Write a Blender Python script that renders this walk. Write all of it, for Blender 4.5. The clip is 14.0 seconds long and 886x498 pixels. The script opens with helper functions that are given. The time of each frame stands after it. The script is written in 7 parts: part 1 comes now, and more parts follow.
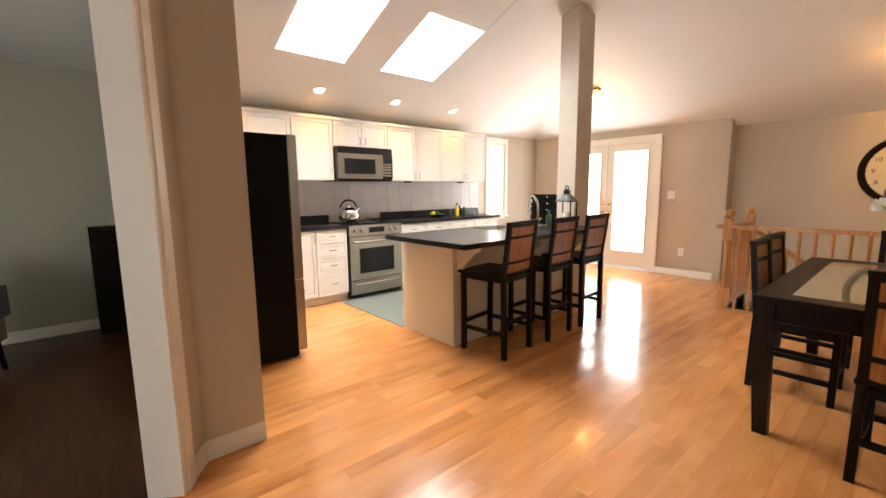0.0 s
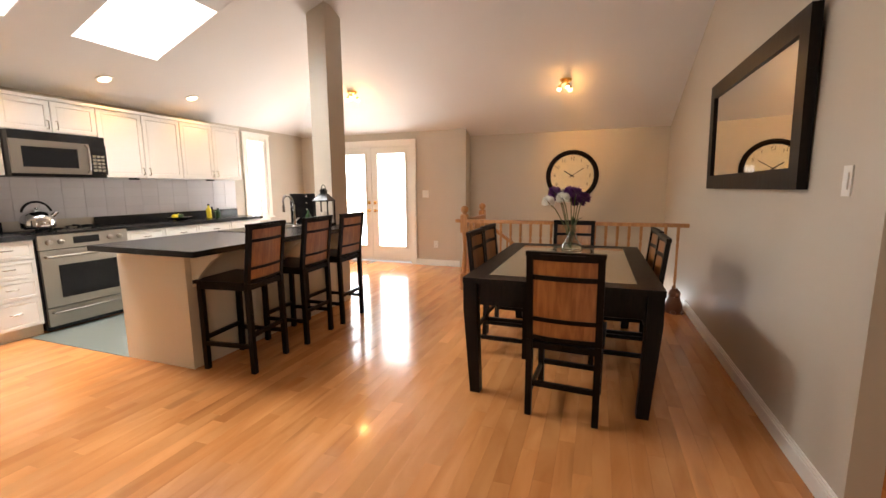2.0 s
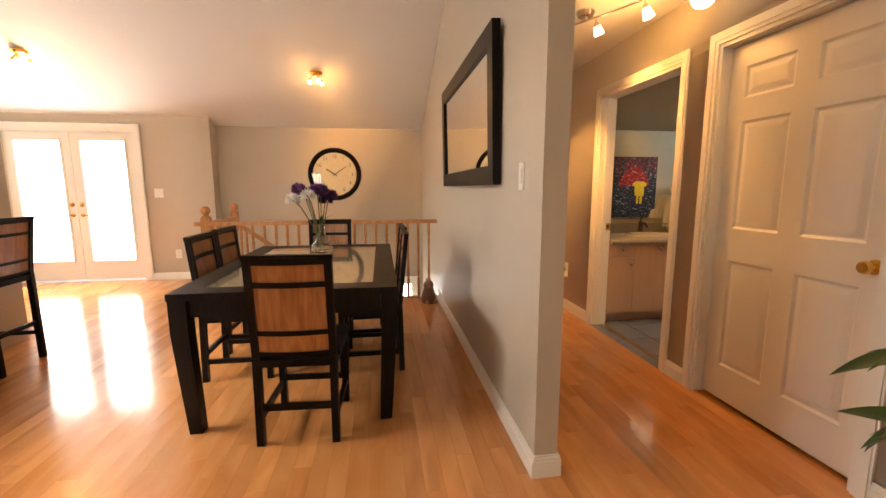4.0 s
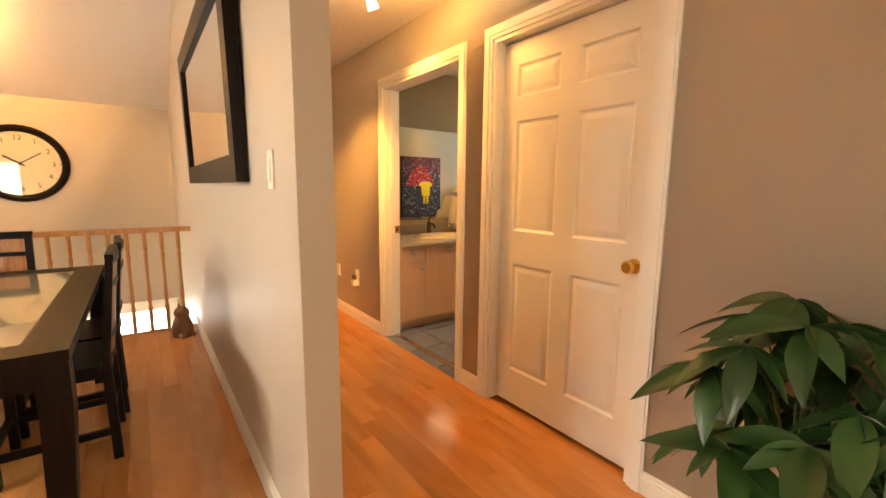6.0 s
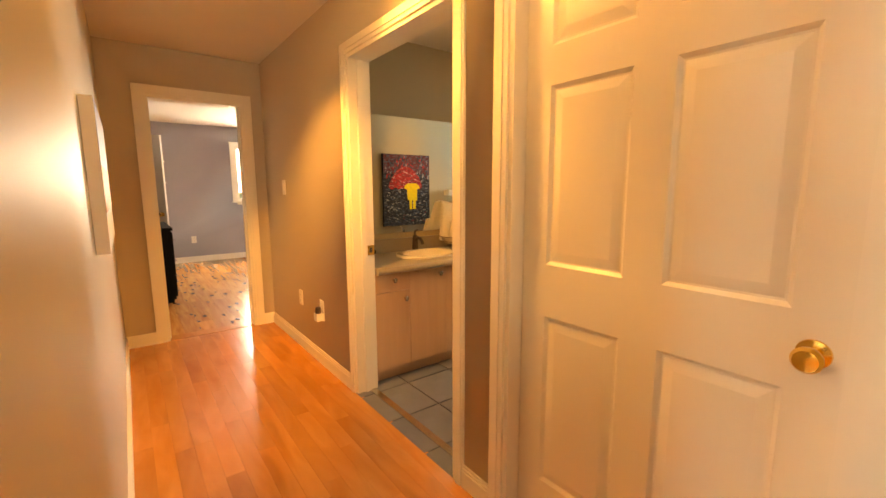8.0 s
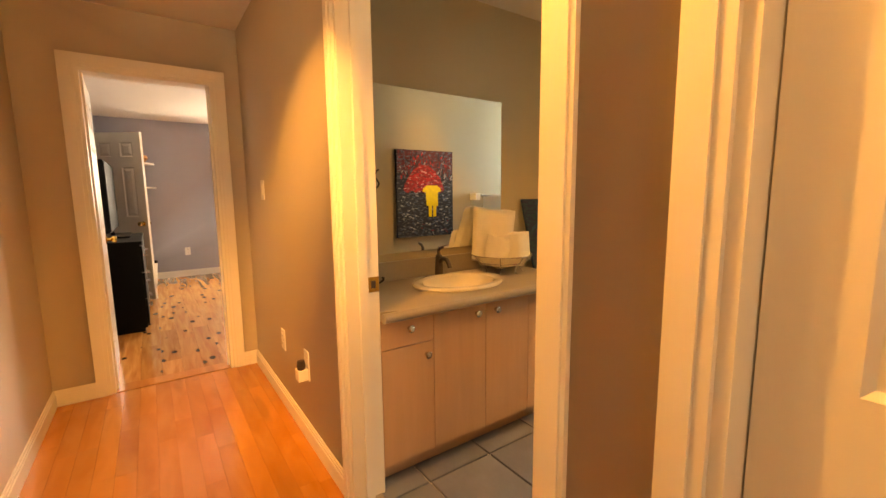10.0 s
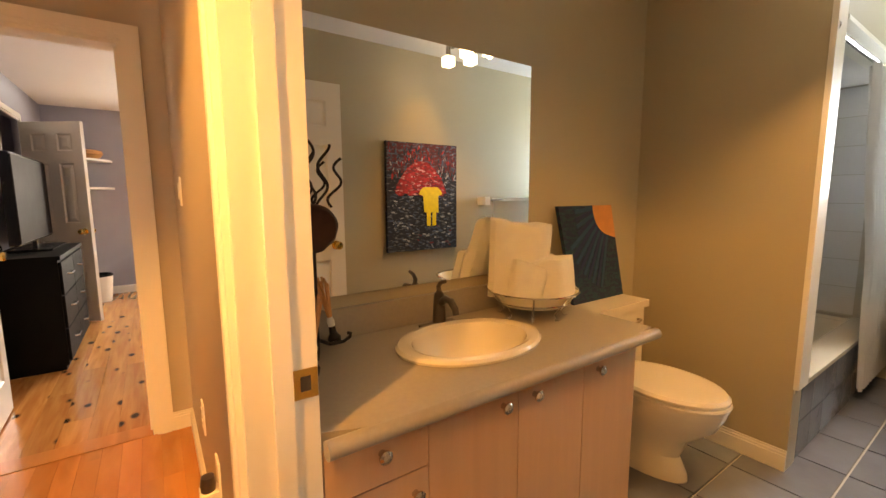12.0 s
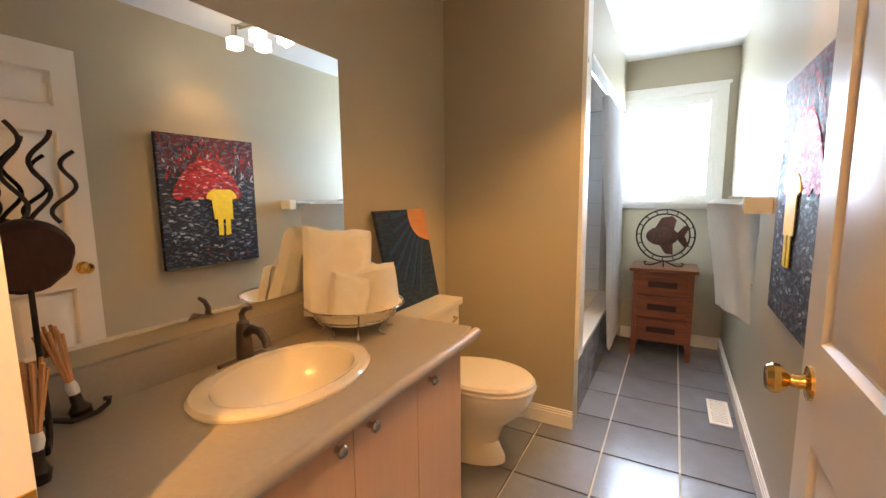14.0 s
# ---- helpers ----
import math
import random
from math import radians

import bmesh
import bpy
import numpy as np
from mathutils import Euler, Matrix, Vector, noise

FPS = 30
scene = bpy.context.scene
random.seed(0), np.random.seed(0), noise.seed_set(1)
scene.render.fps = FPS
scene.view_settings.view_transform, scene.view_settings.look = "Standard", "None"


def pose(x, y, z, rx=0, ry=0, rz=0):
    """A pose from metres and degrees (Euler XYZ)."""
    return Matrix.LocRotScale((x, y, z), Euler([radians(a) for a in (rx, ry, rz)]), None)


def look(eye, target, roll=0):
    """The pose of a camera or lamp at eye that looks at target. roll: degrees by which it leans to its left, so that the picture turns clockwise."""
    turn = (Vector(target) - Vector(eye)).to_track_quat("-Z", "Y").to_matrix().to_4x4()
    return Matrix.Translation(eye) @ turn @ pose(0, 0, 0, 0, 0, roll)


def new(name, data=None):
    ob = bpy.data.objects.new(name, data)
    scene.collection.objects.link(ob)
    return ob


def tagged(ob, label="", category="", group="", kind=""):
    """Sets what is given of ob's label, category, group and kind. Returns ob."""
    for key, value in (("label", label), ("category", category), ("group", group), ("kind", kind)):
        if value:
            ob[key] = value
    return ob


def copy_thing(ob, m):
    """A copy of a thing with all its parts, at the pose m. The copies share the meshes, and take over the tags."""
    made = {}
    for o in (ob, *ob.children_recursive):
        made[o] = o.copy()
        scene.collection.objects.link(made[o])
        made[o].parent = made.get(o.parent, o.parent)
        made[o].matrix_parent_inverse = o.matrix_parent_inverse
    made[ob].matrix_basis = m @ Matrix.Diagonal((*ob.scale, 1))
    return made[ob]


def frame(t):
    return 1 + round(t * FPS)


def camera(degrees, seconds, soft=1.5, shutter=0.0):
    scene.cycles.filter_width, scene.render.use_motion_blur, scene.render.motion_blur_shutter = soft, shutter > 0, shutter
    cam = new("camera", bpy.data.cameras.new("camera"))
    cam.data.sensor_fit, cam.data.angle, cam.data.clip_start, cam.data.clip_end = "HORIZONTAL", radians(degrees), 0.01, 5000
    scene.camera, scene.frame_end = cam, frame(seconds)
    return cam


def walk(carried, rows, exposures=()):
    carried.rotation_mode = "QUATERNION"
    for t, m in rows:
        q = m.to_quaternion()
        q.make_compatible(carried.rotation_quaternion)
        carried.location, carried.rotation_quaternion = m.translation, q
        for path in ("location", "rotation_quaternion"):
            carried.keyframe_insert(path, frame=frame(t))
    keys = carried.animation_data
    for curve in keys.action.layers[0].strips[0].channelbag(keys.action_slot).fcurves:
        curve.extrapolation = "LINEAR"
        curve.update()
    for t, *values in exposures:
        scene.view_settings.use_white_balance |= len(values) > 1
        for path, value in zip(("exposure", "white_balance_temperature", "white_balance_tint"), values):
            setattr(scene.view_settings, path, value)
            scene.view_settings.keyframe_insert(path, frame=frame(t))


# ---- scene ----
import itertools

cam = camera(93.5, 14.0)
PATH = [
    (0, (1.017, 1.128, 1.298), (2.322, 2.618, 1.02), -0.6),
    (0.5, (1.055, 1.091, 1.298), (2.541, 2.399, 1.016), -0.4),
    (1, (1.101, 1.044, 1.308), (2.736, 2.159, 1.017), -0.4),
    (1.5, (1.149, 0.982, 1.299), (2.91, 1.883, 1.009), -0.3),
    (2, (1.204, 0.897, 1.293), (3.062, 1.579, 1.004), -0.4),
    (2.5, (1.277, 0.836, 1.282), (3.206, 1.278, 0.992), -0.4),
    (3, (1.357, 0.759, 1.27), (3.326, 0.953, 0.981), -0.3),
    (3.5, (1.415, 0.677, 1.266), (3.392, 0.616, 0.975), -0.2),
    (4, (1.465, 0.61, 1.256), (3.423, 0.317, 0.968), -0.1),
    (4.2, (1.487, 0.582, 1.251), (3.428, 0.193, 0.964), -0.1),
    (6.3, (2.008, 0.225, 1.261), (3.582, -0.973, 0.969), 0.3),
    (6.5, (2.074, 0.156, 1.268), (3.644, -1.048, 0.973), 0.1),
    (7, (2.26, 0.034, 1.266), (3.818, -1.186, 0.974), 0.0),
    (7.5, (2.446, -0.093, 1.269), (4.016, -1.298, 0.98), -0.0),
    (8, (2.647, -0.228, 1.288), (4.224, -1.424, 1.0), -0.2),
    (8.2, (2.724, -0.278, 1.288), (4.303, -1.471, 0.998), -0.2),
    (10.3, (3.6, -0.786, 1.264), (5.232, -1.912, 1.0), -0.5),
    (10.5, (3.691, -0.834, 1.281), (5.326, -1.954, 1.014), -0.4),
    (11, (3.874, -0.955, 1.27), (5.524, -2.054, 1.005), -0.4),
    (11.5, (4.05, -1.086, 1.275), (5.712, -2.168, 1.02), -0.3),
    (12, (4.157, -1.19, 1.273), (5.785, -2.325, 1.023), -0.3),
    (12.5, (4.233, -1.249, 1.273), (5.746, -2.534, 1.029), -0.4),
    (13, (4.26, -1.259, 1.282), (5.624, -2.701, 1.033), -0.5),
    (13.5, (4.277, -1.262, 1.285), (5.45, -2.863, 1.034), -0.6),
    (14, (4.287, -1.27, 1.289), (5.248, -3.005, 1.037), -0.6),
]
walk(cam, [(t, look(eye, target, roll)) for t, eye, target, roll in PATH],
     [(0.0, -0.06, 7400, 13), (2.0, -0.2, 7400, 14), (3.0, -0.12, 7900, 16), (4.0, 0.2, 8200, 16), (6.5, 0.85, 10200, 14), (8.0, 0.75, 13500, 16), (10.5, 0.74, 12600, 18), (12.0, 0.68, 9800, 17), (13.0, 0.80, 8300, 18), (14.0, 0.92, 7450, 18)])

# ---- world, sun, exposure ----
scene.view_settings.exposure = 0.0
world = bpy.data.worlds.new("overcast_sky")
scene.world = world
world.use_nodes = True
wn = world.node_tree
sky = wn.nodes.new("ShaderNodeTexSky")
sky.sky_type = "NISHITA"
sky.sun_disc = False
sky.sun_elevation, sky.sun_rotation = radians(48), radians(100)
sky.air_density, sky.dust_density = 1.0, 3.0
wn.links.new(sky.outputs[0], wn.nodes["Background"].inputs[0])
wn.nodes["Background"].inputs[1].default_value = 0.15
sun = new("sun", bpy.data.lights.new("sun", "SUN"))
sun.data.energy, sun.data.angle, sun.data.color = 1.2, radians(20), (1.0, 0.96, 0.9)
sun.matrix_world = look((20, 4, 22), (6, 3, 0))

DAY = (0.86, 0.93, 1.0)
WARM = (1.0, 0.51, 0.15)


def window_light(name, eye, target, w, h, watts, colour=DAY):
    la = bpy.data.lights.new(name, "AREA")
    la.shape, la.size, la.size_y, la.energy, la.color = "RECTANGLE", w, h, watts, colour
    ob = new(name, la)
    ob.matrix_world = look(eye, target)
    return ob


def lamp_light(name, eye, target, watts, degrees, blend=0.5, colour=WARM, radius=0.04):
    la = bpy.data.lights.new(name, "SPOT")
    la.energy, la.spot_size, la.spot_blend, la.color, la.shadow_soft_size = watts, radians(degrees), blend, colour, radius
    ob = new(name, la)
    ob.matrix_world = look(eye, target)
    return ob


def bulb_light(name, eye, watts, colour=WARM, radius=0.05):
    la = bpy.data.lights.new(name, "POINT")
    la.energy, la.color, la.shadow_soft_size = watts, colour, radius
    ob = new(name, la)
    ob.location = eye
    return ob


# ---- large lights ----
def roof_z(y):
    return 2.24 + 0.39 * (6.04 - y)


window_light("garden_door_light", (7.79, 4.235, 1.085), (5, 4.235, 1.085), 0.58, 1.66, 38)
window_light("garden_door_light", (7.79, 5.005, 1.085), (5, 5.005, 1.085), 0.58, 1.66, 38)
window_light("kitchen_window_light", (6.57, 6.15, 1.48), (6.57, 4, 1.3), 0.36, 1.18, 10)
window_light("skylight_light", (2.87, 4.82, 3.18), (2.87, 4.61, 2.64), 0.9, 1.1, 150)
window_light("skylight_light", (4.02, 4.82, 3.18), (4.02, 4.61, 2.64), 0.9, 1.1, 150)
window_light("bath_window_light", (4.37, -5.42, 1.655), (4.37, -3, 1.655), 0.62, 0.78, 31, (0.52, 0.74, 1.0))
window_light("bedroom_window_light", (11.62, -2.5, 1.62), (9.2, -2.2, 0.3), 1.1, 0.9, 130)
window_light("landing_window_light", (8.04, 0.68, -0.72), (6, 0.68, -0.72), 1.14, 0.96, 24, (0.75, 0.87, 1.0))
window_light("den_window_light", (-2.75, 3.4, 1.3), (0, 3.6, 0.6), 1.5, 1.1, 55)
# fill lamp added behind the walk's start, to brighten pier and chair fronts
window_light("living_window_light", (-0.78, 0.15, 1.45), (1.5, 1.2, 1.0), 1.2, 1.1, 20, (1.0, 0.93, 0.84))
for px in (2.15, 3.16, 4.17, 5.15):
    lamp_light("downlight_beam", (px, 5.60, roof_z(5.60) - 0.03), (px, 5.55, 0), 28, 110, 0.8)
lamp_light("dining_spot_beam", (6.72, 1.32, 2.46), (7.9, 1.0, 1.5), 40, 80, 0.6)
lamp_light("dining_spot_beam", (6.72, 1.24, 2.46), (5.6, 0.4, 0.6), 5, 110, 0.7)
bulb_light("dining_spot_glow", (6.72, 1.30, 2.40), 6)
bulb_light("corner_spot_glow", (6.55, 4.22, 2.48), 9)
for p, q, w, deg in (((4.52, -0.68, 2.24), (5.55, -1.32, 1.0), 105, 54), ((4.52, -0.68, 2.24), (5.8, -0.75, 0.0), 60, 80), ((4.20, -0.84, 2.20), (5.0, -3.2, 0.5), 42, 62),
                     ((4.22, -0.86, 2.21), (3.83, -1.31, 1.2), 40, 60), ((3.55, -1.07, 2.20), (3.3, -1.0, 0.3), 13, 120)):
    lamp_light("hall_track_beam", p, q, w, deg, 0.8, radius=0.02)
bulb_light("hall_track_glow", (3.98, -0.92, 2.17), 7, radius=0.02)
BATHWARM = (1.0, 0.61, 0.26)
for p, q, w, deg in (((4.25, -3.05, 2.208), (3.9, -3.0, 1.7), 5, 70), ((4.37, -3.16, 2.208), (4.4, -3.2, 0.0), 27, 100), ((4.59, -3.15, 2.208), (5.1, -2.6, 0.6), 9, 100), ((4.48, -3.04, 2.208), (5.0, -3.2, 0.3), 13, 80)):
    lamp_light("bath_lamp_beam", p, q, w, deg, 0.8, BATHWARM, 0.012)


# ---- mesh helpers ----
def box(bm, x0, y0, z0, x1, y1, z1):
    vs = [bm.verts.new(p) for p in ((x0, y0, z0), (x1, y0, z0), (x1, y1, z0), (x0, y1, z0), (x0, y0, z1), (x1, y0, z1), (x1, y1, z1), (x0, y1, z1))]
    return [bm.faces.new([vs[i] for i in f]) for f in ((0, 3, 2, 1), (4, 5, 6, 7), (0, 1, 5, 4), (1, 2, 6, 5), (2, 3, 7, 6), (3, 0, 4, 7))]


def bevelled(bm, w=0.004, seg=2):
    bmesh.ops.bevel(bm, geom=[e for e in bm.edges if e.is_manifold and e.calc_face_angle(0) > 0.6], offset=w, segments=seg, profile=0.6, affect="EDGES", clamp_overlap=True)
    return bm


def bbox(x0, y0, z0, x1, y1, z1, w=0.004, seg=2):
    bm = bmesh.new()
    box(bm, x0, y0, z0, x1, y1, z1)
    return bevelled(bm, w, seg) if w else bm


def prism(bm, pts, z0, z1):
    """An upright prism over a plan polygon, counter-clockwise."""
    lo = [bm.verts.new((x, y, z0)) for x, y in pts]
    hi = [bm.verts.new((x, y, z1)) for x, y in pts]
    bm.faces.new(lo[::-1])
    bm.faces.new(hi)
    n = len(pts)
    for i in range(n):
        bm.faces.new((lo[i], lo[(i + 1) % n], hi[(i + 1) % n], hi[i]))


def rod(bm, p, q, r, r2=None, n=12):
    """A round bar from p to q."""
    p, q = Vector(p), Vector(q)
    r2 = r if r2 is None else r2
    d = (q - p).normalized()
    a = d.orthogonal().normalized()
    b = d.cross(a)
    rings = []
    for c, rr in ((p, r), (q, r2)):
        rings.append([bm.verts.new(c + (a * math.cos(2 * math.pi * i / n) + b * math.sin(2 * math.pi * i / n)) * rr) for i in range(n)])
    for i in range(n):
        bm.faces.new((rings[0][i], rings[0][(i + 1) % n], rings[1][(i + 1) % n], rings[1][i]))
    bm.faces.new(rings[0][::-1])
    bm.faces.new(rings[1])


def bar(bm, p, q, w, d, side=(1, 0, 0)):
    """A square-section bar from p to q, w wide along side and d deep."""
    p, q = Vector(p), Vector(q)
    t = (q - p).normalized()
    a = Vector(side)
    a = (a - t * a.dot(t)).normalized()
    b = t.cross(a)
    rings = [[bm.verts.new(c + a * sx * w / 2 + b * sy * d / 2) for sx, sy in ((-1, -1), (1, -1), (1, 1), (-1, 1))] for c in (p, q)]
    for i in range(4):
        bm.faces.new((rings[0][i], rings[0][(i + 1) % 4], rings[1][(i + 1) % 4], rings[1][i]))
    bm.faces.new(rings[0][::-1])
    bm.faces.new(rings[1])


def lathe(bm, profile, n=28, c=(0, 0, 0), sx=1.0, sy=1.0):
    """A turned shape from (radius, height) pairs, from bottom to top."""
    rings = []
    for r, z in profile:
        if r < 1e-5:
            rings.append([bm.verts.new((c[0], c[1], c[2] + z))])
        else:
            rings.append([bm.verts.new((c[0] + sx * r * math.cos(2 * math.pi * i / n), c[1] + sy * r * math.sin(2 * math.pi * i / n), c[2] + z)) for i in range(n)])
    for lo, hi in zip(rings, rings[1:]):
        for i in range(n):
            j = (i + 1) % n
            if len(lo) == 1 and len(hi) > 1:
                bm.faces.new((lo[0], hi[j], hi[i]))
            elif len(hi) == 1 and len(lo) > 1:
                bm.faces.new((lo[i], lo[j], hi[0]))
            elif len(lo) > 1:
                bm.faces.new((lo[i], lo[j], hi[j], hi[i]))
    for ring, flip in ((rings[0], True), (rings[-1], False)):
        if len(ring) > 2:
            bm.faces.new(ring[::-1] if flip else ring)


def tube(bm, pts, r, n=8):
    """A round wire along points."""
    pts = [Vector(p) for p in pts]
    rings = []
    a = None
    for i, p in enumerate(pts):
        d = (pts[min(i + 1, len(pts) - 1)] - pts[max(i - 1, 0)]).normalized()
        a = d.orthogonal().normalized() if a is None else (a - d * a.dot(d)).normalized()
        b = d.cross(a)
        rr = r(i / (len(pts) - 1)) if callable(r) else r
        rings.append([bm.verts.new(p + (a * math.cos(2 * math.pi * k / n) + b * math.sin(2 * math.pi * k / n)) * rr) for k in range(n)])
    for lo, hi in zip(rings, rings[1:]):
        for k in range(n):
            bm.faces.new((lo[k], lo[(k + 1) % n], hi[(k + 1) % n], hi[k]))
    bm.faces.new(rings[0][::-1])
    bm.faces.new(rings[-1])


def ball(bm, c, r, sx=1, sy=1, sz=1, u=16, v=10):
    bmesh.ops.create_uvsphere(bm, u_segments=u, v_segments=v, radius=r, matrix=Matrix.Translation(c) @ Matrix.Diagonal((sx, sy, sz, 1)))


def smooth_arc(c, r, a0, a1, n, plane="xz"):
    out = []
    for i in range(n + 1):
        a = radians(a0 + (a1 - a0) * i / n)
        u, w = r * math.cos(a), r * math.sin(a)
        out.append((c[0] + u, c[1], c[2] + w) if plane == "xz" else (c[0], c[1] + u, c[2] + w) if plane == "yz" else (c[0] + u, c[1] + w, c[2]))
    return out


def harden(bm):
    """Corner normals weighted by area, so that flats stay flat beside small bevels."""
    bm.normal_update()
    out = {}
    area = {f: f.calc_area() ** 2 for f in bm.faces}
    for v in bm.verts:
        left = set(v.link_faces)
        while left:
            group, todo = [], [left.pop()]
            while todo:
                f = todo.pop()
                group.append(f)
                for e in f.edges:
                    if e.smooth and v in e.verts:
                        for g in e.link_faces:
                            if g in left:
                                left.discard(g)
                                todo.append(g)
            n = Vector()
            for f in group:
                n += f.normal * max(area[f], 1e-12)
            n.normalize()
            for f in group:
                out[f, v] = n
    return [out[f, lp.vert] for f in bm.faces for lp in f.loops]


def mesh_of(name, bm, material):
    bmesh.ops.recalc_face_normals(bm, faces=bm.faces[:])
    for e in bm.edges:
        e.smooth = not (e.is_manifold and e.calc_face_angle(0) > 0.55)
    for f in bm.faces:
        f.smooth = True
    me = bpy.data.meshes.new(name)
    normals = harden(bm) if len(bm.faces) < 6000 and any(e.smooth for e in bm.edges) else None
    bm.to_mesh(me)
    bm.free()
    if normals:
        me.normals_split_custom_set(normals)
    for m in material if isinstance(material, (list, tuple)) else [material]:
        me.materials.append(m)
    return me


def part(name, bm, material, parent, label=""):
    ob = new(name, mesh_of(name, bm, material))
    ob.parent = parent
    return tagged(ob, label) if label else ob


def thing(name, m, label, category, group=""):
    ob = new(name)
    ob.empty_display_size = 0.1
    ob.matrix_basis = m
    return tagged(ob, label, category, group)


def solo(name, bm, material, label, category, m=None, group="", kind=""):
    ob = new(name, mesh_of(name, bm, material))
    if m is not None:
        ob.matrix_basis = m
    return tagged(ob, label, category, group, kind)


def fixed(name, bm, material, label=""):
    """A piece of the setting."""
    ob = new(name, mesh_of(name, bm, material))
    return tagged(ob, label, "", "", "structure")


def cut(ob, *boxes):
    """Openings through a wall, cut out of its mesh once and for all."""
    for b in boxes:
        bm = bmesh.new()
        box(bm, *b)
        c = new("cutter", mesh_of("cutter", bm, []))
        mod = ob.modifiers.new("cut", "BOOLEAN")
        mod.object, mod.operation, mod.solver = c, "DIFFERENCE", "EXACT"
        dg = bpy.context.evaluated_depsgraph_get()
        me = bpy.data.meshes.new_from_object(ob.evaluated_get(dg))
        ob.modifiers.clear()
        ob.data = me
        bpy.data.objects.remove(c)


# ---- materials ----
def mat(name, colour, rough=0.5, metal=0.0, vary=0.06, scale=6.0, bump=0.0, bump_scale=60.0, coat=0.0, spec=0.5, rough_vary=0.05, random_tint=0.0):
    m = bpy.data.materials.new(name)
    m.use_nodes = True
    nt = m.node_tree
    n, l = nt.nodes, nt.links
    b = n["Principled BSDF"]
    b.inputs["Roughness"].default_value, b.inputs["Metallic"].default_value = rough, metal
    b.inputs["Specular IOR Level"].default_value, b.inputs["Coat Weight"].default_value = spec, coat
    b.inputs["Coat Roughness"].default_value = 0.08
    tc = n.new("ShaderNodeTexCoord")
    big = n.new("ShaderNodeTexNoise")
    big.inputs["Scale"].default_value, big.inputs["Detail"].default_value = scale, 6
    l.new(tc.outputs["Object"], big.inputs["Vector"])
    ramp = n.new("ShaderNodeMix")
    ramp.data_type = "RGBA"
    ramp.inputs["A"].default_value = (*[max(0, c * (1 - vary)) for c in colour], 1)
    ramp.inputs["B"].default_value = (*[min(1, c * (1 + vary)) for c in colour], 1)
    l.new(big.outputs["Fac"], ramp.inputs["Factor"])
    out = ramp.outputs["Result"]
    if random_tint:
        info = n.new("ShaderNodeObjectInfo")
        hsv = n.new("ShaderNodeHueSaturation")
        mr = n.new("ShaderNodeMapRange")
        mr.inputs["To Min"].default_value, mr.inputs["To Max"].default_value = 1 - random_tint, 1 + random_tint
        l.new(info.outputs["Random"], mr.inputs["Value"])
        l.new(mr.outputs["Result"], hsv.inputs["Value"])
        l.new(out, hsv.inputs["Color"])
        out = hsv.outputs["Color"]
    l.new(out, b.inputs["Base Color"])
    rr = n.new("ShaderNodeMapRange")
    rr.inputs["To Min"].default_value, rr.inputs["To Max"].default_value = max(0.02, rough - rough_vary), min(1, rough + rough_vary)
    fine = n.new("ShaderNodeTexNoise")
    fine.inputs["Scale"].default_value, fine.inputs["Detail"].default_value = bump_scale, 4
    l.new(tc.outputs["Object"], fine.inputs["Vector"])
    l.new(big.outputs["Fac"], rr.inputs["Value"])
    l.new(rr.outputs["Result"], b.inputs["Roughness"])
    if bump:
        bp = n.new("ShaderNodeBump")
        bp.inputs["Strength"].default_value, bp.inputs["Distance"].default_value = bump, 0.004
        l.new(fine.outputs["Fac"], bp.inputs["Height"])
        l.new(bp.outputs["Normal"], b.inputs["Normal"])
    return m


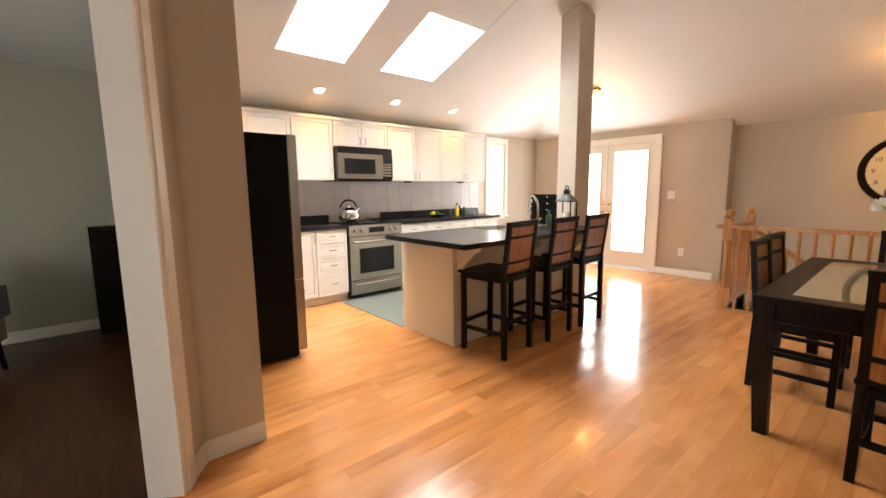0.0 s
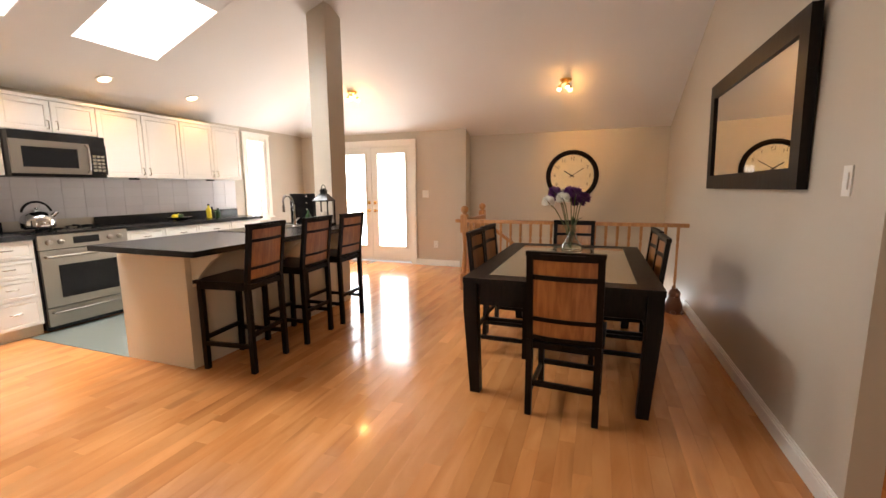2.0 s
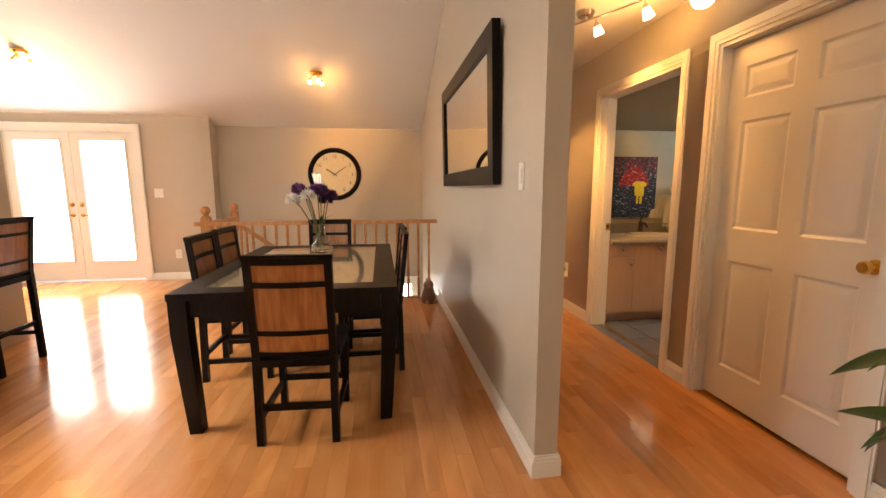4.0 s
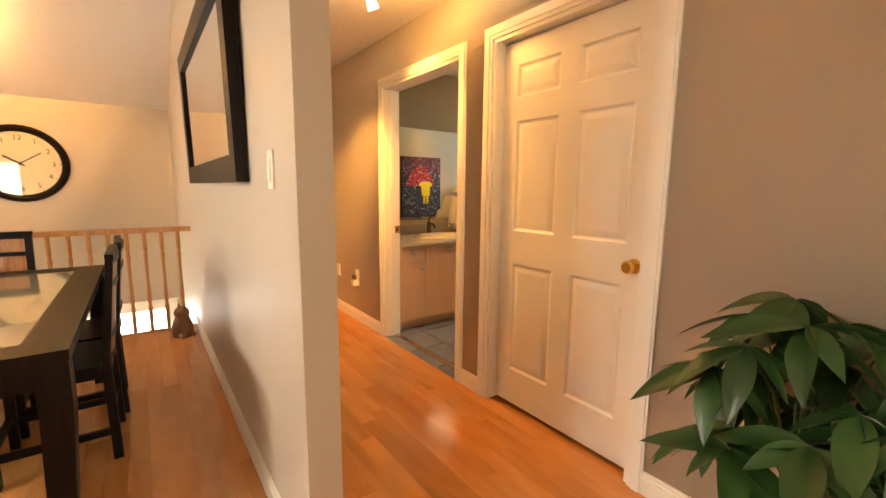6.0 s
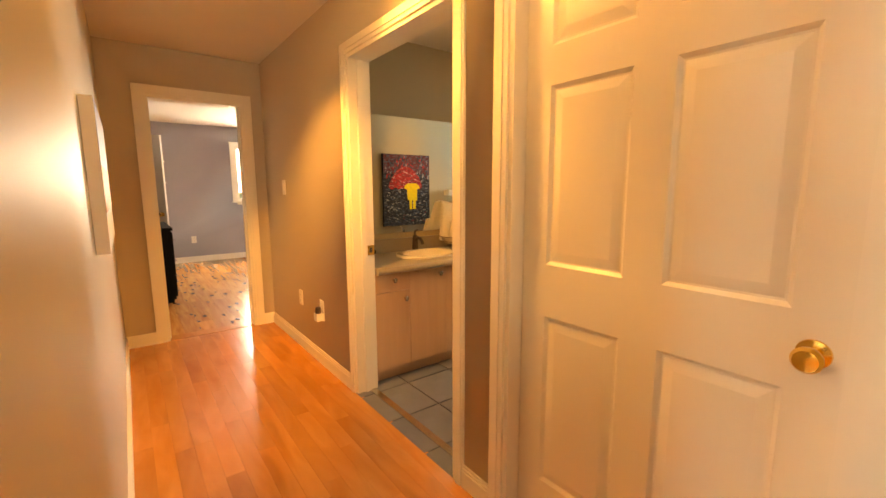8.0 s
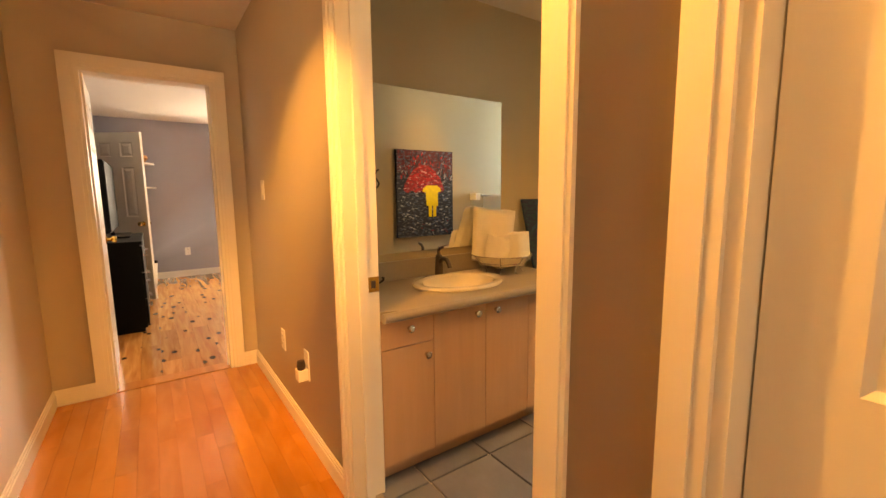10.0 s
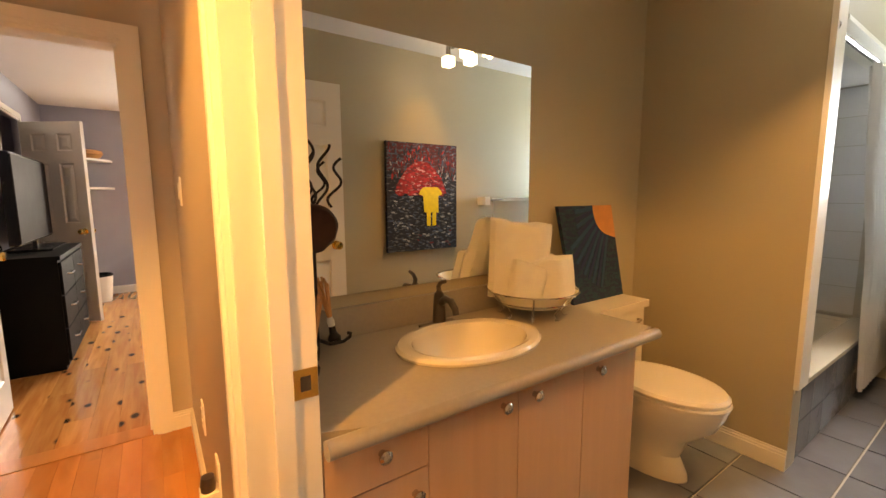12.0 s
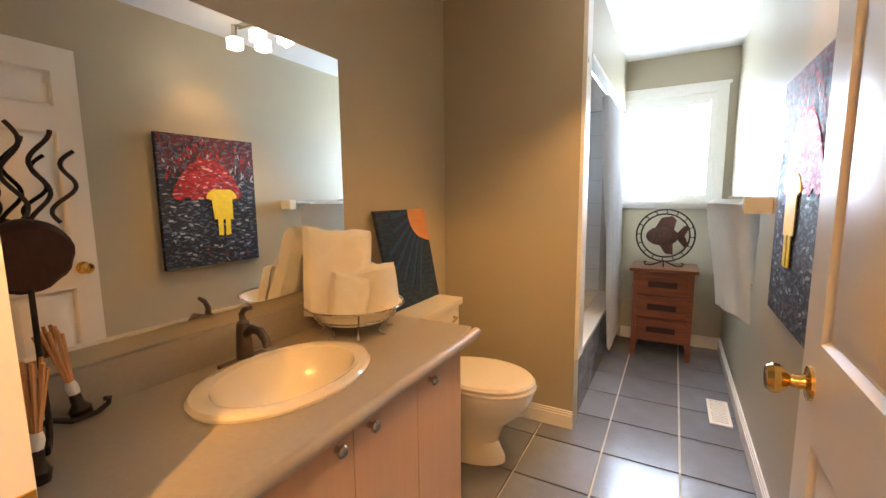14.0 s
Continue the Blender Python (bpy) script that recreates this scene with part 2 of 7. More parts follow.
def wood(name, light, dark, rough=0.25, stretch=(1, 14, 14), scale=2.2, coat=0.0, tint=0.0, island=False, knots=0.0, bump=0.05, spec=0.5, knot_size=(5, 9, 5)):
    """Grain that runs along the local x axis unless stretch says otherwise."""
    m = bpy.data.materials.new(name)
    m.use_nodes = True
    nt = m.node_tree
    n, l = nt.nodes, nt.links
    b = n["Principled BSDF"]
    b.inputs["Coat Weight"].default_value, b.inputs["Coat Roughness"].default_value, b.inputs["Specular IOR Level"].default_value = coat, 0.06, spec
    tc = n.new("ShaderNodeTexCoord")
    mp = n.new("ShaderNodeMapping")
    mp.inputs["Scale"].default_value = stretch
    l.new(tc.outputs["Object"], mp.inputs["Vector"])
    vec = mp.outputs["Vector"]
    rnd = None
    if tint:
        src = n.new("ShaderNodeNewGeometry") if island else n.new("ShaderNodeObjectInfo")
        rnd = src.outputs["Random Per Island"] if island else src.outputs["Random"]
        off = n.new("ShaderNodeVectorMath")
        off.operation = "MULTIPLY_ADD"
        comb = n.new("ShaderNodeCombineXYZ")
        for i in range(3):
            l.new(rnd, comb.inputs[i])
        l.new(comb.outputs[0], off.inputs[0])
        off.inputs[1].default_value = (37, 53, 71)
        l.new(vec, off.inputs[2])
        vec = off.outputs[0]
    g = n.new("ShaderNodeTexNoise")
    g.inputs["Scale"].default_value, g.inputs["Detail"].default_value, g.inputs["Distortion"].default_value = scale, 8, 0.6
    l.new(vec, g.inputs["Vector"])
    cr = n.new("ShaderNodeValToRGB")
    cr.color_ramp.elements[0].position, cr.color_ramp.elements[1].position = 0.32, 0.68
    cr.color_ramp.elements[0].color, cr.color_ramp.elements[1].color = (*dark, 1), (*light, 1)
    l.new(g.outputs["Fac"], cr.inputs["Fac"])
    out = cr.outputs["Color"]
    if knots:
        v = n.new("ShaderNodeTexVoronoi")
        v.inputs["Scale"].default_value = 1.0
        mk = n.new("ShaderNodeMapping")
        mk.inputs["Scale"].default_value = knot_size
        if tint:
            shift = n.new("ShaderNodeVectorMath")
            shift.operation = "MULTIPLY_ADD"
            l.new(comb.outputs[0], shift.inputs[0])
            shift.inputs[1].default_value = (41, 29, 17)
            l.new(tc.outputs["Object"], shift.inputs[2])
            l.new(shift.outputs[0], mk.inputs["Vector"])
        else:
            l.new(tc.outputs["Object"], mk.inputs["Vector"])
        l.new(mk.outputs["Vector"], v.inputs["Vector"])
        kr = n.new("ShaderNodeMapRange")
        kr.inputs["From Min"].default_value, kr.inputs["From Max"].default_value = 0.12, 0.22
        kr.inputs["To Min"].default_value, kr.inputs["To Max"].default_value = knots, 0.0
        l.new(v.outputs["Distance"], kr.inputs["Value"])
        km = n.new("ShaderNodeMix")
        km.data_type = "RGBA"
        km.inputs["B"].default_value = (0.05, 0.018, 0.006, 1)
        l.new(kr.outputs["Result"], km.inputs["Factor"])
        l.new(out, km.inputs["A"])
        out = km.outputs["Result"]
    if tint:
        hsv = n.new("ShaderNodeHueSaturation")
        mr = n.new("ShaderNodeMapRange")
        mr.inputs["To Min"].default_value, mr.inputs["To Max"].default_value = 1 - tint, 1 + tint
        l.new(rnd, mr.inputs["Value"])
        l.new(mr.outputs["Result"], hsv.inputs["Value"])
        l.new(out, hsv.inputs["Color"])
        out = hsv.outputs["Color"]
    l.new(out, b.inputs["Base Color"])
    rr = n.new("ShaderNodeMapRange")
    rr.inputs["To Min"].default_value, rr.inputs["To Max"].default_value = max(0.03, rough - 0.06), rough + 0.08
    l.new(g.outputs["Fac"], rr.inputs["Value"])
    l.new(rr.outputs["Result"], b.inputs["Roughness"])
    bp = n.new("ShaderNodeBump")
    bp.inputs["Strength"].default_value, bp.inputs["Distance"].default_value = bump, 0.002
    l.new(g.outputs["Fac"], bp.inputs["Height"])
    l.new(bp.outputs["Normal"], b.inputs["Normal"])
    return m


def glow(name, colour, strength):
    m = bpy.data.materials.new(name)
    m.use_nodes = True
    b = m.node_tree.nodes["Principled BSDF"]
    b.inputs["Base Color"].default_value = (0.8, 0.8, 0.8, 1)
    b.inputs["Emission Color"].default_value, b.inputs["Emission Strength"].default_value = (*colour, 1), strength
    return m


def glass(name, colour=(1, 1, 1), rough=0.0, ior=1.45):
    m = bpy.data.materials.new(name)
    m.use_nodes = True
    b = m.node_tree.nodes["Principled BSDF"]
    b.inputs["Base Color"].default_value = (*colour, 1)
    b.inputs["Roughness"].default_value, b.inputs["IOR"].default_value, b.inputs["Transmission Weight"].default_value = rough, ior, 1.0
    return m


def silvered(name):
    m = bpy.data.materials.new(name)
    m.use_nodes = True
    b = m.node_tree.nodes["Principled BSDF"]
    b.inputs["Base Color"].default_value = (0.9, 0.92, 0.91, 1)
    b.inputs["Metallic"].default_value, b.inputs["Roughness"].default_value = 1.0, 0.01
    return m


PAINT = mat("greige_wall_paint", (0.52, 0.46, 0.375), 0.46, rough_vary=0.01, vary=0.03, scale=2.0, bump=0.06, bump_scale=220)
PAINT_BATH = mat("tan_bathroom_paint", (0.46, 0.40, 0.285), 0.36, rough_vary=0.01, vary=0.03, scale=2.0, bump=0.06, bump_scale=220)
PAINT_BED = mat("blue_grey_bedroom_paint", (0.34, 0.35, 0.42), 0.5, vary=0.03, scale=2.0, bump=0.06, bump_scale=220)
PAINT_DEN = mat("sage_grey_den_paint", (0.40, 0.385, 0.31), 0.5, vary=0.03, scale=2.0, bump=0.06, bump_scale=220)
CEIL = mat("white_ceiling_paint", (0.80, 0.78, 0.76), 0.75, vary=0.02, scale=3.0, bump=0.12, bump_scale=300)
TRIM = mat("white_semigloss_trim", (0.82, 0.79, 0.72), 0.34, vary=0.02, scale=4.0)
DOORPAINT = mat("white_door_paint", (0.80, 0.77, 0.70), 0.32, vary=0.02, scale=4.0, bump=0.05, bump_scale=260)
CABWHITE = mat("white_thermofoil_cabinet", (0.82, 0.80, 0.75), 0.32, vary=0.02, scale=3.0)
PANELBEIGE = mat("cream_island_panel", (0.68, 0.61, 0.48), 0.45, vary=0.03, scale=3.0, bump=0.03)
BLACKTOP = mat("black_laminate_worktop", (0.012, 0.012, 0.014), 0.26, vary=0.35, scale=240.0, spec=0.35)
STEEL = mat("brushed_stainless_steel", (0.36, 0.335, 0.30), 0.34, metal=1.0, vary=0.03, scale=3.0, rough_vary=0.03)
CHROME = mat("polished_chrome", (0.75, 0.75, 0.75), 0.08, metal=1.0, vary=0.02)
BRASS = mat("polished_brass", (0.85, 0.56, 0.18), 0.14, metal=1.0, vary=0.06, scale=20.0)
NICKEL = mat("brushed_nickel", (0.60, 0.56, 0.50), 0.24, metal=1.0, vary=0.08, scale=30.0)
BRONZE = mat("dark_pewter_metal", (0.16, 0.13, 0.11), 0.3, metal=1.0, vary=0.2, scale=25.0)
BLACKPL = mat("black_enamel", (0.010, 0.010, 0.011), 0.25, vary=0.1, spec=0.3)
BLACKGLASS = mat("dark_oven_glass", (0.012, 0.012, 0.013), 0.1, vary=0.1, spec=0.2)
BLACKMATT = mat("matt_black_fridge_side", (0.005, 0.005, 0.005), 0.6, vary=0.15, bump=0.1, bump_scale=400, spec=0.1)
ESPRESSO = wood("espresso_stained_wood", (0.011, 0.0055, 0.0035), (0.004, 0.002, 0.0015), 0.4, (14, 14, 1.2), 3.0, coat=0.0, spec=0.14)
CARAMEL = wood("caramel_veneer", (0.42, 0.17, 0.05), (0.25, 0.085, 0.022), 0.38, (10, 10, 0.8), 4.0, coat=0.1)
OAK = wood("honey_oak_railing", (0.56, 0.27, 0.10), (0.40, 0.17, 0.055), 0.3, (10, 10, 1.0), 4.0, coat=0.2)
MAPLE = wood("maple_floor_strip", (0.665, 0.295, 0.105), (0.52, 0.198, 0.060), 0.16, (1.0, 4, 4), 1.8, coat=0.3, tint=0.12, knots=0.22, knot_size=(0.9, 6, 1), bump=0.015)
MAPLE_REST = wood("maple_floor_rest", (0.665, 0.295, 0.105), (0.52, 0.198, 0.060), 0.16, (1.0, 4, 4), 1.8, coat=0.3, tint=0.12, island=True, knots=0.22, knot_size=(0.9, 6, 1), bump=0.015)
PINE = wood("knotty_pine_floor", (0.60, 0.29, 0.10), (0.42, 0.16, 0.045), 0.2, (1.2, 14, 14), 2.0, coat=0.3, tint=0.16, knots=0.95, knot_size=(4.5, 8, 5), bump=0.02)
DARKFLOOR = wood("dark_walnut_floor", (0.10, 0.032, 0.013), (0.045, 0.014, 0.006), 0.3, (14, 1.2, 14), 2.0, coat=0.1, tint=0.1, island=True, bump=0.0, spec=0.3)
VANITYWOOD = wood("pale_pink_maple_laminate", (0.62, 0.395, 0.255), (0.58, 0.365, 0.232), 0.4, (9, 9, 0.7), 3.0, bump=0.02)
CHERRY = wood("cherry_stained_wood", (0.25, 0.065, 0.02), (0.13, 0.032, 0.01), 0.3, (1.0, 12, 12), 4.0, coat=0.2)
LAMINATE = mat("grey_speckled_laminate", (0.36, 0.32, 0.27), 0.3, vary=0.10, scale=70.0, bump_scale=200)
PORCELAIN = mat("almond_porcelain", (0.80, 0.74, 0.63), 0.08, vary=0.01, coat=0.5)
WHITETOWEL = mat("white_terry_cloth", (0.82, 0.79, 0.73), 0.95, vary=0.05, scale=30.0, bump=0.9, bump_scale=420, spec=0.1)
CURTAIN = mat("white_curtain_cloth", (0.84, 0.83, 0.83), 0.9, vary=0.03, scale=10.0, bump=0.3, bump_scale=300, spec=0.1)
SLATE = mat("blue_grey_floor_tile", (0.195, 0.208, 0.236), 0.18, vary=0.28, scale=5.0, bump=0.25, bump_scale=40, random_tint=0.12)
GROUT = mat("pale_grout", (0.52, 0.49, 0.43), 0.8, vary=0.1, scale=30, bump=0.3)
WALLTILE = mat("lilac_grey_wall_tile", (0.56, 0.54, 0.55), 0.22, vary=0.04, scale=5, random_tint=0.04)
TUBTILE = mat("white_tub_tile", (0.74, 0.73, 0.73), 0.15, vary=0.03, scale=5, random_tint=0.03)
WHITEPL = mat("white_plastic", (0.82, 0.80, 0.74), 0.3, vary=0.02)
MIRROR = silvered("mirror_silver")
PANE = glass("clear_window_pane")
OPAL = glass("opal_skylight_pane", (1, 1, 1), 0.7)
CLEAR = glass("clear_glass", (0.95, 0.99, 0.98))
SMOKED = glass("frosted_lamp_glass", (1, 0.97, 0.9), 0.3)
BULB = glow("warm_bulb", (1.0, 0.84, 0.58), 5.0)
POTGLOW = glow("downlight_lens", (1.0, 0.86, 0.62), 7.0)
MAT_GREEN = mat("grey_green_kitchen_mat", (0.125, 0.15, 0.138), 0.6, vary=0.08, scale=9.0, bump=0.3, bump_scale=120)
IRON = mat("dark_wrought_iron", (0.035, 0.026, 0.02), 0.45, metal=0.7, vary=0.3, scale=40.0, bump=0.3, bump_scale=90)
RUST = mat("rusty_red_metal", (0.05, 0.022, 0.016), 0.5, metal=0.5, vary=0.6, scale=9.0, bump=0.4, bump_scale=60)
FISHRUST = mat("rusty_brown_metal", (0.13, 0.062, 0.045), 0.5, metal=0.4, vary=0.5, scale=14.0, bump=0.4, bump_scale=60)
TERRACOTTA = mat("brown_carved_wood", (0.17, 0.06, 0.025), 0.4, vary=0.25, scale=20.0, bump=0.4, bump_scale=50)
LEAF = mat("glossy_green_leaf", (0.021, 0.068, 0.017), 0.30, vary=0.35, scale=14.0, random_tint=0.3)
STEM = mat("green_brown_stem", (0.10, 0.12, 0.04), 0.6, vary=0.2)
POT = mat("dark_ceramic_pot", (0.04, 0.035, 0.03), 0.3, vary=0.1)
PAPER = mat("aged_cream_clock_face", (0.72, 0.62, 0.47), 0.5, vary=0.08, scale=8.0)
INK = mat("dark_print", (0.05, 0.04, 0.035), 0.6)
PURPLE = mat("purple_petal", (0.10, 0.02, 0.12), 0.6, vary=0.3, scale=30, random_tint=0.3)
WHITEPETAL = mat("white_petal", (0.78, 0.76, 0.68), 0.6, vary=0.05)
YELLOW = mat("yellow_paint", (0.82, 0.62, 0.03), 0.5, vary=0.25, scale=30.0)
CONCRETE = mat("pale_concrete", (0.45, 0.44, 0.42), 0.8, vary=0.1, bump=0.3)
GRASS = mat("lawn", (0.07, 0.11, 0.035), 0.9, vary=0.4, scale=30.0, bump=0.6)

# ---- the large structure ----
K_RISE = 0.39


def kz(y):
    return 2.24 + K_RISE * (6.04 - y)


def ez(x):
    return 2.22 + K_RISE * (7.69 - x)


def wall(name, x0, y0, x1, y1, z0=0.0, z1=2.46, material=None, holes=(), label="greige painted plaster wall"):
    bm = bmesh.new()
    box(bm, x0, y0, z0, x1, y1, z1)
    ob = fixed(name, bm, material or PAINT, label)
    cut(ob, *holes)
    return ob


# subfloors
bm = bmesh.new()
box(bm, -0.72, -1.42, -0.25, 6.80, -0.1, -0.012)
box(bm, -0.72, -0.1, -0.25, 6.2, 6.16, -0.012)
box(bm, 6.2, 2.47, -0.25, 7.8, 6.16, -0.012)
fixed("floor", bm, MAPLE_REST, "wooden floor of narrow pale maple strips")

wall("wall_living_hall", 3.06, -0.135, 8.06, -0.03, -1.4, 3.6)
wall("wall_hall", -0.72, -1.42, 7.0, -1.30, 0, 2.46, holes=((3.975, -1.6, -0.1, 4.97, -1.2, 2.04), (2.765, -1.6, -0.1, 3.685, -1.2, 2.05)))
wall("wall_closet_back", 2.60, -2.10, 3.78, -2.0, 0, 2.46)
wall("wall_closet_side", 2.60, -2.0, 2.70, -1.42, 0, 2.46)
bm = bmesh.new()
box(bm, 2.60, -2.1, -0.2, 3.78, -1.425, -0.002)
fixed("floor_closet", bm, MAPLE_REST, "maple floor of the hall closet")
bm = bmesh.new()
box(bm, 2.60, -2.1, 2.46, 3.78, -1.42, 2.52)
fixed("ceiling_closet_hall", bm, CEIL, "flat white painted ceiling")
wall("wall_hall_end", 6.79, -1.30, 6.91, -0.125, 0, 2.46, holes=((6.6, -1.13, -0.1, 7.1, -0.415, 2.03),))
wall("wall_garden", 7.69, 2.98, 7.83, 6.16, -0.1, 2.6, holes=((7.5, 3.82, -0.2, 8.0, 5.42, 2.03),))
wall("wall_stairwell", 7.92, -0.05, 8.06, 2.88, -1.4, 2.6, holes=((7.8, 0.1, -1.25, 8.2, 1.25, -0.19),))
wall("wall_stair_return", 7.69, 2.88, 8.06, 2.98, -1.4, 2.6)
wall("wall_kitchen", 1.4, 6.04, 7.83, 6.16, 0, 2.6, holes=((6.36, 5.9, 0.86, 6.78, 6.3, 2.10),))
wall("wall_fridge", 1.52, 3.43, 1.66, 6.04, 0, 3.4)
bm = bmesh.new()
prism(bm, [(1.38, 3.31), (1.66, 3.31), (1.66, 3.45), (1.275, 3.45), (1.275, 3.37)], 0, 3.6)
fixed("wall_pier", bm, PAINT, "greige painted pier at the end of the kitchen wall")
U = Vector((0.565, 0.825, 0)).normalized()
NRM = Vector((-U.y, U.x, 0))


def along(s, d):
    p = Vector((1.25, 3.13, 0)) + U * s + NRM * d
    return (p.x, p.y)


bm = bmesh.new()
prism(bm, [along(0.0, 0.125), along(0.0, 0), along(0.225, 0), along(0.225, 0.125)], 0, 3.6)
prism(bm, [along(-2.9, 0.125), along(-2.9, 0), along(-0.92, 0), along(-0.92, 0.125)], 0, 3.6)
prism(bm, [along(-0.92, 0.125), along(-0.92, 0), along(0.0, 0), along(0.0, 0.125)], 2.06, 3.6)
fixed("wall_diagonal", bm, PAINT, "diagonal greige wall with a cased opening to the den")
# the hole is for an unseen window, added to let the fill lamp in
wall("wall_west", -0.84, -1.45, -0.72, 1.0, 0, 3.6, holes=((-0.9, -0.5, 0.85, -0.6, 0.8, 2.05),))
wall("wall_header", -0.72, -0.13, 3.06, -0.05, 2.40, 3.6)
wall("wall_den_north", -2.6, 6.30, 1.52, 6.42, 0, 2.46, PAINT_DEN, label="sage grey den wall")
wall("wall_den_west", -2.72, 0.6, -2.6, 6.42, 0, 2.46, PAINT_DEN, label="sage grey den wall", holes=((-2.9, 2.6, 0.7, -2.4, 4.2, 1.9),))
wall("wall_den_south", -2.6, 0.6, -0.72, 0.72, 0, 2.46, PAINT_DEN, label="sage grey den wall")
wall("wall_den_east", 1.40, 3.46, 1.515, 6.30, 0, 2.46, PAINT_DEN, label="sage grey den wall")

# bathroom
wall("wall_bath_mirror", 5.51, -5.40, 5.63, -1.42, 0, 2.46, PAINT_BATH, label="tan painted bathroom wall")
wall("wall_bath_side", 3.78, -5.40, 3.90, -1.42, 0, 2.46, PAINT_BATH, label="tan painted bathroom wall")
wall("wall_bath_window", 3.78, -5.40, 5.63, -5.28, 0, 2.46, PAINT_BATH, label="tan painted bathroom wall with a window", holes=((4.03, -5.5, 1.235, 4.71, -5.2, 2.075),))
wall("wall_bath_partition", 4.72, -3.63, 5.51, -3.51, 0, 2.40, PAINT_BATH, label="tan painted partition before the tub")
wall("wall_bath_soffit", 4.70, -5.28, 4.82, -3.63, 2.02, 2.40, PAINT_BATH, label="tan painted bulkhead over the tub")
wall("wall_bath_front", 3.90, -1.438, 5.51, -1.424, 0, 2.42, PAINT_BATH, label="tan painted bathroom wall", holes=((3.975, -1.6, -0.1, 4.97, -1.4, 2.04),))
bm = bmesh.new()
box(bm, 3.78, -5.40, -0.2, 5.63, -1.425, -0.012)
fixed("floor_bath", bm, GROUT, "bathroom floor of blue-grey ceramic tiles")

# bedroom
wall("wall_bed_far", 11.2, -4.2, 11.32, 0.0, 0, 2.46, PAINT_BED, label="blue-grey bedroom wall", holes=((11.1, -3.1, 1.07, 11.5, -1.9, 2.06),))
wall("wall_bed_side", 6.912, -0.175, 11.32, -0.128, 0, 2.46, PAINT_BED, label="blue-grey bedroom wall", holes=((9.29, -0.4, -0.1, 10.03, -0.05, 2.04),))
wall("wall_bed_south", 6.912, -4.32, 11.32, -4.2, 0, 2.46, PAINT_BED, label="blue-grey bedroom wall")
wall("wall_bed_west", 6.912, -4.2, 6.935, -0.175, 0, 2.46, PAINT_BED, label="blue-grey bedroom wall", holes=((6.8, -1.13, -0.1, 7.1, -0.415, 2.03),))
# unseen closet sides, added to block sky light leaking into the bedroom
wall("wall_bed_closet_side", 8.95, -0.128, 9.0, 0.6, 0, 2.46, PAINT_BED, label="blue-grey closet wall")
wall("wall_bed_closet_side", 10.3, -0.128, 10.35, 0.6, 0, 2.46, PAINT_BED, label="blue-grey closet wall")
wall("wall_bed_closet", 9.0, 0.5, 10.3, 0.6, 0, 2.46, PAINT_BED, label="blue-grey closet wall")
bm = bmesh.new()
box(bm, 6.80, -4.3, -0.2, 11.3, -0.13, -0.012)
box(bm, 9.0, -0.13, -0.2, 10.3, 0.6, -0.012)
fixed("floor_bed", bm, DARKFLOOR, "bedroom floor of knotty pine boards")
bm = bmesh.new()
box(bm, -2.7, 0.6, -0.2, -0.72, 6.4, -0.010)
prism(bm, [(-0.72, 0.3), (along(-2.0, 0.06)), (along(0.2, 0.06)), (1.5, 3.4), (1.5, 6.4), (-0.72, 6.4)], -0.2, -0.006)
fixed("floor_den", bm, DARKFLOOR, "dark brown wooden den floor")
bm = bmesh.new()
box(bm, 6.2, -0.05, -1.5, 7.95, 2.9, -1.4)
fixed("floor_landing", bm, MAPLE_REST, "lower stair landing of maple")

# ceilings
bm = bmesh.new()


def face(pts):
    bm.faces.new([bm.verts.new(p) for p in pts])


YK, XE = 6.04 - (3.55 - 2.24) / K_RISE, 7.69 - (3.55 - 2.22) / K_RISE


def hip_x(y):
    return 7.69 - (kz(y) - 2.22) / K_RISE


xs = [1.45, 2.52, 3.22, 3.65, 4.39]
for y0, y1 in ((YK, 4.28), (4.28, 5.14), (5.14, 6.10)):
    for x0, x1 in zip(xs, xs[1:] + [None]):
        if y0 == 4.28 and x0 in (2.52, 3.65):
            continue
        xa, xb = (x1, x1) if x1 else (hip_x(y0), hip_x(y1))
        face([(x0, y0, kz(y0)), (xa, y0, kz(y0)), (xb, y1, kz(y1)), (x0, y1, kz(y1))])
face([(8.0, -0.1, ez(8.0)), (8.0, 6.3, ez(8.0)), (hip_x(6.10), 6.10, kz(6.10)), (XE, YK, 3.55), (XE, -0.1, 3.55)])
face([(-0.9, -0.1, 3.55), (XE, -0.1, 3.55), (XE, YK, 3.55), (-0.9, YK, 3.55)])
face([(-0.9, YK, 3.55), (1.45, YK, 3.55), (1.45, 3.6, 3.2), (-0.9, 3.6, 3.2)])
bmesh.ops.remove_doubles(bm, verts=bm.verts[:], dist=0.002)
up = bmesh.ops.extrude_face_region(bm, geom=bm.faces[:])
bmesh.ops.translate(bm, verts=[v for v in up["geom"] if isinstance(v, bmesh.types.BMVert)], vec=(0, 0, 0.22))
fixed("ceiling", bm, CEIL, "white hipped vault with two skylights")
for nm, b in (("ceiling_hall", (-0.9, -1.42, 2.40, 6.9, -0.1, 2.50)), ("ceiling_bath", (3.78, -5.4, 2.40, 5.63, -1.45, 2.50)),
              ("ceiling_bed", (6.91, -4.3, 2.40, 11.3, -0.127, 2.50)), ("ceiling_closet", (9.0, -0.127, 2.40, 10.3, 0.6, 2.50)), ("ceiling_den", (-2.7, 0.6, 2.42, 1.3, 6.4, 2.52))):
    bm = bmesh.new()
    box(bm, *b)
    fixed(nm, bm, CEIL, "flat white painted ceiling")
bm = bmesh.new()
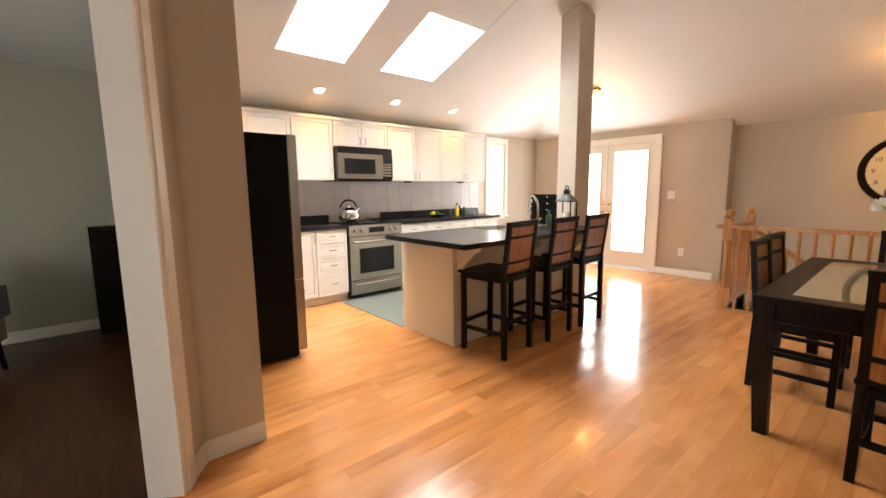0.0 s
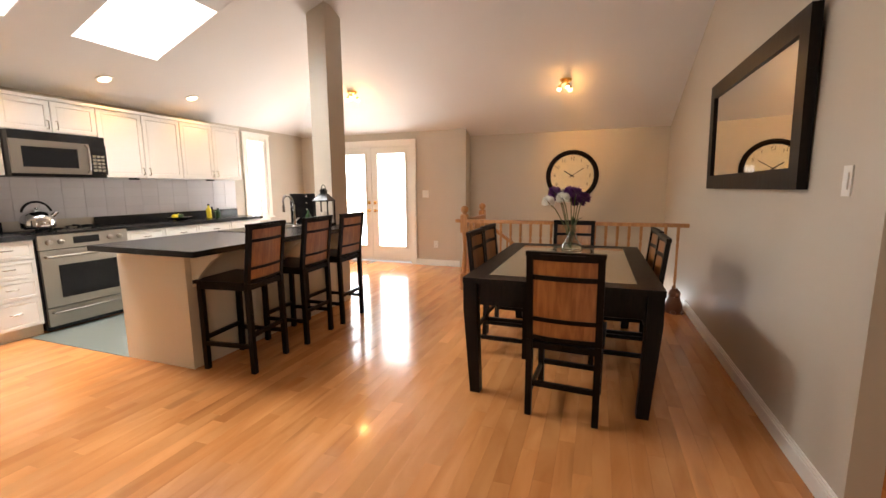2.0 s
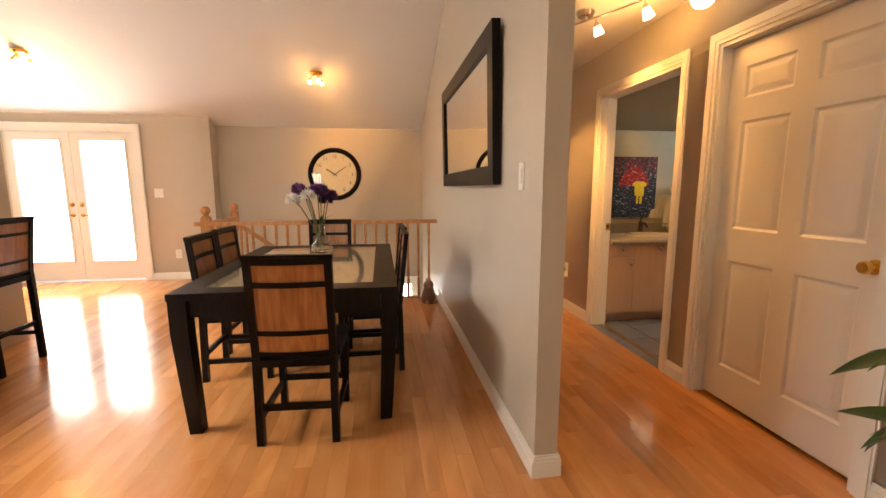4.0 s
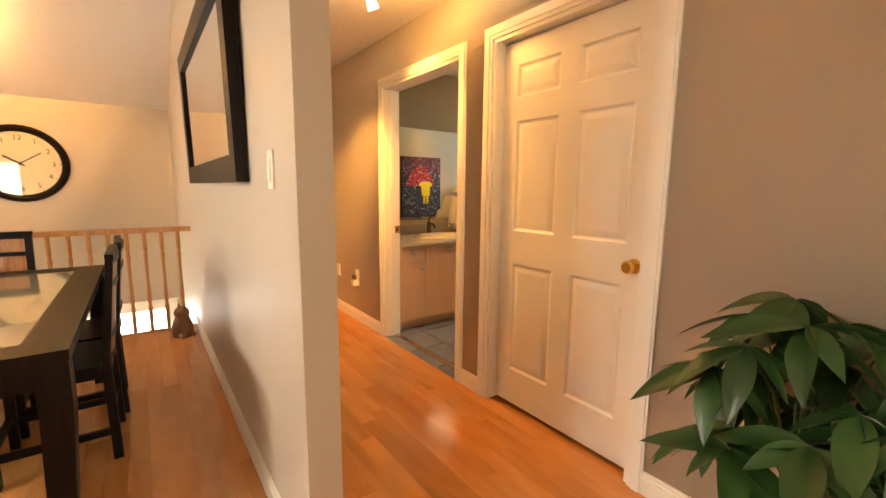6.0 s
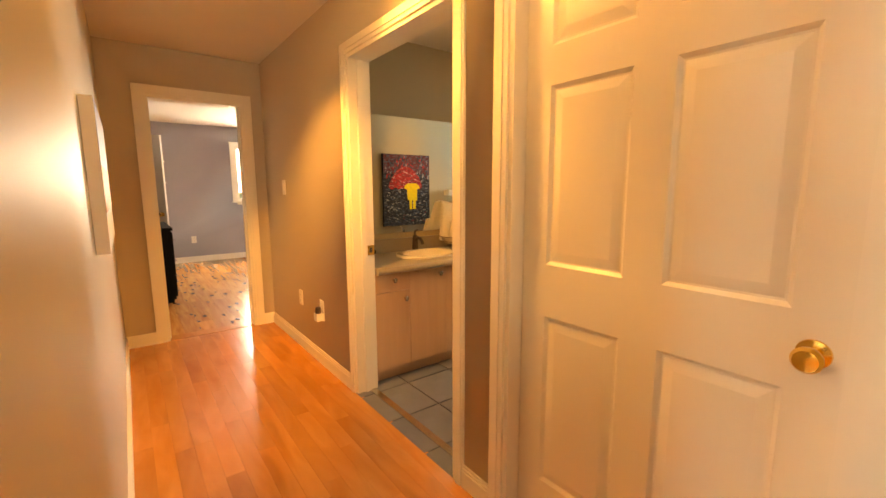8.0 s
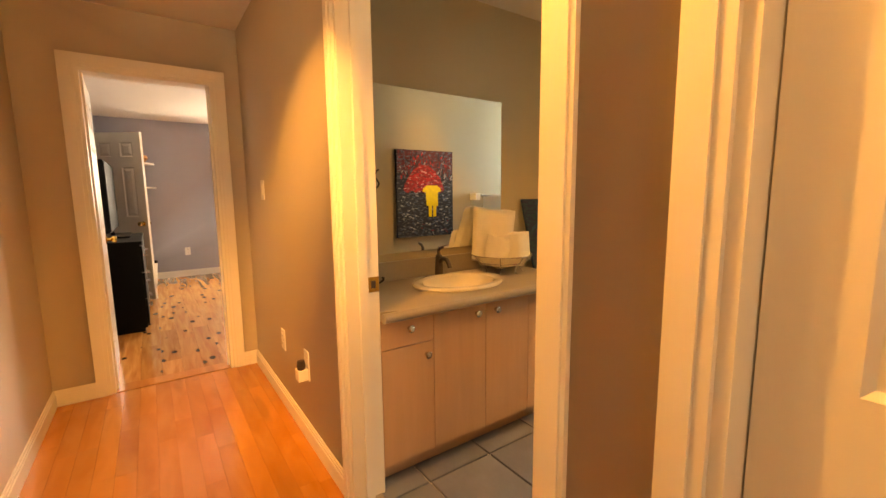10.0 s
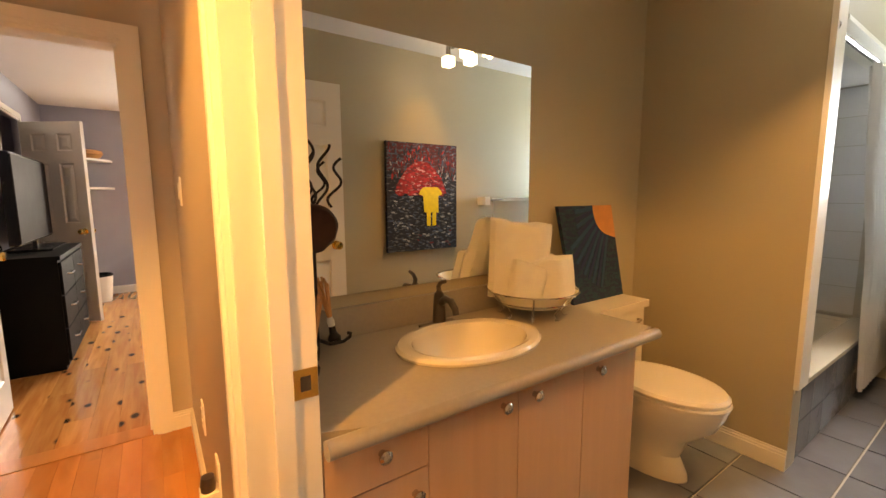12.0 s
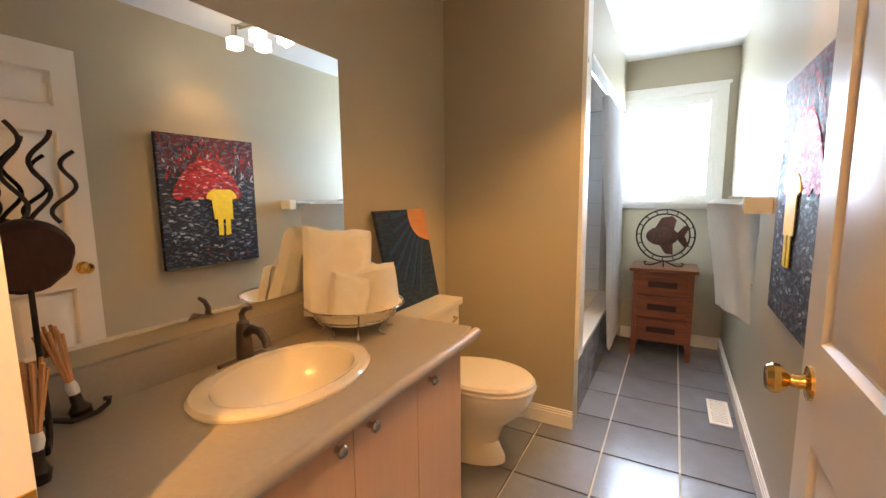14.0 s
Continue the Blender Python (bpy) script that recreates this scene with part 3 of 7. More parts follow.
box(bm, 4.74, -5.28, 2.02, 5.51, -3.63, 2.03)
fixed("ceiling_tub", bm, CEIL, "lowered white ceiling over the tub")

# ground outside
bm = bmesh.new()
bmesh.ops.create_grid(bm, x_segments=8, y_segments=8, size=400, matrix=Matrix.Translation((0, 0, -1.6)))
fixed("ground", bm, GRASS, "lawn round the house")
bm = bbox(7.84, 3.0, -0.22, 11.5, 7.5, -0.08, 0.01)
fixed("terrace", bm, CONCRETE, "pale concrete terrace outside the garden doors")


# ---- trim ----
def casing(name, axis, at, side, a0, a1, top, w=0.075, parent=None):
    """A moulded casing round an opening: axis the wall runs along, at the wall face, side the way it faces."""
    bm = bmesh.new()
    for d, i0, i1 in ((0.012, 0.0, w), (0.018, 0.020, w - 0.010)):
        lo, hi = sorted((at - side * 0.001, at + side * d))
        for u0, u1, z0, z1 in ((a0 - i1, a0 - i0, 0, top + i1), (a1 + i0, a1 + i1, 0, top + i1), (a0 - i0, a1 + i0, top + i0, top + i1)):
            if axis == "x":
                box(bm, u0, lo, z0, u1, hi, z1)
            else:
                box(bm, lo, u0, z0, hi, u1, z1)
    return fixed(name, bm, TRIM, "white moulded door casing")


def jamb(name, axis, c0, c1, a0, a1, top, t=0.02, stop=True):
    """The lining of an opening through a wall from c0 to c1."""
    bm = bmesh.new()
    mid = (c0 + c1) / 2
    pieces = [(a0, a0 + t, 0, top, c0, c1), (a1 - t, a1, 0, top, c0, c1), (a0 + t, a1 - t, top - t, top, c0, c1)]
    if stop:
        pieces += [(a0 + t, a0 + t + 0.012, 0, top - t, mid - 0.018, mid + 0.018), (a1 - t - 0.012, a1 - t, 0, top - t, mid - 0.018, mid + 0.018)]
    for u0, u1, z0, z1, v0, v1 in pieces:
        box(bm, *((u0, v0, z0, u1, v1, z1) if axis == "x" else (v0, u0, z0, v1, u1, z1)))
    return fixed(name, bm, TRIM, "white painted door lining")


def baseboard(x0, y0, x1, y1, side):
    """A moulded skirting from one corner to another; side +1: it stands to the left of the way."""
    d = Vector((x1 - x0, y1 - y0, 0))
    n = Vector((-d.y, d.x, 0)).normalized() * side
    bm = bmesh.new()
    for t, h0, h1 in ((0.015, 0.0, 0.075), (0.011, 0.075, 0.088), (0.007, 0.088, 0.10)):
        pts = [(x0, y0), (x1, y1), (x1 + n.x * t, y1 + n.y * t), (x0 + n.x * t, y0 + n.y * t)]
        prism(bm, pts if side > 0 else pts[::-1], h0, h1)
    fixed("baseboard", bm, TRIM, "white moulded baseboard")


casing("trim_bath", "x", -1.30, 1, 3.975, 4.97, 2.04, w=0.062)
jamb("trim_bath_lining", "x", -1.438, -1.30, 3.975, 4.97, 2.04)
casing("trim_closet", "x", -1.30, 1, 2.765, 3.685, 2.05, w=0.066)
jamb("trim_closet_lining", "x", -1.46, -1.30, 2.765, 3.685, 2.05, stop=False)
casing("trim_bedroom", "y", 6.79, -1, -1.13, -0.415, 2.03)
jamb("trim_bedroom_lining", "y", 6.79, 6.937, -1.13, -0.415, 2.03)
casing("trim_bed_closet", "x", -0.175, -1, 9.29, 10.03, 2.04)
casing("trim_garden", "y", 7.69, -1, 3.82, 5.42, 2.03)
jamb("trim_garden_lining", "y", 7.69, 7.83, 3.82, 5.42, 2.03, t=0.03, stop=False)
bm = bmesh.new()
for s0, s1, d0, d1 in ((-0.022, 0.0, -0.012, 0.135), (0.0, 0.085, -0.014, 0.0), (0.012, 0.07, -0.022, -0.014)):
    prism(bm, [along(s0, d1), along(s0, d0), along(s1, d0), along(s1, d1)], 0, 2.06)
fixed("trim_den", bm, TRIM, "white casing of the den opening")

for a in ((3.045, -0.03, 6.13, -0.03, 1), (3.06, -0.135, 3.06, -0.03, 1), (3.045, -0.135, 6.79, -0.135, -1), (5.032, -1.30, 6.79, -1.30, 1), (3.751, -1.30, 3.913, -1.30, 1),
          (-0.7, -1.30, 2.698, -1.30, 1), (6.79, -1.30, 6.79, -1.205, 1), (6.79, -0.34, 6.79, -0.125, 1), (7.69, 2.98, 7.69, 3.745, 1), (7.69, 5.50, 7.69, 6.04, 1),
          (6.30, 6.04, 7.69, 6.04, -1), (1.38, 3.31, 1.66, 3.31, -1), (5.51, -3.51, 4.72, -3.51, -1), (5.51, -3.51, 5.51, -2.62, 1), (3.90, -5.28, 3.90, -2.4, -1),
          (3.90, -5.28, 4.66, -5.28, 1), (11.2, -4.2, 11.2, -0.175, 1), (7.8, -0.175, 9.21, -0.175, -1), (10.11, -0.175, 11.2, -0.175, -1), (-2.6, 6.30, 1.40, 6.30, -1)):
    baseboard(*a)
baseboard(*along(0.085, 0.0), *along(0.225, 0.0), -1)
bm = bbox(3.997, -1.42, -0.004, 4.948, -1.38, 0.006, 0.003)
fixed("threshold", bm, NICKEL, "metal threshold strip between wood and tile")
bm = bbox(6.79, -1.108, -0.004, 6.92, -0.437, 0.005, 0.003)
fixed("threshold", bm, MAPLE_REST, "low maple threshold strip")


# ---- doors ----
def knob(parent, y, z, side, material=None):
    """A turned knob with its rose on a leaf that spans y 0..0.035; side: -1 or +1."""
    f = 0.0 if side < 0 else 0.036
    bm = bmesh.new()
    prof = [(0.0, 0.0), (0.032, 0.0), (0.031, 0.005), (0.014, 0.009), (0.011, 0.03), (0.018, 0.036), (0.027, 0.046), (0.028, 0.056), (0.022, 0.066), (0.0, 0.069)]
    lathe(bm, prof, 20)
    bmesh.ops.transform(bm, matrix=Matrix.Translation((y, f, z)) @ Matrix.Rotation(radians(90 if side < 0 else -90), 4, "X"), verts=bm.verts[:])
    return part("door_knob", bm, material or BRASS, parent, "polished brass knob")


def six_panel(name, m, width, height, label, group="", knob_at=None, hinges=None):
    """A six-panel leaf: local x along its width, y its thickness, hung at the origin."""
    t = 0.036
    ob = thing(name, m, label, "door", group)
    st, mu = 0.102, 0.112
    rows = [(0.205, 0.832), (1.015, 1.605), (1.727, 1.893)]
    cols = [(st, (width - mu) / 2), ((width + mu) / 2, width - st)]
    bm = bmesh.new()
    box(bm, 0, 0, 0, st, t, height)
    box(bm, width - st, 0, 0, width, t, height)
    for z0, z1 in rows:
        box(bm, cols[0][1], 0, z0, cols[1][0], t, z1)
    zs = [0] + [z for r in rows for z in r] + [height]
    for z0, z1 in zip(zs[::2], zs[1::2]):
        box(bm, st, 0, z0, width - st, t, z1)
    part("frame", bm, DOORPAINT, ob)
    for z0, z1 in rows:
        for x0, x1 in cols:
            bm = bmesh.new()
            for s in (0, 1):
                rings = []
                for i, d in ((0.0, 0.0), (0.011, 0.0095), (0.017, 0.0095), (0.046, 0.002)):
                    y = d if s == 0 else t - d
                    rings.append([bm.verts.new((a, y, b)) for a, b in ((x0 + i, z0 + i), (x1 - i, z0 + i), (x1 - i, z1 - i), (x0 + i, z1 - i))])
                for a, b in zip(rings, rings[1:]):
                    for k in range(4):
                        bm.faces.new((a[k], a[(k + 1) % 4], b[(k + 1) % 4], b[k]))
                bm.faces.new(rings[-1])
            pn = part("panel", bm, DOORPAINT, ob)
            pn.data.polygons.foreach_set("use_smooth", [False] * len(pn.data.polygons))
    for kx, kz_, sides in knob_at or ():
        for s in sides:
            knob(ob, kx, kz_, s)
    for hz in hinges or ():
        bm = bbox(-0.012, -0.006, hz - 0.045, 0.012, 0.002, hz + 0.045, 0.002)
        part("hinge", bm, BRASS, ob, "brass hinge leaf")
    return ob


six_panel("closet_door", pose(3.662, -1.364, 0.012, 0, 0, 180), 0.875, 2.012, "closed white six-panel hall closet door with brass knob", knob_at=((0.818, 0.925, (-1,)),))
six_panel("bathroom_door", pose(4.03, -1.442, 0.012, 0, 0, -91), 0.85, 2.01, "open white six-panel bathroom door with brass knobs", knob_at=((0.785, 0.93, (-1, 1)),))
six_panel("bedroom_door", pose(6.945, -0.437, 0.012, 0, 0, 2), 0.675, 2.01, "open white six-panel bedroom door with brass knob", knob_at=((0.61, 0.93, (-1, 1)),), hinges=(0.25, 1.78))
six_panel("closet_door", pose(10.0, -0.185, 0.012, 0, 0, -127), 0.62, 2.01, "white six-panel door standing open in the bedroom", knob_at=((0.56, 0.93, (-1, 1)),))


def french_leaf(name, y0, y1, handed):
    ob = thing(name, pose(7.735, 0, 0.03), "white garden door with one tall glass pane", "door", "garden doors")
    gy0, gy1, gz0, gz1 = y0 + 0.11, y1 - 0.11, 0.25, 1.86
    bm = bmesh.new()
    for b in ((0, y0, 0, 0.045, gy0, 1.97), (0, gy1, 0, 0.045, y1, 1.97), (0, gy0, 0, 0.045, gy1, gz0), (0, gy0, gz1, 0.045, gy1, 1.97)):
        box(bm, *b)
    bmesh.ops.remove_doubles(bm, verts=bm.verts[:], dist=1e-5)
    part("frame", bm, DOORPAINT, ob)
    bm = bmesh.new()
    for d, i in ((-0.014, 0.0), (-0.008, 0.015)):
        for b in ((d, gy0 - 0.02 + i, gz0 - 0.02 + i, 0.002, gy0 + 0.006, gz1 + 0.02 - i), (d, gy1 - 0.006, gz0 - 0.02 + i, 0.002, gy1 + 0.02 - i, gz1 + 0.02 - i),
                  (d, gy0 + 0.006, gz0 - 0.02 + i, 0.002, gy1 - 0.006, gz0 + 0.006), (d, gy0 + 0.006, gz1 - 0.006, 0.002, gy1 - 0.006, gz1 + 0.02 - i)):
            box(bm, *b)
    part("glazing_bead", bm, DOORPAINT, ob)
    bm = bmesh.new()
    box(bm, 0.018, gy0, gz0, 0.024, gy1, gz1)
    p = part("pane", bm, PANE, ob, "clear glass pane")
    p.visible_shadow = False
    ky = y0 + 0.055 if handed > 0 else y1 - 0.055
    bm = bmesh.new()
    lathe(bm, [(0, 0), (0.03, 0), (0.03, 0.006), (0.02, 0.012), (0.0, 0.014)], 18)
    bmesh.ops.transform(bm, matrix=Matrix.Translation((0, ky, 1.02)) @ Matrix.Rotation(radians(-90), 4, "Y"), verts=bm.verts[:])
    part("deadbolt", bm, BRASS, ob, "brass deadbolt rose")
    bm = bmesh.new()
    lathe(bm, [(0, 0), (0.026, 0), (0.026, 0.006), (0.012, 0.012), (0.01, 0.04), (0, 0.042)], 18)
    bmesh.ops.transform(bm, matrix=Matrix.Translation((0, ky, 0.88)) @ Matrix.Rotation(radians(-90), 4, "Y"), verts=bm.verts[:])
    tube(bm, [(-0.04, ky, 0.88), (-0.045, ky + handed * 0.03, 0.882), (-0.044, ky + handed * 0.10, 0.874)], 0.008)
    part("door_handle", bm, BRASS, ob, "brass lever handle")
    return ob


french_leaf("garden_door", 3.852, 4.617, -1)
french_leaf("garden_door", 4.623, 5.388, 1)


# ---- windows ----
def window(name, m, w, h, depth, label, blind=False):
    """A window in an opening; local x across, z up from the sill, y out."""
    ob = tagged(new(name), label, "", "", "structure")
    ob.matrix_basis = m
    bm = bmesh.new()
    f = 0.045
    for b in ((0, 0, 0, f, depth, h), (w - f, 0, 0, w, depth, h), (f, 0, 0, w - f, depth, f), (f, 0, h - f, w - f, depth, h)):
        box(bm, *b)
    part("window_frame", bm, TRIM, ob)
    bm = bmesh.new()
    for b in ((-0.07, -0.016, -0.03, 0.0, 0, h + 0.07), (w, -0.016, -0.03, w + 0.07, 0, h + 0.07), (0, -0.016, h, w, 0, h + 0.07), (0, -0.016, -0.07, w, 0, 0), (-0.085, -0.022, h + 0.055, w + 0.085, -0.016, h + 0.08)):
        box(bm, *b)
    part("casing", bm, TRIM, ob)
    bm = bbox(-0.08, -0.045, -0.03, w + 0.08, 0.0, -0.004, 0.006)
    part("window_sill", bm, TRIM, ob)
    bm = bmesh.new()
    box(bm, f, depth * 0.6, f, w - f, depth * 0.6 + 0.005, h - f)
    p = part("pane", bm, PANE, ob)
    p.visible_shadow = False
    return ob


window("window_kitchen", pose(6.36, 6.04, 0.86), 0.42, 1.24, 0.1, "tall narrow kitchen window in a white frame")
bw = window("window_bath", pose(4.71, -5.28, 1.235, 0, 0, 180), 0.68, 0.84, 0.1, "bathroom window in a white frame with a raised blind")
bm = bbox(0.05, -0.005, 0.76, 0.63, 0.03, 0.795, 0.005)
part("blind_rail", bm, WHITEPL, bw, "white rolled blind head rail")
window("window_bedroom", pose(11.2, -1.9, 1.07, 0, 0, -90), 1.2, 0.99, 0.1, "white-framed bedroom window")
window("window_landing", pose(7.92, 1.25, -1.25, 0, 0, -90), 1.15, 1.06, 0.1, "bright low window at the stair landing")
# unseen window added round the living room fill lamp
window("window_living", pose(-0.72, -0.5, 0.85, 0, 0, 90), 1.3, 1.2, 0.1, "unseen white-framed living room window added for fill light")
window("window_den", pose(-2.6, 2.6, 0.7, 0, 0, 90), 1.6, 1.2, 0.1, "white-framed den window")
for sx in (2.52, 3.65):
    sw = 0.70 if sx == 2.52 else 0.74
    ob = tagged(new("window_skylight"), "skylight with white shaft in the sloping ceiling", "", "", "structure")
    ob.matrix_basis = Matrix.Translation((sx, 4.28, kz(4.28))) @ Matrix.Rotation(-math.atan(K_RISE), 4, "X")
    L = 0.86 / math.cos(math.atan(K_RISE))
    bm = bmesh.new()
    for b in ((-0.02, -0.02, 0.005, 0.005, L + 0.02, 0.34), (sw - 0.005, -0.02, 0.005, sw + 0.02, L + 0.02, 0.34), (0.005, -0.02, 0.005, sw - 0.005, 0.005, 0.34), (0.005, L - 0.005, 0.005, sw - 0.005, L + 0.02, 0.34)):
        box(bm, *b)
    part("shaft", bm, CEIL, ob)
    bm = bmesh.new()
    box(bm, 0.006, 0.006, 0.12, sw - 0.006, L - 0.006, 0.126)
    p = part("pane", bm, OPAL, ob, "white opal pane")
    p.visible_shadow = False


# ---- kitchen ----
def routed(bm, x0, z0, x1, z1, y, t=0.019, rail=0.055):
    """A slab front facing -y at y, with a routed raised panel."""
    fs = box(bm, x0, y, z0, x1, y + t, z1)
    f = fs[2]
    bmesh.ops.bevel(bm, geom=f.edges[:], offset=0.004, segments=2, affect="EDGES")
    f = min((g for g in bm.faces if abs(g.calc_center_median().x - (x0 + x1) / 2) < 1e-4 and g.normal.y < -0.9), key=lambda g: g.calc_center_median().y)
    r = min(rail, (x1 - x0) * 0.22, (z1 - z0) * 0.25)
    bmesh.ops.inset_region(bm, faces=[f], thickness=r)
    bmesh.ops.inset_region(bm, faces=[f], thickness=0.007)
    bmesh.ops.translate(bm, verts=f.verts[:], vec=(0, 0.007, 0))
    bmesh.ops.inset_region(bm, faces=[f], thickness=0.016)
    bmesh.ops.translate(bm, verts=f.verts[:], vec=(0, -0.006, 0))


def pull(x, y, z, vertical, length=0.075):
    bm = bmesh.new()
    h = length / 2
    pts = [(-h, 0, 0), (-h, -0.018, 0), (-h + 0.012, -0.026, 0), (h - 0.012, -0.026, 0), (h, -0.018, 0), (h, 0, 0)]
    if vertical:
        pts = [(c, b, a) for a, b, c in pts]
    tube(bm, [(x + a, y + b, z + c) for a, b, c in pts], 0.0055)
    return bm


def wall_unit(x0, x1, z0, z1, doors):
    ob = thing("wall_cabinet", pose(x0, 6.036, z0), "white wall cabinet with routed doors under the ceiling", "cabinet", "kitchen wall cabinets")
    w, h, d = x1 - x0, z1 - z0, 0.316
    bm = bbox(0.001, -d, 0, w - 0.001, 0, h, 0.002)
    part("body", bm, CABWHITE, ob)
    dw = w / doors
    for i in range(doors):
        bm = bmesh.new()
        routed(bm, i * dw + 0.003, 0.003, (i + 1) * dw - 0.003, h - 0.003, -d - 0.021)
        dr = part("cabinet_door", bm, CABWHITE, ob)
        hx = (i + 1) * dw - 0.035 if i % 2 == 0 else i * dw + 0.035
        part("handle", pull(hx, -d - 0.021, 0.07, True), NICKEL, dr, "small nickel pull")
    bm = bmesh.new()
    fs = box(bm, -0.0005, -d - 0.03, h, w + 0.0005, 0, h + 0.03)
    part("crown_moulding", bm, CABWHITE, ob)
    return ob


wall_unit(1.66, 2.36, 1.74, 2.12, 2)
wall_unit(2.36, 3.34, 1.43, 2.12, 2)
wall_unit(3.34, 4.10, 1.83, 2.12, 2)
wall_unit(4.10, 5.01, 1.43, 2.12, 2)
wall_unit(5.01, 5.92, 1.43, 2.12, 2)
for ux in (2.9, 4.5, 5.5):
    bm = bbox(ux - 0.04, 5.80, 1.41, ux + 0.04, 5.86, 1.43, 0.004)
    solo("puck_light", bm, BLACKPL, "small black light under a wall cabinet", "light", group="under-cabinet lights")

# microwave
mw = thing("microwave", pose(3.345, 5.62, 1.42), "stainless over-the-range microwave under a cabinet", "microwave")
part("body", bbox(0, 0.0, 0, 0.75, 0.41, 0.40, 0.004), BLACKPL, mw)
part("vent_grille", bbox(0.0, -0.012, 0.325, 0.75, 0.0, 0.40, 0.004), BLACKPL, mw, "black vent grille")
bm = bmesh.new()
for b in ((0.0, -0.022, 0.03, 0.075, 0, 0.322), (0.50, -0.022, 0.03, 0.60, 0, 0.322), (0.075, -0.022, 0.03, 0.50, 0, 0.085), (0.075, -0.022, 0.265, 0.50, 0, 0.322)):
    box(bm, *b)
dr = part("oven_door", bm, STEEL, mw, "stainless door frame")
part("window", bbox(0.075, -0.014, 0.085, 0.50, 0.0, 0.265, 0.002), BLACKGLASS, dr, "dark glass")
bm = bmesh.new()
tube(bm, [(0.575, -0.02, 0.05), (0.575, -0.05, 0.075), (0.575, -0.056, 0.18), (0.575, -0.05, 0.285), (0.575, -0.02, 0.31)], 0.011)
part("handle", bm, STEEL, dr)
cp = part("control_panel", bbox(0.602, -0.022, 0.03, 0.75, 0, 0.322, 0.003), BLACKPL, mw)
bm = bmesh.new()
for i in range(5):
    for j in range(3):
        box(bm, 0.622 + j * 0.038, -0.0245, 0.06 + i * 0.034, 0.652 + j * 0.038, -0.022, 0.082 + i * 0.034)
part("buttons", bm, NICKEL, cp)
part("display", bbox(0.622, -0.0245, 0.26, 0.73, -0.022, 0.295, 0.001), BLACKGLASS, cp)


# base units
def base_unit(x0, x1, layout, label):
    ob = thing("base_cabinet", pose(x0, 6.036, 0), label, "cabinet", "kitchen base cabinets")
    w, d = x1 - x0, 0.47
    part("body", bbox(0.001, -d, 0.1, w - 0.001, 0, 0.868, 0.002), CABWHITE, ob)
    part("toe_kick", bbox(0.001, -d + 0.03, 0, w - 0.001, -d + 0.045, 0.1, 0), PANELBEIGE, ob, "cream toe kick")
    for kind, a0, a1 in layout:
        if kind == "door":
            bm = bmesh.new()
            routed(bm, a0 + 0.003, 0.105, a1 - 0.003, 0.86, -d - 0.021)
            dr = part("cabinet_door", bm, CABWHITE, ob)
            part("handle", pull(a1 - 0.035, -d - 0.021, 0.78, True), NICKEL, dr, "small nickel pull")
        elif kind == "drawers":
            for z0, z1 in ((0.105, 0.35), (0.356, 0.535), (0.541, 0.70), (0.706, 0.86)):
                bm = bmesh.new()
                routed(bm, a0 + 0.003, z0, a1 - 0.003, z1, -d - 0.021, rail=0.035)
                dr = part("drawer", bm, CABWHITE, ob)
                part("handle", pull((a0 + a1) / 2, -d - 0.021, (z0 + z1) / 2 + 0.01, False), NICKEL, dr, "small nickel pull")
        else:
            bm = bmesh.new()
            routed(bm, a0 + 0.003, 0.71, a1 - 0.003, 0.86, -d - 0.021, rail=0.035)
            dr = part("drawer", bm, CABWHITE, ob)
            part("handle", pull((a0 + a1) / 2, -d - 0.021, 0.79, False), NICKEL, dr, "small nickel pull")
            bm = bmesh.new()
            routed(bm, a0 + 0.003, 0.105, a1 - 0.003, 0.704, -d - 0.021)
            part("cabinet_door", bm, CABWHITE, ob)
    return ob


base_unit(2.30, 3.39, (("door", 0.18, 0.70), ("drawers", 0.70, 1.085)), "white base cabinet with a stack of four drawers")
base_unit(4.165, 5.03, (("mixed", 0, 0.43), ("mixed", 0.43, 0.865)), "white base cabinet with drawers over doors")
base_unit(5.03, 6.05, (("mixed", 0, 0.5), ("mixed", 0.5, 1.02)), "white base cabinet with drawers over doors")
for x0, x1 in ((2.30, 3.395), (4.16, 6.09)):
    ob = thing("countertop", pose(x0, 5.99, 0.87), "black laminate kitchen countertop with a raised back edge", "countertop", "kitchen countertops")
    bm = bbox(0, -0.46, 0, x1 - x0, 0.04, 0.04, 0.008, 3)
    part("top", bm, BLACKTOP, ob)
    bm = bbox(0, 0.022, 0.04, x1 - x0, 0.044, 0.14, 0.006)
    part("upstand", bm, BLACKTOP, ob)

# range
rg = thing("range", pose(3.40, 5.52, 0), "stainless kitchen range with black cooktop", "oven")
part("body", bbox(0, 0.03, 0.02, 0.755, 0.50, 0.90, 0.004), BLACKPL, rg)
dr = part("oven_door", bbox(0.006, 0.0, 0.235, 0.749, 0.03, 0.755, 0.006), STEEL, rg, "stainless oven door")
part("window", bbox(0.13, -0.004, 0.31, 0.625, 0.002, 0.615, 0.002), BLACKGLASS, dr, "dark glass window")
bm = bmesh.new()
tube(bm, [(0.04, 0.0, 0.70), (0.04, -0.04, 0.70), (0.06, -0.05, 0.70), (0.695, -0.05, 0.70), (0.715, -0.04, 0.70), (0.715, 0.0, 0.70)], 0.012)
part("handle", bm, STEEL, dr)
dr = part("drawer", bbox(0.006, 0.0, 0.06, 0.749, 0.03, 0.225, 0.006), STEEL, rg, "stainless warming drawer")
bm = bmesh.new()
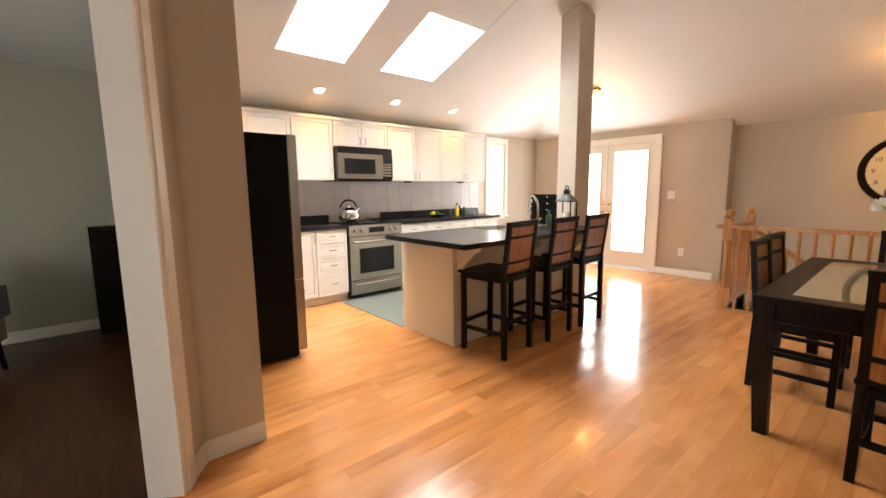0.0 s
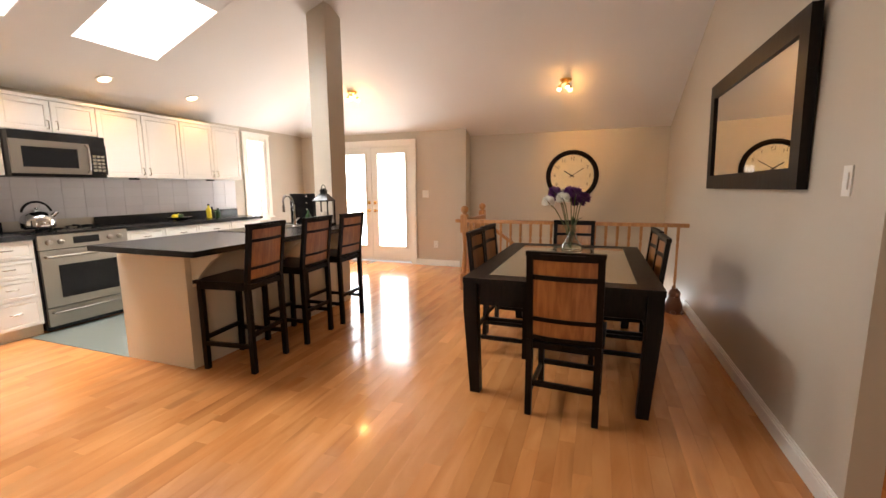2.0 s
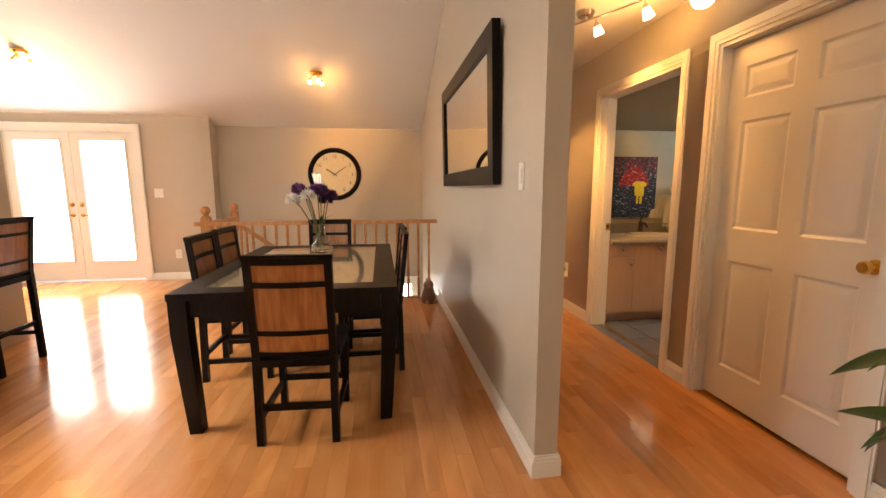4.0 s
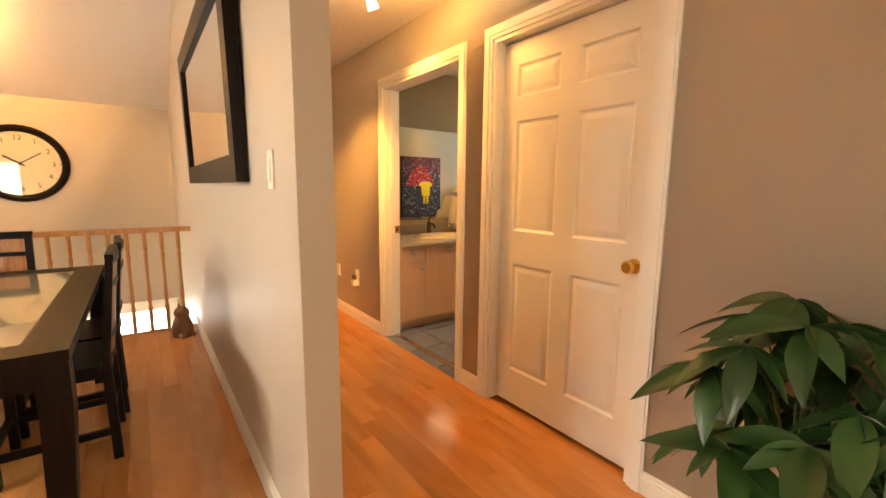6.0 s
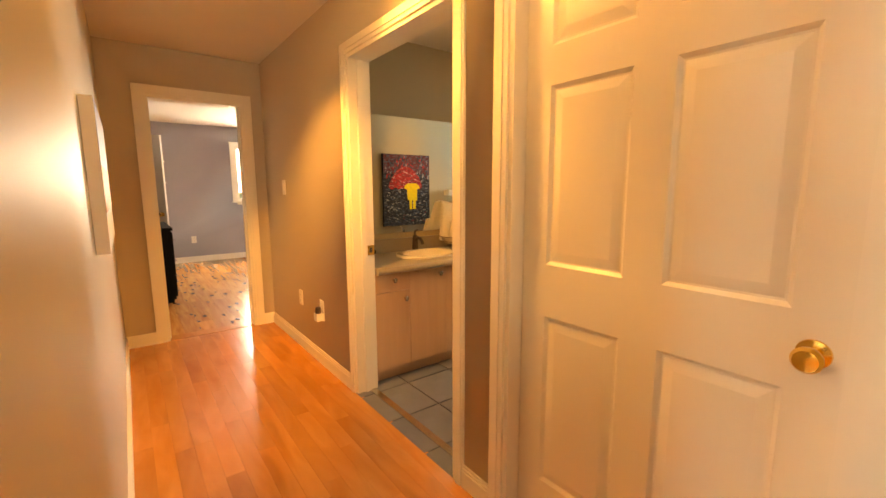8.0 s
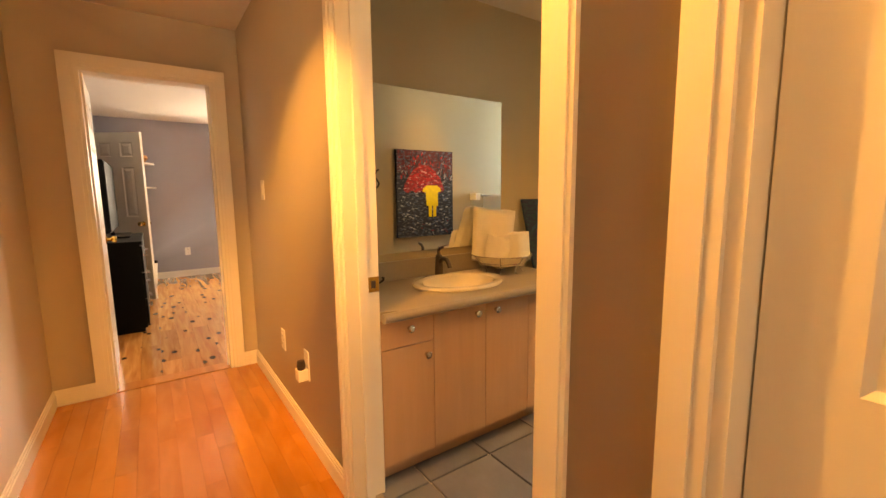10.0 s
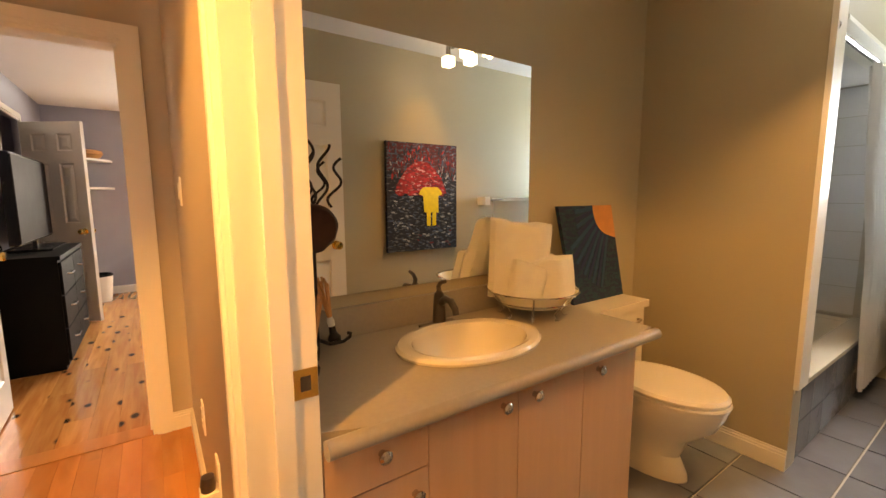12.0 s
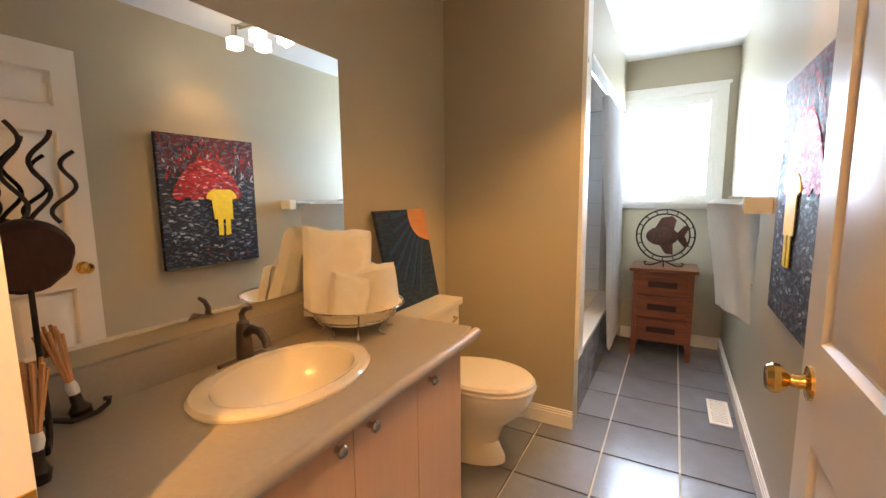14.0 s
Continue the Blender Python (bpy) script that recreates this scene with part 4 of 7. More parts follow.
tube(bm, [(0.04, 0.0, 0.185), (0.04, -0.03, 0.185), (0.06, -0.036, 0.185), (0.695, -0.036, 0.185), (0.715, -0.03, 0.185), (0.715, 0.0, 0.185)], 0.010)
part("handle", bm, STEEL, dr)
bm = bmesh.new()
prism(bm, [(0, 0.0), (0.755, 0.0), (0.755, 0.06), (0, 0.06)], 0.765, 0.895)
cp = part("control_panel", bevelled(bm, 0.006), STEEL, rg, "stainless control panel")
for kx in (0.08, 0.17, 0.585, 0.675):
    bm = bmesh.new()
    lathe(bm, [(0, 0), (0.026, 0), (0.024, 0.02), (0.012, 0.03), (0, 0.03)], 16)
    bmesh.ops.transform(bm, matrix=Matrix.Translation((kx, 0, 0.83)) @ Matrix.Rotation(radians(90), 4, "X"), verts=bm.verts[:])
    part("knob", bm, STEEL, cp)
part("display", bbox(0.27, -0.003, 0.80, 0.49, 0.0, 0.865, 0.002), BLACKGLASS, cp)
ct = part("cooktop", bbox(-0.004, 0.0, 0.90, 0.759, 0.50, 0.918, 0.004), BLACKPL, rg, "black glass cooktop")
for bx, by, br in ((0.2, 0.15, 0.1), (0.55, 0.15, 0.08), (0.2, 0.37, 0.08), (0.55, 0.37, 0.1)):
    bm = bmesh.new()
    lathe(bm, [(br * 0.3, 0.919), (br * 0.3, 0.932), (br * 0.22, 0.934)], 16, (bx, by, 0))
    for a in range(4):
        c, s = math.cos(a * math.pi / 2), math.sin(a * math.pi / 2)
        bar(bm, (bx + c * br * 0.2, by + s * br * 0.2, 0.94), (bx + c * br * 1.3, by + s * br * 1.3, 0.94), 0.012, 0.012, (0, 0, 1))
    part("burner", bm, BLACKMATT, ct)

# kettle
kt = thing("kettle", pose(3.58, 5.84, 0.948) @ Matrix.Scale(1.22, 4), "polished steel whistling kettle on the range", "kettle")
bm = bmesh.new()
lathe(bm, [(0, 0), (0.095, 0.0), (0.105, 0.012), (0.108, 0.05), (0.095, 0.09), (0.06, 0.12), (0.04, 0.128), (0, 0.13)], 28)
part("body", bm, CHROME, kt)
bm = bmesh.new()
tube(bm, smooth_arc((0, 0, 0.105), 0.095, 12, 168, 14), 0.0085)
part("handle", bm, BLACKPL, kt, "black arched handle")
bm = bmesh.new()
rod(bm, (0.075, 0, 0.07), (0.135, 0, 0.118), 0.02, 0.012)
part("spout", bm, CHROME, kt)
bm = bmesh.new()
lathe(bm, [(0.035, 0.126), (0.03, 0.136), (0.008, 0.14), (0.012, 0.155), (0, 0.16)], 16)
part("lid", bm, CHROME, kt)

# fruit bowl, bottles on the counter
fb = thing("fruit_bowl", pose(4.98, 5.80, 0.911), "shallow green glass bowl on the counter", "bowl")
bm = bmesh.new()
lathe(bm, [(0, 0), (0.05, 0), (0.09, 0.02), (0.14, 0.045), (0.136, 0.047), (0.085, 0.025), (0, 0.01)], 24)
part("dish", bm, CLEAR, fb)
for i, (x, y) in enumerate(((0.02, 0.0), (-0.045, 0.02), (0.03, 0.05))):
    bm = bmesh.new()
    ball(bm, (x, y, 0.05), 0.036, u=12, v=8)
    part("fruit", bm, (LEAF, YELLOW, YELLOW)[i], fb)
for i, (x, y, h, c) in enumerate(((5.46, 5.86, 0.19, YELLOW), (5.53, 5.88, 0.15, BLACKPL), (5.59, 5.84, 0.13, LEAF))):
    ob = thing("bottle", pose(x, y, 0.911), "small bottle with a dark cap on the counter", "bottle", "counter bottles")
    bm = bmesh.new()
    lathe(bm, [(0, 0), (0.03, 0), (0.032, 0.01), (0.032, h * 0.6), (0.013, h * 0.78), (0.013, h * 0.9), (0, h * 0.9)], 16)
    part("body", bm, c, ob)
    bm = bmesh.new()
    lathe(bm, [(0.015, h * 0.88), (0.015, h), (0, h)], 12)
    part("cap", bm, BLACKPL, ob)

# refrigerator
fr = thing("refrigerator", pose(1.67, 4.255, 0), "two-door refrigerator with black sides and steel doors", "refrigerator")
part("body", bbox(0, 0, 0.03, 0.56, 0.86, 1.715, 0.006), BLACKMATT, fr)
for z0, z1 in ((0.06, 0.62), (0.635, 1.72)):
    bm = bbox(0.565, -0.002, z0, 0.632, 0.862, z1, 0.012, 3)
    dr = part("fridge_door", bm, STEEL, fr, "stainless door with rounded edges")
    bm = bmesh.new()
    a, b = (0.10, 0.76) if z0 < 0.1 else (0.72, 1.45)
    pts = [(0.63, 0.08, 0.5), (0.67, 0.10, 0.5), (0.672, 0.43, 0.5), (0.67, 0.76, 0.5), (0.63, 0.78, 0.5)] if z0 < 0.1 else [(0.63, 0.78, 0.72), (0.67, 0.78, 0.75), (0.672, 0.78, 1.1), (0.67, 0.78, 1.42), (0.63, 0.78, 1.45)]
    tube(bm, pts, 0.012)
    part("handle", bm, STEEL, dr)
for y in (0.06, 0.80):
    bm = bmesh.new()
    rod(bm, (0.52, y, 0.025), (0.58, y, 0.025), 0.025, n=14)
    part("foot", bm, BLACKPL, fr)

# mat and island
bm = bbox(3.27, 4.28, 0.001, 6.25, 5.56, 0.006, 0.002)
solo("kitchen_mat", bm, MAT_GREEN, "grey-green vinyl floor mat in the kitchen aisle", "mat")
isl = thing("kitchen_island", pose(3.28, 3.59, 0), "cream-panelled kitchen island with curved counter brackets", "kitchen island")
part("body", bbox(0.02, 0.02, 0.0, 1.775, 0.68, 0.868, 0), PANELBEIGE, isl)
part("end_panel", bbox(0, 0, 0, 0.022, 0.70, 0.869, 0.002), PANELBEIGE, isl)
part("end_panel", bbox(1.775, 0.245, 0, 2.12, 0.69, 0.869, 0.002), PANELBEIGE, isl)
for i in range(3):
    part("front_panel", bbox(0.022 + i * 0.592, 0.004, 0.0, 0.022 + (i + 1) * 0.592 - 0.003, 0.02, 0.869, 0.002), PANELBEIGE, isl)
for bx in (0.06, 0.92, 1.74):
    bm = bmesh.new()
    pts = [(0, 0.868), (-0.27, 0.868), (-0.27, 0.84), (-0.20, 0.80), (-0.10, 0.71), (-0.03, 0.62), (0, 0.60)]
    lo = [bm.verts.new((bx - 0.012, y + 0.004, z)) for y, z in pts]
    hi = [bm.verts.new((bx + 0.012, y + 0.004, z)) for y, z in pts]
    bm.faces.new(lo)
    bm.faces.new(hi[::-1])
    for i in range(len(pts)):
        bm.faces.new((lo[i], hi[i], hi[(i + 1) % len(pts)], lo[(i + 1) % len(pts)]))
    part("bracket", bm, PANELBEIGE, isl, "curved cream bracket")
for i in range(4):
    bm = bmesh.new()
    routed(bm, 0.03 + i * 0.495, -0.86, 0.52 + i * 0.495, -0.105, 0, rail=0.05)
    bmesh.ops.transform(bm, matrix=Matrix.Translation((0, 0.70, 0)) @ Matrix.Diagonal((1, -1, -1, 1)), verts=bm.verts[:])
    part("cabinet_door", bm, CABWHITE, isl)
it = thing("island_countertop", pose(3.08, 3.25, 0.87), "black laminate island countertop overhanging for stools", "countertop")
bm = bmesh.new()
for b in ((0, 0, 0, 1.05, 1.02, 0.04), (1.05, 0, 0, 1.75, 0.55, 0.04), (1.05, 0.92, 0, 1.75, 1.02, 0.04), (1.75, 0, 0, 1.995, 0.575, 0.04), (1.75, 0.575, 0, 2.36, 1.02, 0.04)):
    box(bm, *b)
bmesh.ops.remove_doubles(bm, verts=bm.verts[:], dist=1e-5)
bmesh.ops.delete(bm, geom=[f for f in bm.faces if any(f is not g and (f.calc_center_median() - g.calc_center_median()).length < 1e-4 for g in bm.faces)], context="FACES")
part("top", bm, BLACKTOP, it)
sk = thing("sink", pose(4.13, 3.80, 0.911), "stainless double sink with a black basin edge", "sink")
bm = bmesh.new()
for x0, x1 in ((0.0, 0.335), (0.365, 0.70)):
    for b in ((x0, 0, -0.17, x0 + 0.008, 0.37, 0.003), (x1 - 0.008, 0, -0.17, x1, 0.37, 0.003), (x0 + 0.008, 0, -0.17, x1 - 0.008, 0.008, 0.003), (x0 + 0.008, 0.362, -0.17, x1 - 0.008, 0.37, 0.003), (x0 + 0.008, 0.008, -0.17, x1 - 0.008, 0.362, -0.16)):
        box(bm, *b)
part("basin", bm, STEEL, sk)
bm = bmesh.new()
for b in ((-0.02, -0.02, 0.001, 0.72, 0.002, 0.006), (-0.02, 0.368, 0.001, 0.72, 0.39, 0.006), (-0.02, 0.002, 0.001, 0.002, 0.368, 0.006), (0.698, 0.002, 0.001, 0.72, 0.368, 0.006), (0.333, 0.002, 0.001, 0.367, 0.368, 0.006)):
    box(bm, *b)
part("rim", bm, STEEL, sk)
fa = thing("kitchen_faucet", pose(4.66, 3.77, 0.911), "tall chrome gooseneck kitchen faucet", "faucet")
bm = bmesh.new()
lathe(bm, [(0, 0), (0.028, 0), (0.028, 0.01), (0.018, 0.02), (0.016, 0.06), (0, 0.06)], 18)
part("base", bm, CHROME, fa)
bm = bmesh.new()
tube(bm, [(0, 0, 0.05), (0, 0, 0.22)] + [(-0.075 * (1 - math.cos(radians(a))), 0.02 * math.sin(radians(a)), 0.22 + 0.10 * math.sin(radians(a))) for a in range(15, 181, 15)] + [(-0.15, 0, 0.16)], 0.012, 10)
part("spout", bm, CHROME, fa)
bm = bmesh.new()
tube(bm, [(0.01, 0, 0.05), (0.05, 0.01, 0.075), (0.085, 0.015, 0.085)], 0.007)
part("lever", bm, CHROME, fa)

# column
cl = thing("column", pose(5.08, 3.60, 0), "square greige painted support post rising to the vault", "column")
bm = bmesh.new()
zt = [min(kz(3.60 + b), ez(5.08 + a)) + 0.06 for a, b in ((0, 0), (0.29, 0), (0.29, 0.22), (0, 0.22))]
lo = [bm.verts.new((a, b, 0.0)) for a, b in ((0, 0), (0.29, 0), (0.29, 0.22), (0, 0.22))]
hi = [bm.verts.new((a, b, z)) for (a, b), z in zip(((0, 0), (0.29, 0), (0.29, 0.22), (0, 0.22)), zt)]
bm.faces.new(lo[::-1])
bm.faces.new(hi)
for i in range(4):
    bm.faces.new((lo[i], lo[(i + 1) % 4], hi[(i + 1) % 4], hi[i]))
part("post", bm, PAINT, cl)

# lantern
la_ = thing("lantern", pose(4.93, 3.60, 0.911, 0, 0, 8) @ Matrix.Scale(1.15, 4), "black metal candle lantern on the island", "lantern")
bm = bmesh.new()
box(bm, -0.075, -0.075, 0, 0.075, 0.075, 0.02)
part("base", bevelled(bm, 0.004), BLACKPL, la_)
for sx_, sy_ in ((-1, -1), (1, -1), (1, 1), (-1, 1)):
    bm = bmesh.new()
    bar(bm, (sx_ * 0.068, sy_ * 0.068, 0.02), (sx_ * 0.068, sy_ * 0.068, 0.22), 0.010, 0.010)
    part("upright", bm, BLACKPL, la_)
bm = bmesh.new()
lathe(bm, [(0.105, 0.22), (0.108, 0.228), (0.045, 0.285), (0.032, 0.29), (0.032, 0.315), (0.04, 0.32), (0.02, 0.335), (0, 0.34)], 4)
bmesh.ops.rotate(bm, verts=bm.verts[:], cent=(0, 0, 0), matrix=Matrix.Rotation(radians(45), 3, "Z"))
part("roof", bm, BLACKPL, la_)
bm = bmesh.new()
tube(bm, smooth_arc((0, 0, 0.335), 0.035, 0, 180, 10), 0.004)
part("ring_handle", bm, BLACKPL, la_)
bm = bmesh.new()
lathe(bm, [(0, 0.02), (0.038, 0.02), (0.038, 0.12), (0.03, 0.123), (0, 0.118)], 18)
part("candle", bm, PORCELAIN, la_, "ivory pillar candle")

# wine rack
rk = thing("wine_rack", pose(5.23, 4.07, 0.911, 0, 0, -48) @ Matrix.Diagonal((1.3, 1.0, 1.2, 1)), "dark slatted wine rack at the end of the island", "wine rack")
for i in range(2):
    bm = bmesh.new()
    for z in (0.0, 0.26):
        box(bm, -0.13, -0.10 + i * 0.19, z, 0.13, -0.085 + i * 0.19, z + 0.015)
    for x in (-0.13, 0.118):
        box(bm, x, -0.10 + i * 0.19, 0.015, x + 0.012, -0.085 + i * 0.19, 0.26)
    part("side_frame", bm, BLACKPL, rk)
for k in range(4):
    bm = bmesh.new()
    z = 0.03 + k * 0.062
    for b in ((-0.13, -0.085, z, 0.13, 0.09, z + 0.010), (-0.13, -0.10, z, 0.13, -0.085, z + 0.028)):
        box(bm, *b)
    part("shelf", bm, BLACKPL, rk)
part("back_panel", bbox(-0.125, 0.078, 0.016, 0.125, 0.088, 0.262, 0.002), BLACKPL, rk)
for k in range(4):
    part("drawer_front", bbox(-0.118, -0.098, 0.040 + k * 0.062, 0.118, -0.075, 0.086 + k * 0.062, 0.004), BLACKPL, rk)
    bm = bmesh.new()
    ball(bm, (0.0, -0.106, 0.063 + k * 0.062), 0.009, u=10, v=8)
    part("pull", bm, NICKEL, rk, "small pale knob")
for k in range(3):
    bm = bmesh.new()
    z = 0.062 + k * 0.062
    rod(bm, (-0.05 + 0.05 * (k % 2), -0.10, z), (-0.05 + 0.05 * (k % 2), 0.10, z), 0.017, n=12)
    part("bottle", bm, BLACKGLASS, rk)
gp = thing("green_bottle", pose(5.02, 3.88, 0.911), "small green bottle beside the lantern", "bottle")
bm = bmesh.new()
lathe(bm, [(0, 0), (0.028, 0), (0.03, 0.01), (0.03, 0.09), (0.012, 0.12), (0.012, 0.15), (0, 0.15)], 16)
part("body", bm, LEAF, gp)


# ---- chairs and stools ----
def chair(name, m, seat, top, w, d, label, category, group, lean=0.05):
    """A chair that faces +y; its origin is on the floor under the middle of its seat."""
    ob = thing(name, m, label, category, group)
    hw, hd, s = w / 2, d / 2, 0.036
    for sx in (-1, 1):
        bm = bmesh.new()
        bar(bm, (sx * (hw - s / 2), -hd + s / 2 - 0.01, 0), (sx * (hw - s / 2), -hd + s / 2, seat), s, s)
        bar(bm, (sx * (hw - s / 2), -hd + s / 2, seat), (sx * (hw - s / 2), -hd + s / 2 - lean, top), s, s * 0.8)
        part("back_leg", bm, ESPRESSO, ob)
        bm = bmesh.new()
        bar(bm, (sx * (hw - s / 2 - 0.004), hd - s / 2, 0), (sx * (hw - s / 2), hd - s / 2, seat - 0.03), s, s)
        part("front_leg", bm, ESPRESSO, ob)
        bm = bmesh.new()
        bar(bm, (sx * (hw - s / 2), -hd + s / 2, seat * 0.30), (sx * (hw - s / 2), hd - s / 2, seat * 0.30), 0.022, 0.03)
        part("stretcher", bm, ESPRESSO, ob)
    for y, z in ((-hd + s / 2, seat * 0.42), (hd - s / 2, seat * 0.36)):
        bm = bmesh.new()
        bar(bm, (-hw + s, y, z), (hw - s, y, z), 0.03, 0.022, (0, 0, 1))
        part("stretcher", bm, ESPRESSO, ob)
    part("seat_frame", bbox(-hw, -hd + 0.005, seat - 0.05, hw, hd, seat - 0.012, 0.005), ESPRESSO, ob)
    bm = bbox(-hw - 0.01, -hd + s, seat - 0.012, hw + 0.01, hd + 0.02, seat + 0.012, 0.010, 3)
    part("seat", bm, ESPRESSO, ob, "dark saddle seat")

    def at(z):
        return -hd + s / 2 - lean * (z - seat) / (top - seat)

    span = top - seat
    bands = [(0.02, 0.06), (0.23, 0.28), (0.71, 0.765), (0.93, 1.0)]

    def slab(z0, z1, thick, material, nm, lbl=""):
        bm = bmesh.new()
        n = 8
        rows = []
        for z in (z0, z1):
            for off in (-thick / 2, thick / 2):
                rows.append([bm.verts.new((-hw + s * 0.9 + (w - 1.8 * s) * i / n, at(z) - 0.018 * math.sin(math.pi * i / n) + off, z)) for i in range(n + 1)])
        a, b, c, dd = rows
        for i in range(n):
            bm.faces.new((a[i], a[i + 1], c[i + 1], c[i]))
            bm.faces.new((b[i + 1], b[i], dd[i], dd[i + 1]))
            bm.faces.new((a[i + 1], a[i], b[i], b[i + 1]))
            bm.faces.new((c[i], c[i + 1], dd[i + 1], dd[i]))
        bm.faces.new((a[0], c[0], dd[0], b[0]))
        bm.faces.new((a[n], b[n], dd[n], c[n]))
        part(nm, bm, material, ob, lbl)

    for f0, f1 in bands:
        slab(seat + span * f0, seat + span * f1, 0.022, ESPRESSO, "slat")
    for (a0, a1), (b0, b1) in zip(bands, bands[1:]):
        slab(seat + span * a1 - 0.002, seat + span * b0 + 0.002, 0.010, CARAMEL, "back_panel", "caramel veneer back panel")
    bm = bbox(-hw - 0.004, at(top) - 0.016, top - 0.012, hw + 0.004, at(top) + 0.016, top + 0.012, 0.007, 3)
    part("top_rail", bm, ESPRESSO, ob)
    return ob


st = chair("bar_stool", pose(3.535, 3.345, 0, 0, 0, 7), 0.65, 1.05, 0.41, 0.42, "espresso counter stool with caramel back panels at the island", "stool", "stools at the island")
copy_thing(st, pose(4.14, 3.35, 0, 0, 0, 4))
copy_thing(st, pose(4.70, 3.36, 0, 0, 0, 2))
LBL = "espresso dining chair with caramel back panels"
dc = chair("dining_chair", pose(3.68, 1.025, 0, 0, 0, -93), 0.45, 0.945, 0.40, 0.43, LBL + " at the table's end", "chair", "chairs round the table")
for x, y, r in ((4.44, 1.56, 180), (4.91, 1.57, 178), (4.43, 0.69, 0), (4.89, 0.68, 2)):
    tagged(copy_thing(dc, pose(x, y, 0, 0, 0, r)), LBL + " pushed in along the table")
tagged(copy_thing(dc, pose(5.42, 1.10, 0, 0, 0, 90)), LBL + " at the far end")

# dining table
tb = thing("dining_table", pose(4.465, 1.09, 0), "espresso dining table with a glossy taupe glass inset", "table")
L2, W2 = 0.865, 0.56
bm = bmesh.new()
for b in ((-L2, -W2, 0.715, -L2 + 0.13, W2, 0.75), (L2 - 0.13, -W2, 0.715, L2, W2, 0.75), (-L2 + 0.13, -W2, 0.715, L2 - 0.13, -W2 + 0.13, 0.75), (-L2 + 0.13, W2 - 0.13, 0.715, L2 - 0.13, W2, 0.75)):
    box(bm, *b)
bmesh.ops.remove_doubles(bm, verts=bm.verts[:], dist=1e-5)
part("tabletop", bm, ESPRESSO, tb)
TAUPE = mat("taupe_back_painted_glass", (0.30, 0.25, 0.17), 0.04, vary=0.04, coat=0.6)
part("glass_inset", bbox(-L2 + 0.13, -W2 + 0.13, 0.72, L2 - 0.13, W2 - 0.13, 0.747, 0.002), TAUPE, tb, "glossy taupe glass inset")
for sy in (-1, 1):
    part("apron", bbox(-L2 + 0.09, min(sy * (W2 - 0.06), sy * (W2 - 0.035)), 0.62, L2 - 0.09, max(sy * (W2 - 0.06), sy * (W2 - 0.035)), 0.716, 0.002), ESPRESSO, tb)
for sx in (-1, 1):
    part("apron", bbox(min(sx * (L2 - 0.06), sx * (L2 - 0.035)), -W2 + 0.09, 0.62, max(sx * (L2 - 0.06), sx * (L2 - 0.035)), W2 - 0.09, 0.716, 0.002), ESPRESSO, tb)
    for sy in (-1, 1):
        bm = bmesh.new()
        a, b = sx * (L2 - 0.046), sy * (W2 - 0.046)
        for w0, w1, z0, z1 in ((0.032, 0.042, 0.0, 0.55), (0.042, 0.042, 0.55, 0.7155)):
            dx, dy = (sx * 0.012, sy * 0.028) if z0 == 0 else (0, 0)
            lo = [bm.verts.new((a - dx + i * w0, b - dy + j * w0, z0)) for i, j in ((-1, -1), (1, -1), (1, 1), (-1, 1))]
            hi = [bm.verts.new((a + i * w1, b + j * w1, z1)) for i, j in ((-1, -1), (1, -1), (1, 1), (-1, 1))]
            bm.faces.new(lo[::-1])
            bm.faces.new(hi)
            for i in range(4):
                bm.faces.new((lo[i], lo[(i + 1) % 4], hi[(i + 1) % 4], hi[i]))
        part("leg", bm, ESPRESSO, tb)

# vase with flowers
vs = thing("vase", pose(4.87, 1.08, 0.7475), "clear glass vase of purple and white flowers on the table", "vase")
bm = bmesh.new()
lathe(bm, [(0, 0), (0.075, 0.0), (0.088, 0.02), (0.08, 0.06), (0.045, 0.12), (0.03, 0.17), (0.034, 0.205), (0.030, 0.205), (0.026, 0.17), (0.04, 0.12), (0.074, 0.06), (0.078, 0.02), (0, 0.012)], 32)
part("glass_body", bm, CLEAR, vs)
rnd = random.Random(5)
for i, (x, y, z, c) in enumerate(((0.03, 0.12, 0.46, PURPLE), (-0.06, 0.08, 0.45, WHITEPETAL), (0.02, -0.08, 0.45, PURPLE), (0.07, 0.03, 0.50, PURPLE), (-0.02, 0.20, 0.42, WHITEPETAL), (-0.04, -0.02, 0.49, PURPLE), (-0.02, 0.15, 0.50, PURPLE), (0.05, -0.04, 0.42, PURPLE))):
    bm = bmesh.new()
    tube(bm, [(0.01 * (i - 3), 0.004 * i, 0.03), (x * 0.25, y * 0.25, 0.2), (x * 0.7, y * 0.7, z - 0.06), (x, y, z)], 0.004, 6)
    part("stem", bm, STEM, vs)
    bm = bmesh.new()
    for k in range(46):
        th, ph = k * 2.399, math.acos(1 - 1.5 * (k + 0.5) / 46)
        dirv = Vector((math.sin(ph) * math.cos(th), math.sin(ph) * math.sin(th), math.cos(ph)))
        side = dirv.orthogonal().normalized()
        r = 0.062 + 0.008 * rnd.random()
        tip = Vector((x, y, z)) + dirv * r
        mid = Vector((x, y, z)) + dirv * r * 0.6
        p = [bm.verts.new(v) for v in (Vector((x, y, z)) + dirv * 0.012, mid + side * 0.016, tip, mid - side * 0.016)]
        bm.faces.new(p)
    part("flower", bm, c, vs, "white bloom" if c is WHITEPETAL else "purple bloom")
